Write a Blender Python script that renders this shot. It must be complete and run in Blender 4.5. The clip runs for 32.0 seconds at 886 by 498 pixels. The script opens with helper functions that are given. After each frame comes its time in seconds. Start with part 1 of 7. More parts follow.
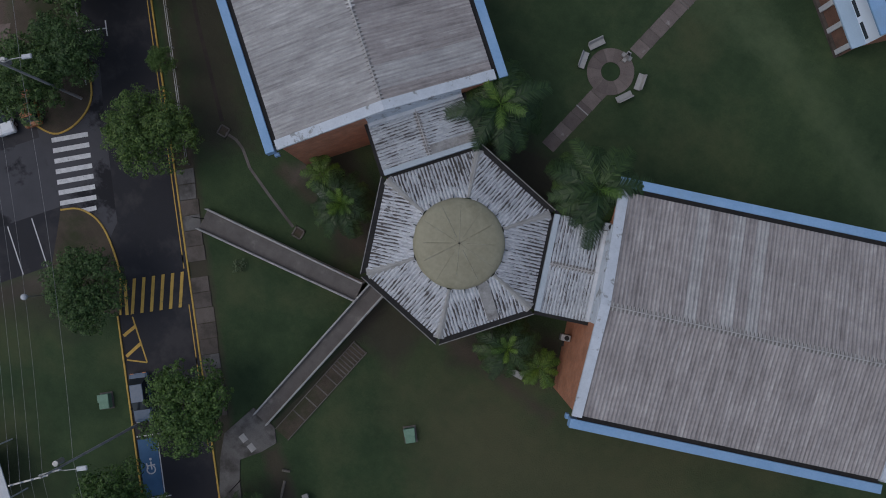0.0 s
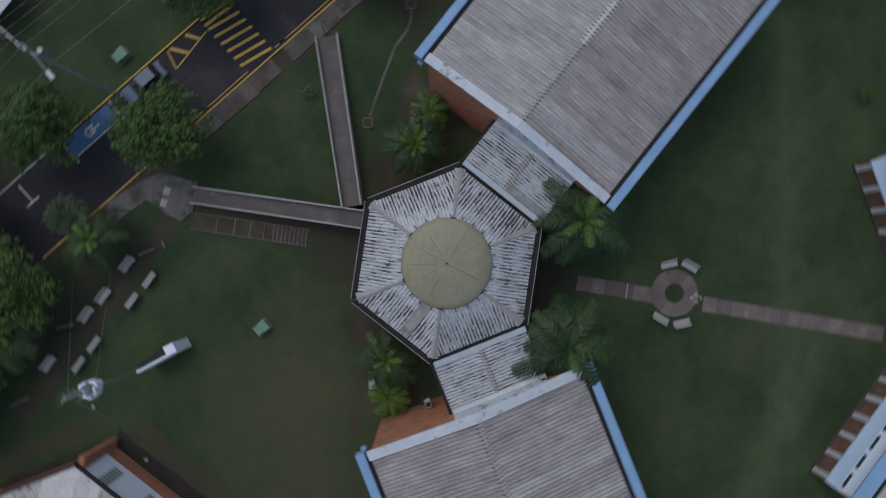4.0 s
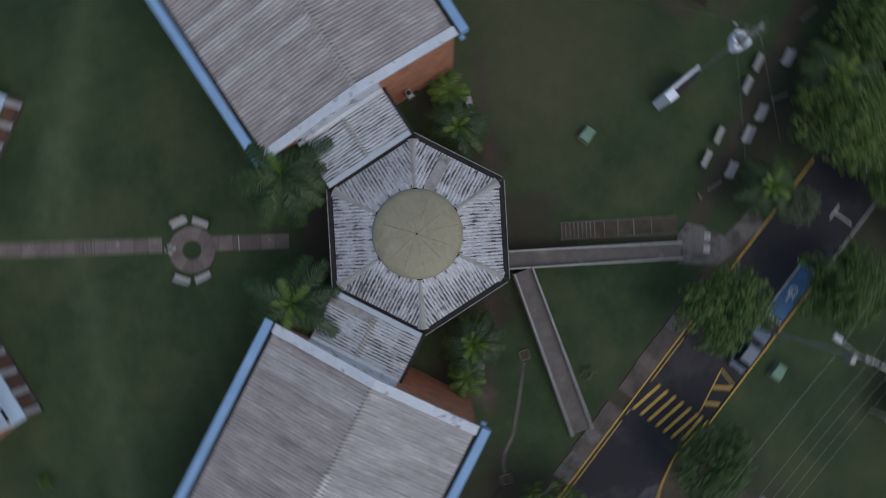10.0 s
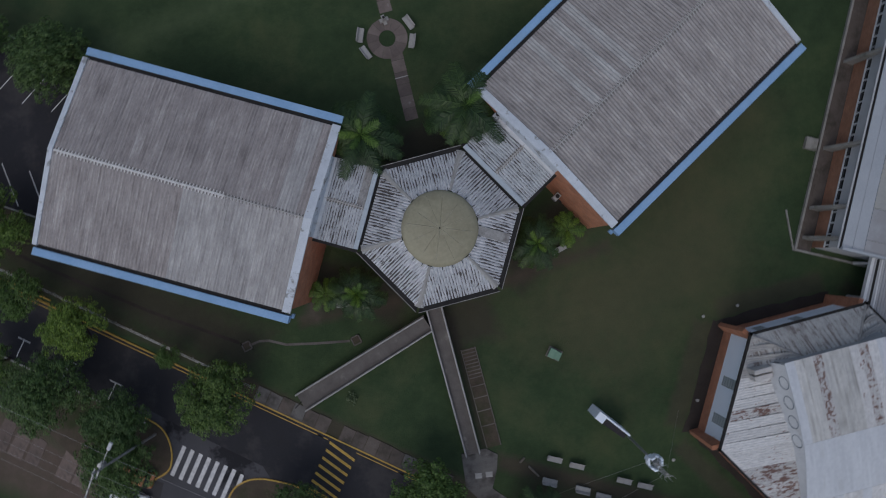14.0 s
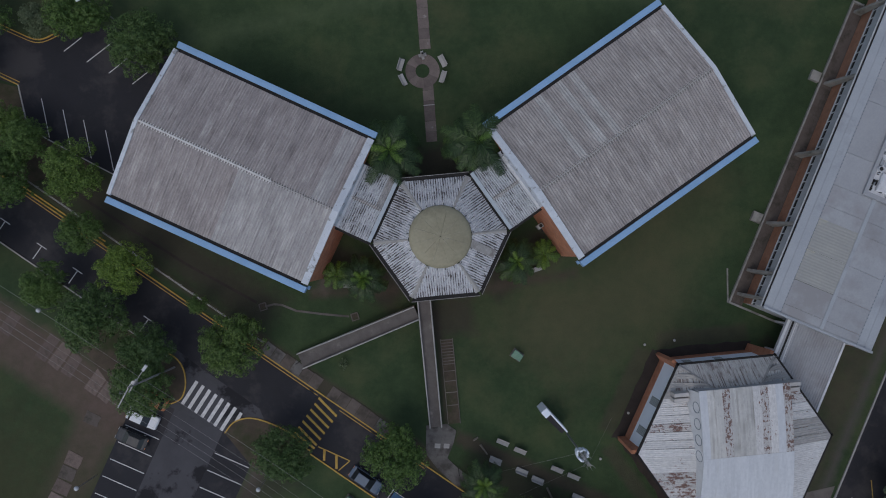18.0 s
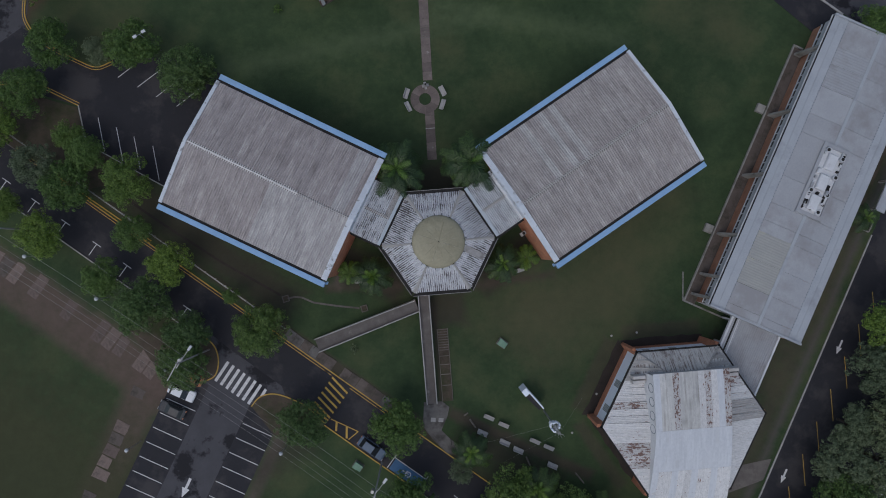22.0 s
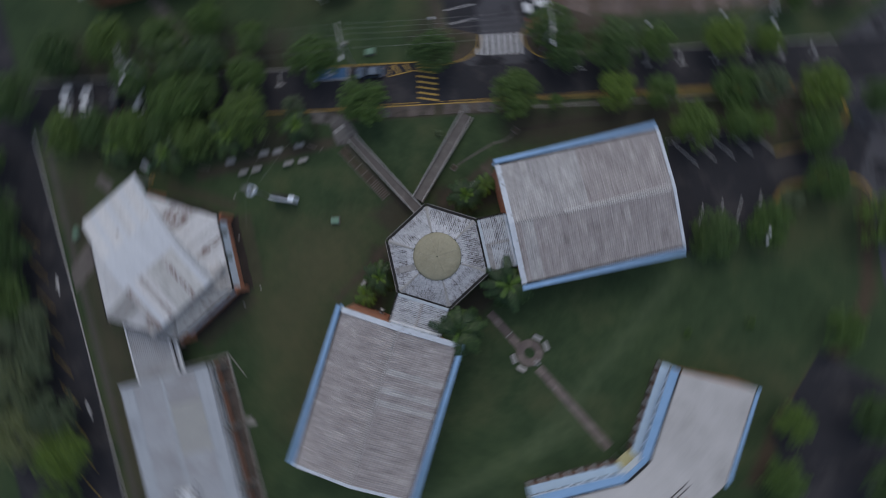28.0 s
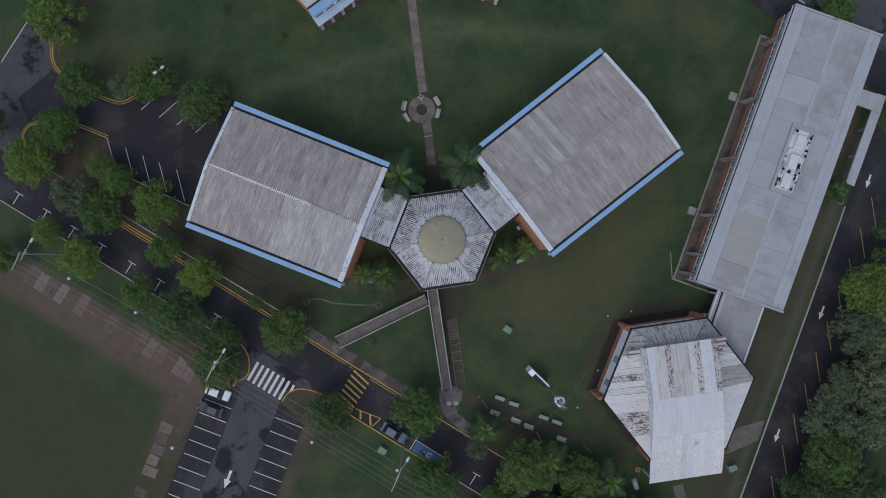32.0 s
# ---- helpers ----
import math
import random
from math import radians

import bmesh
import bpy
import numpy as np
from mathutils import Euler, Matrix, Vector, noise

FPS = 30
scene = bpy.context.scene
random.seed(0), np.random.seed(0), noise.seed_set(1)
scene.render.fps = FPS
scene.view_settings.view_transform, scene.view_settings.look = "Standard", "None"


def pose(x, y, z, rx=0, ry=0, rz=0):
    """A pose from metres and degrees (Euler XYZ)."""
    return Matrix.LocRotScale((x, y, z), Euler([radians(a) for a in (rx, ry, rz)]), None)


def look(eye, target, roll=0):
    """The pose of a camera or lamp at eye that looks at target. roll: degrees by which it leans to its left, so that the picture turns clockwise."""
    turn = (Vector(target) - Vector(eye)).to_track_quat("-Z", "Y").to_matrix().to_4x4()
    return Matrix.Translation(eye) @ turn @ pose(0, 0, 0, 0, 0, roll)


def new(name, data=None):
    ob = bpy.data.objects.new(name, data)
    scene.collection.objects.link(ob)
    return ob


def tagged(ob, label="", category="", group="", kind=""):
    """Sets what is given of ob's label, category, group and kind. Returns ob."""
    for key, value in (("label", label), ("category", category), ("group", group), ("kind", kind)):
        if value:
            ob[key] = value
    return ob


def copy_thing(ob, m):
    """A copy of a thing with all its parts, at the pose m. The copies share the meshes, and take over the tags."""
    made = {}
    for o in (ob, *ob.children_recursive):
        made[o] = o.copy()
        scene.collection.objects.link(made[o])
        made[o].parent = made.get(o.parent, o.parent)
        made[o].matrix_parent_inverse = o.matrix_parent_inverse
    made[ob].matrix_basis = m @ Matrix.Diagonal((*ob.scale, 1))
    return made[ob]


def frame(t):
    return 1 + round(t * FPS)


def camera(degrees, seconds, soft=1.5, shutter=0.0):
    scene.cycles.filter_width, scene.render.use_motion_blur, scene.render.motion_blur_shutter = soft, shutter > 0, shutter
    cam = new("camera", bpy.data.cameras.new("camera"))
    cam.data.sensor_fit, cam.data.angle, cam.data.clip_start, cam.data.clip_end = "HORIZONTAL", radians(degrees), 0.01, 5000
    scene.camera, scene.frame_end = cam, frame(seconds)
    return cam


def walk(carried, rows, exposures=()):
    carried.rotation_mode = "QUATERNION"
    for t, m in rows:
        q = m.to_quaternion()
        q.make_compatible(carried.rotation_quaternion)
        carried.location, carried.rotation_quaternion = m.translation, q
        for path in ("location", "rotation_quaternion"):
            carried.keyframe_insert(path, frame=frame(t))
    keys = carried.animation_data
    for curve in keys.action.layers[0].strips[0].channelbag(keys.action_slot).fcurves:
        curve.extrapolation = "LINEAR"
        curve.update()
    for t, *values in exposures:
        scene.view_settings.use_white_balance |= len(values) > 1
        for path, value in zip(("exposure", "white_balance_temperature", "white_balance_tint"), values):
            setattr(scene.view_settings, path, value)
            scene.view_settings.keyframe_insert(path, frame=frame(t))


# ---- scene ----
# the camera's path: seconds, place, turn about x, y, z in degrees
PATH = [
    (0.00, -0.16, -1.64, 62.59, 0.70, 0.16, 41.99),
    (0.50, -0.25, -1.70, 62.62, 0.72, -0.00, 43.20),
    (1.00, -0.28, -1.73, 62.60, 0.76, -0.12, 46.78),
    (1.50, -0.29, -1.73, 62.60, 0.80, -0.21, 48.32),
    (2.00, -0.24, -1.69, 62.60, 0.88, -0.33, 54.71),
    (2.50, -0.16, -1.75, 62.59, 1.03, -0.57, 67.68),
    (3.00, -0.34, -1.76, 62.66, 0.85, -0.78, 77.38),
    (3.50, -0.88, -1.51, 62.78, 0.16, -0.76, 87.28),
    (5.50, -0.56, 0.14, 62.70, 1.28, -0.17, 137.12),
    (6.00, -0.46, -0.88, 63.06, 0.45, -1.09, 152.10),
    (6.50, -0.44, -1.76, 63.55, -0.55, -1.48, 167.37),
    (7.00, -0.37, -1.94, 63.54, -0.95, -1.44, 180.78),
    (7.50, -0.50, -1.79, 63.38, -0.96, -1.16, 194.89),
    (8.00, -0.70, -1.57, 63.23, -0.84, -0.92, 208.27),
    (8.50, -0.75, -1.49, 63.01, -0.78, -0.74, 222.84),
    (9.00, -0.76, -1.74, 62.93, -0.85, -0.45, 237.27),
    (9.50, -0.78, -2.14, 62.99, -0.86, -0.02, 252.07),
    (10.00, -0.88, -2.50, 63.11, -0.60, 0.36, 266.80),
    (10.50, -1.01, -2.68, 63.18, -0.21, 0.51, 285.38),
    (11.00, -1.09, -2.66, 63.40, 0.03, 0.43, 291.26),
    (11.50, -1.12, -2.76, 64.22, 0.19, 0.39, 293.66),
    (12.00, -0.90, -3.00, 65.76, 0.30, 0.52, 301.56),
    (12.50, -0.28, -3.01, 67.67, 0.23, 0.75, 316.65),
    (13.00, 0.23, -2.73, 69.48, 0.12, 0.77, 330.56),
    (13.50, -0.04, -2.53, 71.05, 0.21, 0.33, 339.70),
    (14.00, -0.33, -2.37, 72.65, 0.26, -0.03, 345.13),
    (14.50, -0.32, -2.35, 74.33, 0.27, -0.10, 348.49),
    (16.50, -0.93, -2.31, 81.29, 0.45, -0.74, 353.58),
    (17.00, -0.87, -2.13, 83.00, 0.36, -0.72, 354.04),
    (17.50, -0.86, -1.96, 84.74, 0.30, -0.74, 354.38),
    (18.00, -0.91, -1.79, 86.52, 0.25, -0.80, 354.64),
    (18.50, -1.03, -1.60, 88.33, 0.19, -0.89, 354.83),
    (19.00, -1.11, -1.50, 90.16, 0.17, -0.97, 355.00),
    (19.50, -1.12, -1.49, 92.03, 0.19, -0.99, 355.09),
    (20.00, -1.07, -1.44, 93.97, 0.17, -0.96, 355.19),
    (20.50, -1.07, -1.38, 95.89, 0.15, -0.97, 355.34),
    (21.00, -1.18, -1.33, 97.73, 0.15, -1.05, 355.38),
    (21.50, -1.26, -1.30, 99.49, 0.16, -1.12, 355.44),
    (22.00, -1.22, -1.18, 101.17, 0.12, -1.13, 355.48),
    (22.35, -1.14, -0.76, 102.25, -0.12, -1.04, 355.55),
    (22.50, -1.10, -0.58, 102.82, -0.22, -1.01, 358.56),
    (23.00, -0.87, 0.22, 104.40, -0.76, -0.71, 385.76),
    (23.50, -0.76, 0.44, 105.50, -0.73, -0.39, 418.27),
    (24.00, -0.63, 0.45, 106.63, -0.45, -0.14, 448.93),
    (24.50, -0.72, 0.79, 107.86, -0.08, 0.12, 478.18),
    (25.00, -1.27, 1.30, 108.88, 0.33, 0.41, 508.14),
    (25.50, -2.04, 1.88, 109.85, 0.96, 0.55, 533.21),
    (26.00, -2.40, 1.90, 109.80, 1.10, 0.65, 549.00),
    (26.50, -2.60, 1.90, 109.90, 1.15, 0.70, 556.00),
    (27.00, -2.70, 1.85, 109.90, 1.17, 0.75, 551.00),
    (27.50, -2.84, 1.84, 110.33, 1.19, 0.82, 533.17),
    (28.00, -2.21, 1.74, 110.39, 0.56, 1.06, 497.19),
    (28.50, -1.80, 1.28, 110.34, -0.02, 0.92, 463.85),
    (28.80, -1.52, 0.78, 110.39, -0.42, 0.69, 446.91),
    (29.50, -1.11, 0.59, 110.56, -0.82, 0.35, 406.89),
    (30.00, -1.17, -0.79, 110.73, -0.45, -0.19, 374.34),
    (30.50, -1.04, -1.20, 110.32, -0.24, -0.34, 355.04),
    (31.00, -0.73, -1.07, 110.03, -0.24, -0.26, 353.02),
    (31.50, -0.46, -1.14, 109.98, -0.18, -0.17, 352.33),
    (32.00, -0.28, -1.51, 109.95, 0.02, -0.12, 351.67),
]
cam = camera(71.33, 32.0, soft=1.0, shutter=0.85)
walk(cam, [(t, pose(x, y, z, rx, ry, rz)) for t, x, y, z, rx, ry, rz in PATH], exposures=[(0.0, -0.59, 5950, 7), (3.0, -0.48, 5950, 7), (6.0, -0.53, 5950, 7), (7.0, -0.74, 5950, 7), (8.0, -0.83, 5950, 7), (9.0, -0.68, 5950, 7), (10.0, -0.42, 5950, 7), (11.0, -0.32, 5950, 7), (12.0, -0.38, 5950, 7), (13.0, -0.59, 5950, 7), (14.0, -0.65, 5950, 7), (17.0, -0.55, 5950, 7), (19.0, -0.56, 5950, 7), (23.0, -0.42, 5950, 7), (28.0, -0.39, 5950, 7), (29.0, -0.42, 5950, 7), (30.0, -0.26, 5950, 7), (32.0, -0.21, 5950, 7)])

# ---- light ----
world = bpy.data.worlds.new("overcast_sky")
scene.world = world
world.use_nodes = True
wn = world.node_tree.nodes
sky = wn.new("ShaderNodeTexSky")
sky.sky_type = "NISHITA"
sky.sun_disc = False
sky.sun_elevation = radians(60)
sky.sun_rotation = radians(219)
sky.dust_density = 4.0
sky.ozone_density = 0.6
wn["Background"].inputs["Strength"].default_value = 0.13
world.node_tree.links.new(sky.outputs["Color"], wn["Background"].inputs["Color"])
sun_data = bpy.data.lights.new("sun", "SUN")
sun_data.energy = 0.6
sun_data.angle = radians(165)
sun_data.color = (1.0, 0.95, 0.9)
sun = new("sun", sun_data)
sun.matrix_world = look((-24, -30, 66), (0, 0, 0))


# ---- materials ----
def nodes_of(name):
    m = bpy.data.materials.new(name)
    m.use_nodes = True
    nt = m.node_tree
    return m, nt, nt.nodes["Principled BSDF"]


def noise_node(nt, coord, scale, detail=4.0, rough=0.6, stretch=None):
    n = nt.nodes.new("ShaderNodeTexNoise")
    n.inputs["Scale"].default_value = scale
    n.inputs["Detail"].default_value = detail
    n.inputs["Roughness"].default_value = rough
    if stretch:
        mp = nt.nodes.new("ShaderNodeMapping")
        mp.inputs["Scale"].default_value = stretch
        nt.links.new(coord, mp.inputs["Vector"])
        coord = mp.outputs["Vector"]
    nt.links.new(coord, n.inputs["Vector"])
    return n.outputs["Fac"]


def ramp_node(nt, fac, stops):
    r = nt.nodes.new("ShaderNodeValToRGB")
    els = r.color_ramp.elements
    while len(els) < len(stops):
        els.new(0.5)
    for e, (p, c) in zip(els, stops):
        e.position = p
        e.color = (*c, 1.0) if len(c) == 3 else c
    nt.links.new(fac, r.inputs["Fac"])
    return r.outputs["Color"]


def mix_node(nt, fac, a, b, mode="MIX"):
    m = nt.nodes.new("ShaderNodeMix")
    m.data_type = "RGBA"
    m.blend_type = mode
    for sock, v in ((m.inputs["Factor"], fac), (m.inputs["A"], a), (m.inputs["B"], b)):
        if isinstance(v, (int, float)):
            sock.default_value = v
        elif isinstance(v, tuple):
            sock.default_value = (*v, 1.0)
        else:
            nt.links.new(v, sock)
    return m.outputs["Result"]


def bump_node(nt, bsdf, height, strength, dist=0.05):
    b = nt.nodes.new("ShaderNodeBump")
    b.inputs["Strength"].default_value = strength
    b.inputs["Distance"].default_value = dist
    nt.links.new(height, b.inputs["Height"])
    nt.links.new(b.outputs["Normal"], bsdf.inputs["Normal"])


def surface(name, dark, light, scale=1.0, rough=0.8, fine=12.0, stain=None, stain_scale=0.3, stain_at=(0.55, 0.75), jitter=0.0, bump=0.2, stretch=None, metal=0.0, gloss_var=0.0, spec=0.35):
    """A two-scale weathered surface: broad tone, fine grain, stains and a tone of its own for each piece."""
    m, nt, bsdf = nodes_of(name)
    coord = nt.nodes.new("ShaderNodeTexCoord").outputs["Object"]
    broad = noise_node(nt, coord, scale, 5.0, 0.6, stretch)
    grain = noise_node(nt, coord, fine, 3.0, 0.6, stretch)
    both = mix_node(nt, 0.4, broad, grain)
    col = ramp_node(nt, both, [(0.32, dark), (0.68, light)])
    if stain:
        s = noise_node(nt, coord, stain_scale, 6.0, 0.65, stretch)
        mask = ramp_node(nt, s, [(stain_at[0], (0, 0, 0)), (stain_at[1], (1, 1, 1))])
        col = mix_node(nt, mask, col, stain)
    if jitter:
        info = nt.nodes.new("ShaderNodeObjectInfo").outputs["Random"]
        tone = ramp_node(nt, info, [(0.0, (1 - jitter,) * 3), (1.0, (1 + jitter,) * 3)])
        col = mix_node(nt, 1.0, col, tone, "MULTIPLY")
    nt.links.new(col, bsdf.inputs["Base Color"])
    bsdf.inputs["Metallic"].default_value = metal
    bsdf.inputs["Specular IOR Level"].default_value = spec
    if gloss_var:
        g = ramp_node(nt, broad, [(0.35, (rough - gloss_var,) * 3), (0.65, (rough + gloss_var * 0.4,) * 3)])
        nt.links.new(g, bsdf.inputs["Roughness"])
    else:
        bsdf.inputs["Roughness"].default_value = rough
    bump_node(nt, bsdf, grain, bump)
    return m


def zone_mask(nt, coord, warp, cx, cy, deg, hx, hy, soft):
    """A soft-edged patch of worn ground or painted shade: 1 inside, ragged at its edge."""
    mp = nt.nodes.new("ShaderNodeMapping")
    mp.vector_type = "TEXTURE"
    mp.inputs["Location"].default_value = (cx, cy, 0)
    mp.inputs["Rotation"].default_value = (0, 0, radians(deg))
    nt.links.new(coord, mp.inputs["Vector"])
    ab = nt.nodes.new("ShaderNodeVectorMath")
    ab.operation = "ABSOLUTE"
    nt.links.new(mp.outputs["Vector"], ab.inputs[0])
    sub = nt.nodes.new("ShaderNodeVectorMath")
    sub.operation = "SUBTRACT"
    sub.inputs[1].default_value = (hx, hy, 0)
    nt.links.new(ab.outputs["Vector"], sub.inputs[0])
    sep = nt.nodes.new("ShaderNodeSeparateXYZ")
    nt.links.new(sub.outputs["Vector"], sep.inputs[0])
    mx = nt.nodes.new("ShaderNodeMath")
    mx.operation = "MAXIMUM"
    nt.links.new(sep.outputs[0], mx.inputs[0])
    nt.links.new(sep.outputs[1], mx.inputs[1])
    add = nt.nodes.new("ShaderNodeMath")
    add.operation = "MULTIPLY_ADD"
    add.inputs[1].default_value = soft * 3.0
    nt.links.new(warp, add.inputs[0])
    nt.links.new(mx.outputs[0], add.inputs[2])
    rng_ = nt.nodes.new("ShaderNodeMapRange")
    rng_.inputs["From Min"].default_value = soft * 1.5 - soft
    rng_.inputs["From Max"].default_value = soft * 1.5 + soft
    rng_.inputs["To Min"].default_value = 1.0
    rng_.inputs["To Max"].default_value = 0.0
    nt.links.new(add.outputs[0], rng_.inputs["Value"])
    return rng_.outputs["Result"]


def from_frame(deg, x, y):
    a = radians(deg)
    return x * math.cos(a) - y * math.sin(a), x * math.sin(a) + y * math.cos(a)


EARTH, EARTH_AND_SHADE, EARTH_PALE, TURF_PALE, TURF_DRY, GREY_DUST = (0.072, 0.058, 0.046), (0.049, 0.043, 0.035), (0.112, 0.092, 0.080), (0.086, 0.116, 0.060), (0.084, 0.082, 0.046), (0.095, 0.089, 0.085)
EARTH_STRIP = (0.118, 0.088, 0.075)
# worn ground, and ramp shade painted as ground colour: centre, turn, half sizes, softness of the edge, strength, colour
ZONES = [
    (*from_frame(-39.9, -47, -45.2), -39.9, 31, 3.7, 1.0, 0.9, EARTH_STRIP),
    (*from_frame(-119.4, 74, -32.9), -119.4, 38, 3.0, 1.0, 0.9, EARTH_STRIP),
    (*from_frame(-119.4, 75, -9.9), -119.4, 38, 1.0, 0.6, 0.85, EARTH_PALE),
    (*from_frame(-39.9, -40, -22.2), -39.9, 27, 3.0, 1.6, 0.8, EARTH_AND_SHADE),
    (*from_frame(-39.9, -40, -25.9), -39.9, 29, 0.5, 0.4, 0.6, EARTH),
    (11.0, -34.1, -29, 13, 0.9, 0.5, 0.8, EARTH),
    (9.0, -36.5, -35, 9, 2.2, 1.4, 0.7, EARTH_AND_SHADE),
    (-11.0, -4.4, -30, 5.6, 2.6, 0.9, 0.85, EARTH_AND_SHADE),
    (11.0, -4.4, 30, 5.6, 2.6, 0.9, 0.85, EARTH_AND_SHADE),
    (0.0, 10.6, 0, 7.0, 2.4, 1.0, 0.85, EARTH_AND_SHADE),
    (0.2, -11.0, 0, 3.4, 2.6, 0.9, 0.75, EARTH_AND_SHADE),
    # the ramp's side shade, painted into the ground next to the steps
    (-1.4, -18.0, 0, 0.5, 8.0, 0.4, 0.8, EARTH_AND_SHADE),
    (14.0, -56.0, -40, 22, 8.0, 3.0, 0.8, EARTH_AND_SHADE),
    (24.0, -23.7, 60, 6.4, 1.2, 0.4, 0.55, EARTH),
    (35.5, -17.2, 0, 6.4, 1.2, 0.4, 0.55, EARTH),
    (24.0, -37.0, 120, 6.4, 1.0, 0.4, 0.55, EARTH),
    (47.4, -23.7, 120, 6.4, 0.8, 0.4, 0.6, EARTH_AND_SHADE),
    (*from_frame(61.9, 0, -63.7), 61.9, 42, 0.6, 0.6, 0.8, GREY_DUST),
    (*from_frame(-39.9, 4.5, -26.2), -39.9, 19, 1.1, 0.4, 0.8, EARTH),
    (-12.0, 33.5, 8, 24, 0.8, 2.0, 0.75, TURF_PALE),
    (18.0, 35.0, -14, 16, 0.8, 2.0, 0.7, TURF_PALE),
    (22.0, -12.0, 30, 10, 7.0, 4.5, 0.6, TURF_DRY),
    (14.0, -14.0, 60, 6, 5.0, 3.0, 0.45, TURF_DRY),
    (34.0, 2.0, 30, 9, 3.0, 2.5, 0.4, TURF_DRY),
    (54.0, -20.0, 62, 9, 2.5, 1.5, 0.5, EARTH_AND_SHADE),
    (*from_frame(61.9, 14, -61.2), 61.9, 44, 2.2, 1.6, 0.6, EARTH),
    (*from_frame(61.9, -22, -56.5), 61.9, 14, 3.0, 1.6, 0.35, TURF_DRY),
    (-18.0, -51.0, -30, 8, 6.0, 2.5, 0.4, TURF_DRY),
    (-28.0, -33.0, 30, 6, 2.0, 1.5, 0.6, EARTH_AND_SHADE),
    (12.0, -7.1, 4, 6.6, 0.55, 0.5, 0.8, EARTH),
    (-12.6, -6.4, -3, 6.0, 0.55, 0.5, 0.8, EARTH),
    (-16.6, -4.6, 62, 1.6, 0.9, 0.6, 0.8, EARTH_PALE),
    (-78.0, -38.0, -40, 34, 26.0, 9.0, 0.85, (0.052, 0.056, 0.029)),
]
# a trodden reddish path past the yard north-west of the winged building
TRODDEN = ((-65.5, 40.5), (-60.0, 46.6), (-51.2, 56.4), (-44.0, 60.0), (-35.6, 60.6), (-23.5, 62.8), (-13.0, 67.6))
for (ax, ay), (bx, by) in zip(TRODDEN, TRODDEN[1:]):
    ZONES.append(((ax + bx) / 2, (ay + by) / 2, math.degrees(math.atan2(by - ay, bx - ax)), math.hypot(bx - ax, by - ay) / 2, 1.3, 0.9, 0.85, (0.082, 0.057, 0.042)))


def grass_material():
    m, nt, bsdf = nodes_of("lawn")
    coord = nt.nodes.new("ShaderNodeTexCoord").outputs["Object"]
    blades = noise_node(nt, coord, 6.0, 8.0, 0.8)
    patch = noise_node(nt, coord, 0.09, 7.0, 0.72)
    worn = noise_node(nt, coord, 0.045, 8.0, 0.68)
    warp = noise_node(nt, coord, 0.55, 6.0, 0.7)
    tuft = noise_node(nt, coord, 0.5, 7.0, 0.75)
    lush = ramp_node(nt, mix_node(nt, 0.4, patch, mix_node(nt, 0.5, blades, tuft)), [(0.36, (0.026, 0.045, 0.022)), (0.5, (0.043, 0.068, 0.032)), (0.62, (0.068, 0.098, 0.044))])
    dry = mix_node(nt, blades, (0.060, 0.062, 0.033), (0.100, 0.092, 0.052))
    mask = ramp_node(nt, worn, [(0.49, (0, 0, 0)), (0.70, (0.7, 0.7, 0.7))])
    col = mix_node(nt, mask, lush, dry)
    for cx, cy, deg, hx, hy, soft, strength, tone in ZONES:
        zm = zone_mask(nt, coord, warp, cx, cy, deg, hx, hy, soft)
        sc = nt.nodes.new("ShaderNodeMath")
        sc.operation = "MULTIPLY"
        sc.inputs[1].default_value = strength
        nt.links.new(zm, sc.inputs[0])
        grain = mix_node(nt, mix_node(nt, 0.5, blades, tuft), tuple(c * 0.55 for c in tone), tuple(c * 1.45 for c in tone))
        col = mix_node(nt, sc.outputs[0], col, grain)
    nt.links.new(col, bsdf.inputs["Base Color"])
    bsdf.inputs["Roughness"].default_value = 0.9
    bsdf.inputs["Specular IOR Level"].default_value = 0.15
    bump_node(nt, bsdf, blades, 0.7, 0.12)
    return m


def rib_noise(nt, tc, pitch, along, detail=3.0, rough=0.6, jump=5.37):
    """A tone of its own for every rib of a sheet (ribs run along local y), changing slowly along the rib."""
    sep = nt.nodes.new("ShaderNodeSeparateXYZ")
    nt.links.new(tc, sep.inputs[0])
    snap = nt.nodes.new("ShaderNodeMath")
    snap.operation = "SNAP"
    snap.inputs[1].default_value = pitch
    nt.links.new(sep.outputs[0], snap.inputs[0])
    info = nt.nodes.new("ShaderNodeObjectInfo").outputs["Random"]
    off = nt.nodes.new("ShaderNodeMath")
    off.operation = "MULTIPLY_ADD"
    off.inputs[1].default_value = 173.0
    nt.links.new(info, off.inputs[0])
    mul = nt.nodes.new("ShaderNodeMath")
    mul.operation = "MULTIPLY"
    mul.inputs[1].default_value = jump / pitch
    nt.links.new(snap.outputs[0], mul.inputs[0])
    nt.links.new(mul.outputs[0], off.inputs[2])
    run = nt.nodes.new("ShaderNodeMath")
    run.operation = "MULTIPLY"
    run.inputs[1].default_value = along
    nt.links.new(sep.outputs[1], run.inputs[0])
    comb = nt.nodes.new("ShaderNodeCombineXYZ")
    nt.links.new(off.outputs[0], comb.inputs[0])
    nt.links.new(run.outputs[0], comb.inputs[1])
    return noise_node(nt, comb.outputs[0], 1.0, detail, rough)


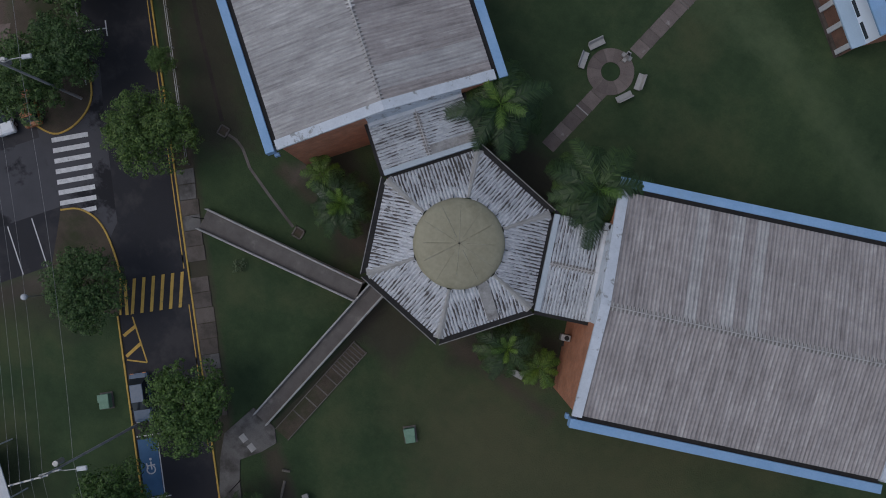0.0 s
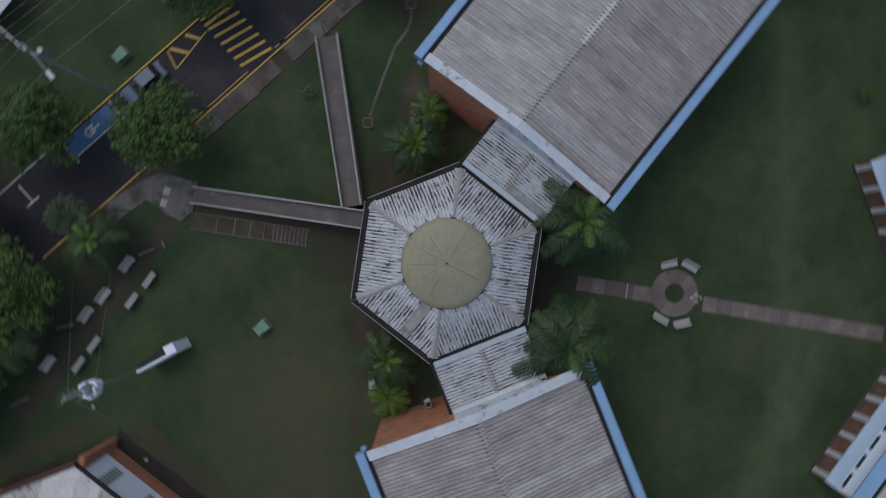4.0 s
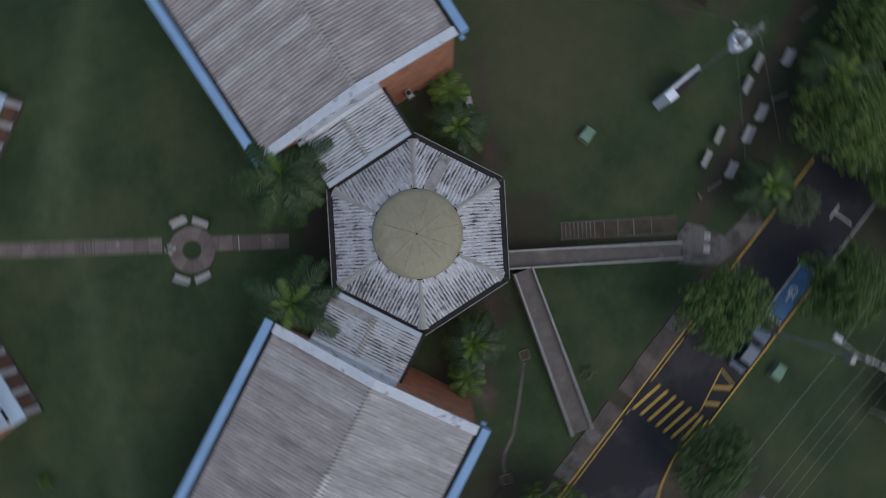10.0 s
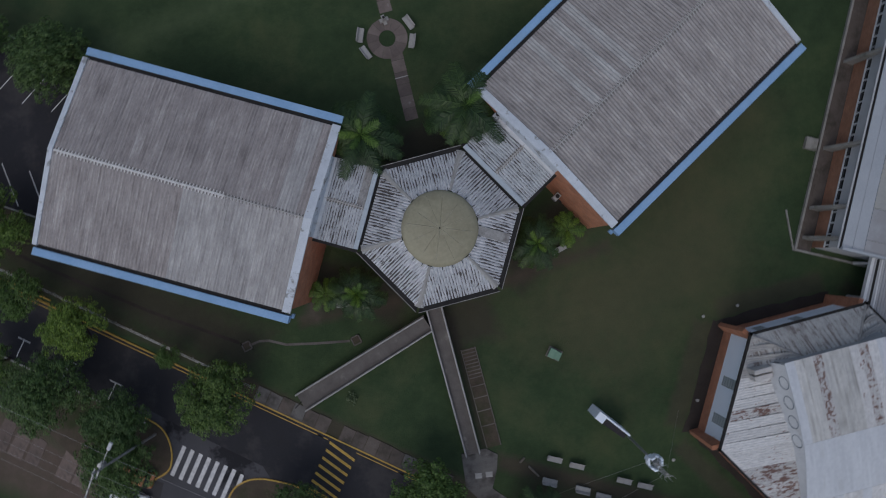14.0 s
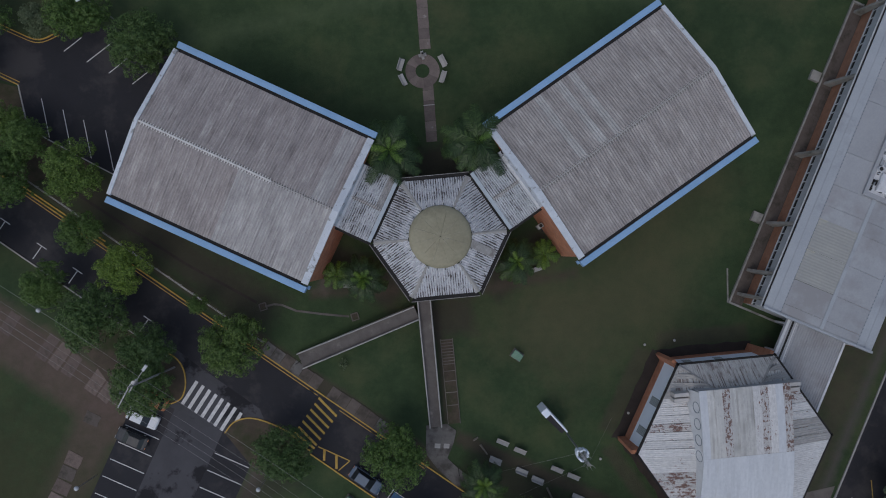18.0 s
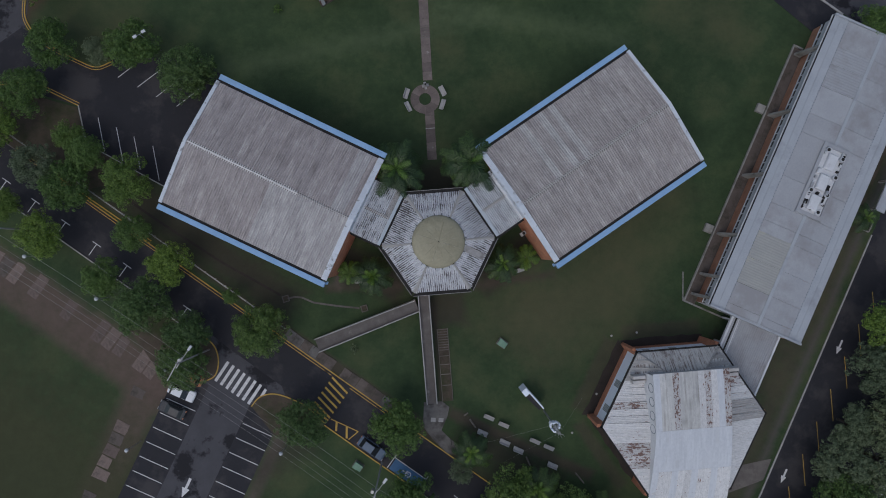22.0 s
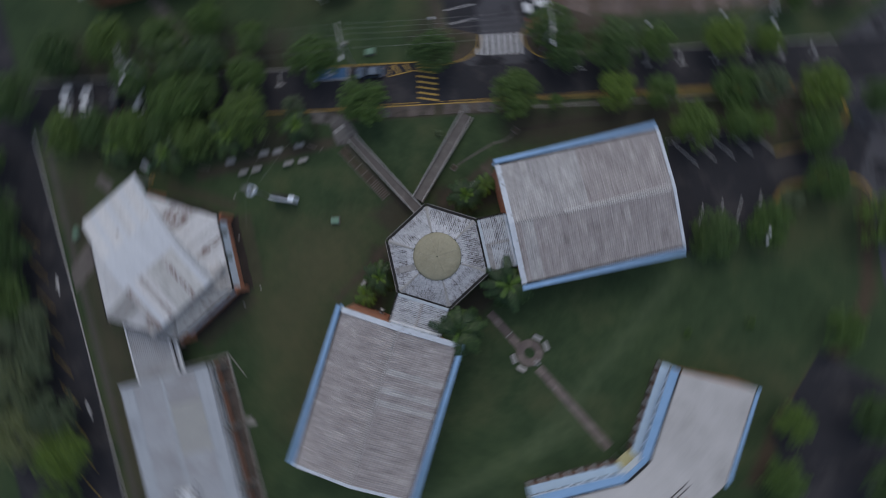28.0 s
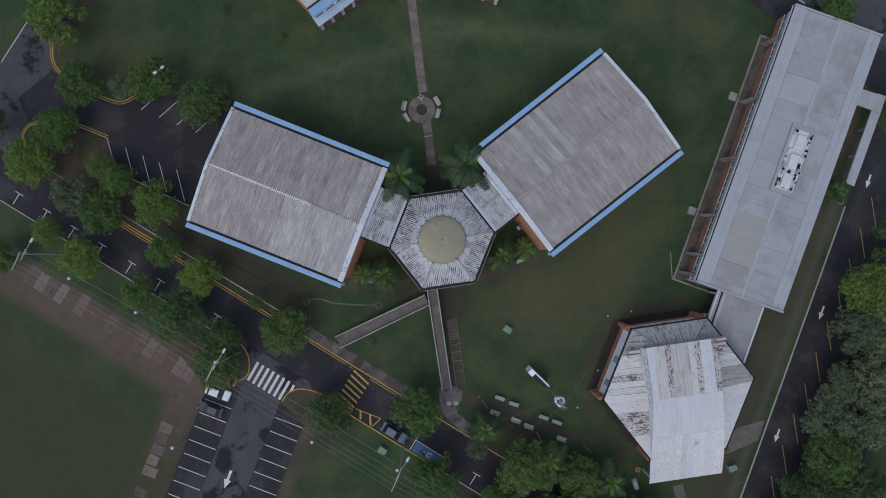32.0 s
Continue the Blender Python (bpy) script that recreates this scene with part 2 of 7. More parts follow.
def valley_dirt_shade(nt, tc, f, rib, amount):
    """Rib shading painted on grey roofs, valley dirt on white ones; rib: pitch and phase across local x."""
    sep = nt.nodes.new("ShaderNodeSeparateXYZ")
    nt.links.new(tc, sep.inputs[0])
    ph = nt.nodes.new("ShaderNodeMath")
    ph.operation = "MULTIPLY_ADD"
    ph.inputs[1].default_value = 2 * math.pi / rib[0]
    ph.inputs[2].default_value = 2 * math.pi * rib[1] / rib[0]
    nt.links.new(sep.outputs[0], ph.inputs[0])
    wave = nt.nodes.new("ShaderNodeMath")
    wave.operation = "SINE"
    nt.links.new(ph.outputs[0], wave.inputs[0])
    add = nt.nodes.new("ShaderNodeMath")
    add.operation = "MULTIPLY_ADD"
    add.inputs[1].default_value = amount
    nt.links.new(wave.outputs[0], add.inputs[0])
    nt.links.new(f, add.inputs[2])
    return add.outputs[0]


def own_place(nt, tc):
    """Local coordinates moved by a distance of each object's own, so that no two sheets carry the same stains."""
    info = nt.nodes.new("ShaderNodeObjectInfo").outputs["Random"]
    add = nt.nodes.new("ShaderNodeVectorMath")
    add.operation = "MULTIPLY_ADD"
    add.inputs[1].default_value = (91.0, 57.0, 0.0)
    nt.links.new(info, add.inputs[0])
    nt.links.new(tc, add.inputs[2])
    return add.outputs["Vector"]


def roof_material(name, tones, jitter):
    """Aged fibre-cement sheets: thin pale and dark streaks down the ribs (local y), broad damp stains, painted rib
    shading.
    """
    m, nt, bsdf = nodes_of(name)
    tc = nt.nodes.new("ShaderNodeTexCoord").outputs["Object"]
    own = own_place(nt, tc)
    ribs = mix_node(nt, 0.45, rib_noise(nt, tc, 1.04 / 3, 0.2, 5.0, 0.7), rib_noise(nt, tc, 1.04 / 12, 0.45, 4.0, 0.65, 3.1))
    spots = noise_node(nt, own, 4.0, 5.0, 0.75, (2.0, 0.8, 1.0))
    broad = noise_node(nt, own, 0.3, 4.0, 0.6)
    f = mix_node(nt, 0.22, ribs, spots)
    f = mix_node(nt, 0.24, f, broad)
    # rib shading put into the colour: paler crests, darker valleys
    f = valley_dirt_shade(nt, tc, f, (1.04 / 3, 0.52), 0.022)
    col = ramp_node(nt, f, [(0.405, tones[0]), (0.475, tones[1]), (0.54, tones[2]), (0.61, tones[3])])
    info = nt.nodes.new("ShaderNodeObjectInfo").outputs["Random"]
    tone = ramp_node(nt, info, [(0.0, (1 - jitter, 1 - jitter, 1 - jitter * 0.9)), (1.0, (1 + jitter, 1 + jitter * 0.95, 1 + jitter * 0.9))])
    col = mix_node(nt, 1.0, col, tone, "MULTIPLY")
    nt.links.new(col, bsdf.inputs["Base Color"])
    bsdf.inputs["Roughness"].default_value = 0.9
    bump_node(nt, bsdf, spots, 0.15)
    return m


def weathered_white(name, dark_at=0.5, dark=(0.075, 0.068, 0.066), base=(0.53, 0.54, 0.56), pitch=0.09, along=0.55, jitter=0.06, inner=None, soft=0.025, blotch=0.3, rib=None, grimy=0.5, fine=0.3):
    """White paint flaking off corrugated sheets in streaks that run down the ribs (local y)."""
    m, nt, bsdf = nodes_of(name)
    tc = nt.nodes.new("ShaderNodeTexCoord").outputs["Object"]
    own = own_place(nt, tc)
    streak = rib_noise(nt, tc, pitch, along, 3.0, 0.6)
    thin = rib_noise(nt, tc, pitch * 0.5, along * 2.0, 3.0, 0.6, 3.71)
    broken = noise_node(nt, own, 1.0, 5.0, 0.75, (3.0, 2.0, 1.0))
    broad = noise_node(nt, own, 0.45, 3.0, 0.5)
    f = mix_node(nt, fine, streak, thin)
    f = mix_node(nt, blotch, f, broken)
    f = mix_node(nt, 0.2, f, broad)
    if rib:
        f = valley_dirt_shade(nt, tc, f, rib, -0.042)
    if inner:
        # the paint holds better near the upper edge of the slope
        sep = nt.nodes.new("ShaderNodeSeparateXYZ")
        nt.links.new(tc, sep.inputs[0])
        mr = nt.nodes.new("ShaderNodeMapRange")
        for key, v in zip(("From Min", "From Max", "To Min", "To Max"), inner):
            mr.inputs[key].default_value = v
        nt.links.new(sep.outputs[1], mr.inputs["Value"])
        low = nt.nodes.new("ShaderNodeMath")
        low.operation = "SUBTRACT"
        nt.links.new(f, low.inputs[0])
        nt.links.new(mr.outputs["Result"], low.inputs[1])
        f = low.outputs[0]
    edge = ramp_node(nt, f, [(dark_at, (0, 0, 0)), (dark_at + soft, (1, 1, 1))])
    grime = ramp_node(nt, mix_node(nt, 0.5, thin, broken), [(0.34, (grimy, grimy + 0.01, grimy + 0.03)), (0.58, (1, 1, 1))])
    white = mix_node(nt, 1.0, base, grime, "MULTIPLY")
    rust = mix_node(nt, broken, tuple(c * 0.6 for c in dark), tuple(c * 1.5 for c in dark))
    col = mix_node(nt, edge, white, rust)
    info = nt.nodes.new("ShaderNodeObjectInfo").outputs["Random"]
    tone = ramp_node(nt, info, [(0.0, (1 - jitter,) * 3), (1.0, (1 + jitter,) * 3)])
    col = mix_node(nt, 1.0, col, tone, "MULTIPLY")
    nt.links.new(col, bsdf.inputs["Base Color"])
    bsdf.inputs["Roughness"].default_value = 0.7
    bump_node(nt, bsdf, f, 0.15)
    return m


def brick_material(name, a, b, mortar):
    m, nt, bsdf = nodes_of(name)
    tc = nt.nodes.new("ShaderNodeTexCoord").outputs["Object"]
    mp = nt.nodes.new("ShaderNodeMapping")
    mp.inputs["Rotation"].default_value = (radians(90), 0, 0)
    geo = nt.nodes.new("ShaderNodeSeparateXYZ")
    nt.links.new(tc, geo.inputs[0])
    add = nt.nodes.new("ShaderNodeMath")
    nt.links.new(geo.outputs[0], add.inputs[0])
    nt.links.new(geo.outputs[1], add.inputs[1])
    comb = nt.nodes.new("ShaderNodeCombineXYZ")
    nt.links.new(add.outputs[0], comb.inputs[0])
    nt.links.new(geo.outputs[2], comb.inputs[1])
    bt = nt.nodes.new("ShaderNodeTexBrick")
    bt.inputs["Scale"].default_value = 1.0
    bt.inputs["Brick Width"].default_value = 0.24
    bt.inputs["Row Height"].default_value = 0.085
    bt.inputs["Mortar Size"].default_value = 0.008
    for key, c in (("Color1", a), ("Color2", b), ("Mortar", mortar)):
        bt.inputs[key].default_value = (*c, 1)
    nt.links.new(comb.outputs[0], bt.inputs["Vector"])
    n = noise_node(nt, tc, 0.8, 5.0)
    tone = ramp_node(nt, n, [(0.3, (0.72,) * 3), (0.7, (1.1,) * 3)])
    nt.links.new(mix_node(nt, 1.0, bt.outputs["Color"], tone, "MULTIPLY"), bsdf.inputs["Base Color"])
    bsdf.inputs["Roughness"].default_value = 0.85
    bump_node(nt, bsdf, bt.outputs["Fac"], -0.4, 0.02)
    return m


def leaf_material(name, dark, light, trans=0.25):
    m, nt, bsdf = nodes_of(name)
    rnd = nt.nodes.new("ShaderNodeNewGeometry").outputs["Random Per Island"]
    info = nt.nodes.new("ShaderNodeObjectInfo").outputs["Random"]
    col = ramp_node(nt, rnd, [(0.0, dark), (1.0, light)])
    tone = ramp_node(nt, info, [(0.0, (0.75, 0.8, 0.8)), (0.5, (1, 1, 1)), (1.0, (1.45, 1.32, 0.95))])
    col = mix_node(nt, 1.0, col, tone, "MULTIPLY")
    nt.links.new(col, bsdf.inputs["Base Color"])
    bsdf.inputs["Roughness"].default_value = 0.42
    bsdf.inputs["Specular IOR Level"].default_value = 0.35
    tr = nt.nodes.new("ShaderNodeBsdfTranslucent")
    nt.links.new(col, tr.inputs["Color"])
    mx = nt.nodes.new("ShaderNodeMixShader")
    mx.inputs[0].default_value = trans
    out = nt.nodes["Material Output"]
    nt.links.new(bsdf.outputs[0], mx.inputs[1])
    nt.links.new(tr.outputs[0], mx.inputs[2])
    nt.links.new(mx.outputs[0], out.inputs["Surface"])
    return m


def glass_material():
    m, nt, bsdf = nodes_of("dark_glass")
    bsdf.inputs["Base Color"].default_value = (0.02, 0.025, 0.03, 1)
    bsdf.inputs["Roughness"].default_value = 0.08
    return m


LAWN = grass_material()
ASPHALT = surface("asphalt", (0.021, 0.0215, 0.0265), (0.036, 0.036, 0.0425), 0.25, 0.78, 30.0, (0.050, 0.048, 0.052), 0.15, (0.50, 0.60), bump=0.3, gloss_var=0.15, spec=0.15)
ASPHALT_OLD = surface("old_asphalt", (0.055, 0.055, 0.063), (0.082, 0.081, 0.091), 0.3, 0.78, 25.0, (0.018, 0.018, 0.022), 0.17, (0.54, 0.60), bump=0.3, spec=0.2)
CONCRETE = surface("pavement_concrete", (0.095, 0.085, 0.080), (0.17, 0.155, 0.145), 0.5, 0.85, 14.0, (0.07, 0.062, 0.055), 0.35, (0.5, 0.72), jitter=0.12)
PINK_CONCRETE = surface("reddish_concrete", (0.105, 0.085, 0.078), (0.185, 0.155, 0.145), 0.6, 0.85, 14.0, (0.27, 0.25, 0.24), 0.5, (0.62, 0.72), jitter=0.2)
DECK = surface("ramp_concrete", (0.085, 0.077, 0.073), (0.15, 0.138, 0.132), 0.7, 0.85, 12.0, (0.23, 0.215, 0.205), 0.35, (0.58, 0.72))
PALE_CONCRETE = surface("pale_concrete", (0.27, 0.265, 0.26), (0.43, 0.425, 0.42), 1.2, 0.85, 18.0, (0.20, 0.19, 0.18), 0.9, (0.58, 0.75), jitter=0.08)
DUSTY = surface("dusty_concrete", (0.095, 0.09, 0.088), (0.17, 0.163, 0.158), 0.5, 0.85, 14.0, (0.06, 0.055, 0.052), 0.45, (0.46, 0.62))
WORN_SLAB = surface("worn_slab", (0.080, 0.067, 0.059), (0.135, 0.115, 0.103), 0.6, 0.9, 12.0, (0.055, 0.048, 0.040), 0.5, (0.48, 0.66), jitter=0.15)
DIRT = surface("bare_earth", (0.045, 0.036, 0.027), (0.10, 0.080, 0.060), 0.4, 0.95, 10.0, (0.035, 0.045, 0.018), 0.25, (0.48, 0.66), bump=0.5)
DIRT_STRIP = surface("trampled_earth", (0.075, 0.060, 0.050), (0.17, 0.14, 0.12), 0.35, 0.95, 8.0, (0.05, 0.055, 0.025), 0.22, (0.45, 0.62), bump=0.5)
ROOF_GREY = roof_material("grey_fibre_cement", ((0.198, 0.180, 0.178), (0.279, 0.257, 0.253), (0.346, 0.322, 0.317), (0.462, 0.441, 0.433)), 0.06)
ROOF_LIGHT = roof_material("pale_fibre_cement", ((0.246, 0.236, 0.236), (0.328, 0.318, 0.317), (0.402, 0.393, 0.391), (0.52, 0.512, 0.508)), 0.05)
ROOF_PALE = surface("pale_metal_roof", (0.30, 0.312, 0.335), (0.36, 0.373, 0.398), 0.25, 0.6, 4.0, (0.27, 0.27, 0.28), 0.12, (0.5, 0.62), jitter=0.05, bump=0.05)
ROOF_WHITE = surface("white_membrane", (0.40, 0.39, 0.385), (0.52, 0.51, 0.505), 0.25, 0.7, 4.0, (0.31, 0.30, 0.29), 0.14, (0.5, 0.75), jitter=0.03, bump=0.05)
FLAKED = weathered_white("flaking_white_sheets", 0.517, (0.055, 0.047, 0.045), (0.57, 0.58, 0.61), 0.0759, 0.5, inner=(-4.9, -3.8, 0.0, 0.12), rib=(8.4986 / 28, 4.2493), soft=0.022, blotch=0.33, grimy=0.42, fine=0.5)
FLAKED_LINK = weathered_white("flaking_pale_sheets", 0.53, (0.065, 0.058, 0.057), (0.51, 0.53, 0.56), 0.0725, 0.5, rib=(0.29, 0.435), soft=0.022, blotch=0.24, grimy=0.45, fine=0.55)
FLAKED_HALL = weathered_white("peeling_hall_sheets", 0.57, (0.16, 0.10, 0.085), (0.62, 0.62, 0.625), 0.128, 0.5, 0.08, blotch=0.55, grimy=0.62)
RUSTED_HALL = weathered_white("rusting_hall_sheets", 0.512, (0.13, 0.075, 0.062), (0.55, 0.545, 0.545), 0.128, 0.6, 0.1, blotch=0.65)
SOUTH_ROOF = weathered_white("worn_grey_sheets", 0.50, (0.13, 0.11, 0.10), (0.36, 0.36, 0.37), 0.5, 0.25, 0.12, soft=0.12, blotch=0.6, grimy=0.5)
STREAK_GREY = weathered_white("streaked_grey_sheets", 0.47, (0.26, 0.25, 0.24), (0.42, 0.415, 0.41), 0.125, 0.25, 0.1, soft=0.12, blotch=0.2)
VAULT_WHITE = weathered_white("soft_white_sheets", 0.54, (0.36, 0.37, 0.38), (0.555, 0.58, 0.62), 0.5, 0.12, 0.03, soft=0.18, blotch=0.15, grimy=0.8)
STREAK_VAULT = weathered_white("stained_vault_sheets", 0.49, (0.19, 0.185, 0.17), (0.56, 0.56, 0.55), 0.28, 0.10, 0.1, soft=0.16, blotch=0.25, grimy=0.6)
FACET = weathered_white("rust_streaked_facet", 0.49, (0.15, 0.125, 0.115), (0.54, 0.535, 0.52), 0.125, 0.3, 0.05, soft=0.07, blotch=0.25, grimy=0.55)
RIDGE_WHITE = surface("white_ridge_cement", (0.50, 0.49, 0.485), (0.70, 0.69, 0.685), 2.0, 0.85, 9.0, (0.26, 0.25, 0.245), 1.2, (0.56, 0.68))
RIDGE_MAT = surface("ridge_cap_cement", (0.30, 0.29, 0.285), (0.48, 0.47, 0.465), 2.0, 0.85, 9.0, (0.17, 0.16, 0.155), 1.5, (0.56, 0.68))
DOME_MAT = surface("aged_acrylic", (0.235, 0.220, 0.150), (0.335, 0.315, 0.225), 0.4, 0.5, 3.0, (0.20, 0.185, 0.12), 0.5, (0.55, 0.8), bump=0.05)
SEAM = surface("seam_mastic", (0.29, 0.278, 0.205), (0.39, 0.375, 0.30), 1.2, 0.7, 9.0, (0.26, 0.245, 0.17), 0.9, (0.42, 0.58))
HIP_GREY = surface("grey_hip_cap", (0.22, 0.215, 0.21), (0.38, 0.375, 0.37), 1.5, 0.8, 8.0, (0.12, 0.11, 0.105), 0.8, (0.5, 0.7))
HIP_MAT = surface("streaked_hip_cap", (0.24, 0.235, 0.225), (0.40, 0.395, 0.385), 1.1, 0.85, 7.0, (0.19, 0.18, 0.172), 0.9, (0.52, 0.72), stretch=(0.35, 2.2, 1.0))
RIDGE_DARK = surface("dark_ridge_base", (0.11, 0.102, 0.10), (0.20, 0.187, 0.183), 1.5, 0.9, 8.0, (0.27, 0.255, 0.25), 0.8, (0.5, 0.66))
SLAB_PALE = surface("pinkish_slab", (0.112, 0.085, 0.075), (0.198, 0.155, 0.138), 0.9, 0.9, 9.0, (0.085, 0.070, 0.060), 0.6, (0.50, 0.68), jitter=0.22)
BLUE = surface("sky_blue_paint", (0.19, 0.335, 0.545), (0.275, 0.425, 0.64), 0.4, 0.55, 6.0, (0.22, 0.33, 0.47), 0.3, (0.55, 0.8), jitter=0.05, bump=0.05)
FLASH = surface("bluish_flashing", (0.36, 0.41, 0.46), (0.47, 0.52, 0.57), 0.8, 0.6, 8.0, (0.28, 0.31, 0.34), 0.8, (0.55, 0.75))
FLASH_DARK = surface("slate_blue_trim", (0.12, 0.15, 0.18), (0.19, 0.22, 0.26), 0.8, 0.6, 8.0)
SOIL = surface("dark_bare_soil", (0.024, 0.020, 0.019), (0.050, 0.041, 0.036), 0.5, 0.95, 10.0, (0.03, 0.04, 0.014), 0.5, (0.6, 0.72), bump=0.5)
BLUE_PALE = surface("faded_blue_paint", (0.38, 0.50, 0.63), (0.47, 0.59, 0.72), 0.4, 0.6, 6.0)
WHITE = surface("white_paint", (0.50, 0.515, 0.545), (0.64, 0.655, 0.68), 0.6, 0.6, 7.0, (0.42, 0.42, 0.44), 0.7, (0.58, 0.75), bump=0.05)
PAINT_LINE = surface("road_paint_white", (0.45, 0.45, 0.46), (0.72, 0.72, 0.73), 2.0, 0.7, 20.0, (0.22, 0.22, 0.22), 2.5, (0.62, 0.72))
PAINT_FAINT = surface("worn_off_paint", (0.10, 0.10, 0.105), (0.24, 0.24, 0.245), 0.8, 0.75, 20.0, (0.07, 0.07, 0.075), 0.7, (0.48, 0.6))
PAINT_YELLOW = surface("road_paint_yellow", (0.38, 0.25, 0.05), (0.55, 0.36, 0.08), 2.0, 0.7, 20.0, (0.17, 0.13, 0.06), 2.5, (0.58, 0.72))
PAINT_BLUE = surface("bay_blue_paint", (0.035, 0.095, 0.20), (0.055, 0.14, 0.28), 1.0, 0.6, 20.0)
BRICK = brick_material("red_brick", (0.42, 0.175, 0.095), (0.52, 0.225, 0.125), (0.36, 0.21, 0.15))
PALE_BRICK = surface("worn_pale_brick", (0.27, 0.165, 0.125), (0.37, 0.235, 0.185), 0.8, 0.85, 12.0, (0.20, 0.13, 0.10), 0.4, (0.5, 0.7))
ORANGE_BRICK = brick_material("orange_brown_brick", (0.33, 0.165, 0.10), (0.41, 0.21, 0.13), (0.30, 0.19, 0.14))
DULL_BRICK = surface("dull_brown_brick", (0.14, 0.078, 0.058), (0.24, 0.135, 0.10), 0.8, 0.85, 12.0, (0.11, 0.08, 0.065), 0.5, (0.5, 0.7))
COPING = surface("peeling_coping", (0.46, 0.50, 0.56), (0.61, 0.65, 0.71), 0.8, 0.6, 7.0, (0.27, 0.28, 0.29), 0.9, (0.57, 0.63), bump=0.1)
BRICK_FLOOR = surface("brick_paving", (0.13, 0.075, 0.055), (0.23, 0.14, 0.11), 0.8, 0.85, 12.0, (0.09, 0.07, 0.06), 0.4, (0.5, 0.7))
CONCRETE_LIGHT = surface("weathered_wall_top", (0.20, 0.195, 0.18), (0.33, 0.325, 0.31), 0.8, 0.85, 12.0, (0.12, 0.12, 0.10), 0.5, (0.52, 0.7))
ROOF_BORDER = surface("pale_border_metal", (0.31, 0.335, 0.37), (0.39, 0.415, 0.45), 0.3, 0.55, 5.0, (0.27, 0.285, 0.31), 0.2, (0.55, 0.7), bump=0.05)
YELLOWED = surface("yellowed_sheet", (0.29, 0.295, 0.29), (0.35, 0.352, 0.335), 0.35, 0.6, 4.0, (0.41, 0.395, 0.32), 0.22, (0.52, 0.66))
DARK = surface("dark_gutter", (0.017, 0.017, 0.018), (0.038, 0.036, 0.035), 1.2, 0.8, 10.0, spec=0.12)
GREY_METAL = surface("galvanised_metal", (0.30, 0.31, 0.32), (0.45, 0.46, 0.47), 2.0, 0.45, 15.0, metal=0.6)
WALL_GREY = surface("rendered_wall", (0.38, 0.40, 0.43), (0.52, 0.54, 0.57), 0.5, 0.8, 9.0)
WALL_BLUE = surface("bluish_white_wall", (0.75, 0.81, 0.90), (0.80, 0.86, 0.94), 0.5, 0.7, 9.0)
PANEL_GREY = surface("grey_green_panel", (0.20, 0.235, 0.225), (0.27, 0.30, 0.29), 1.0, 0.6, 9.0)
GRILLE = surface("pale_grille", (0.36, 0.39, 0.41), (0.46, 0.49, 0.51), 1.0, 0.6, 9.0)
PANEL_DARK = surface("dark_wing_face", (0.022, 0.020, 0.023), (0.040, 0.037, 0.040), 1.0, 0.6, 8.0, spec=0.2)
GLASS = glass_material()
BARK = surface("bark", (0.045, 0.036, 0.028), (0.12, 0.10, 0.085), 3.0, 0.95, 16.0, bump=0.8)
PALM_BARK = surface("palm_bark", (0.10, 0.09, 0.075), (0.22, 0.20, 0.175), 3.0, 0.95, 12.0, bump=0.6)
LEAF = leaf_material("tree_leaves", (0.040, 0.084, 0.020), (0.155, 0.250, 0.060))
LEAF_DARK = leaf_material("dark_tree_leaves", (0.030, 0.068, 0.020), (0.122, 0.198, 0.062))
LEAF_GREY = leaf_material("pale_tree_leaves", (0.080, 0.115, 0.058), (0.185, 0.225, 0.130))
FROND = leaf_material("palm_frond", (0.014, 0.034, 0.013), (0.054, 0.096, 0.032), 0.15)
FROND_BRIGHT = leaf_material("young_frond", (0.048, 0.105, 0.016), (0.128, 0.212, 0.042), 0.25)
RUBBER = surface("tyre_rubber", (0.015, 0.015, 0.015), (0.03, 0.03, 0.03), 5.0, 0.9)
CAR_WHITE = surface("white_car_paint", (0.62, 0.65, 0.70), (0.70, 0.72, 0.76), 0.5, 0.25, 3.0, bump=0.0)
CAR_DARK = surface("dark_car_paint", (0.02, 0.025, 0.035), (0.04, 0.045, 0.055), 0.5, 0.25, 3.0, bump=0.0)
CAR_BLUE = surface("blue_car_paint", (0.06, 0.10, 0.16), (0.09, 0.13, 0.20), 0.5, 0.25, 3.0, bump=0.0)
CAR_ORANGE = surface("orange_car_paint", (0.30, 0.11, 0.04), (0.38, 0.15, 0.06), 0.5, 0.3, 3.0, bump=0.0)
GREEN_BOX = surface("green_box_paint", (0.12, 0.22, 0.155), (0.19, 0.31, 0.225), 2.0, 0.6, 10.0)
BROWN_ROOF = surface("brown_shed_roof", (0.055, 0.042, 0.038), (0.10, 0.08, 0.072), 1.0, 0.8, 5.0)
ORANGE_ROOF = surface("terracotta_sheet", (0.40, 0.16, 0.075), (0.52, 0.22, 0.11), 0.8, 0.7, 5.0)
YELLOW_SHEET = surface("yellow_sheet", (0.36, 0.33, 0.16), (0.46, 0.43, 0.24), 0.8, 0.6, 5.0)


# ---- helpers of the place ----
def thing(name, m=None, label="", category="", group="", kind=""):
    ob = new(name)
    ob.empty_display_size = 0.2
    if m is not None:
        ob.matrix_basis = m
    return tagged(ob, label, category, group, kind)


def mesh_of(name, bm, material, smooth=False):
    me = bpy.data.meshes.new(name)
    bm.to_mesh(me)
    bm.free()
    me.materials.append(material)
    if smooth:
        for p in me.polygons:
            p.use_smooth = True
    return me


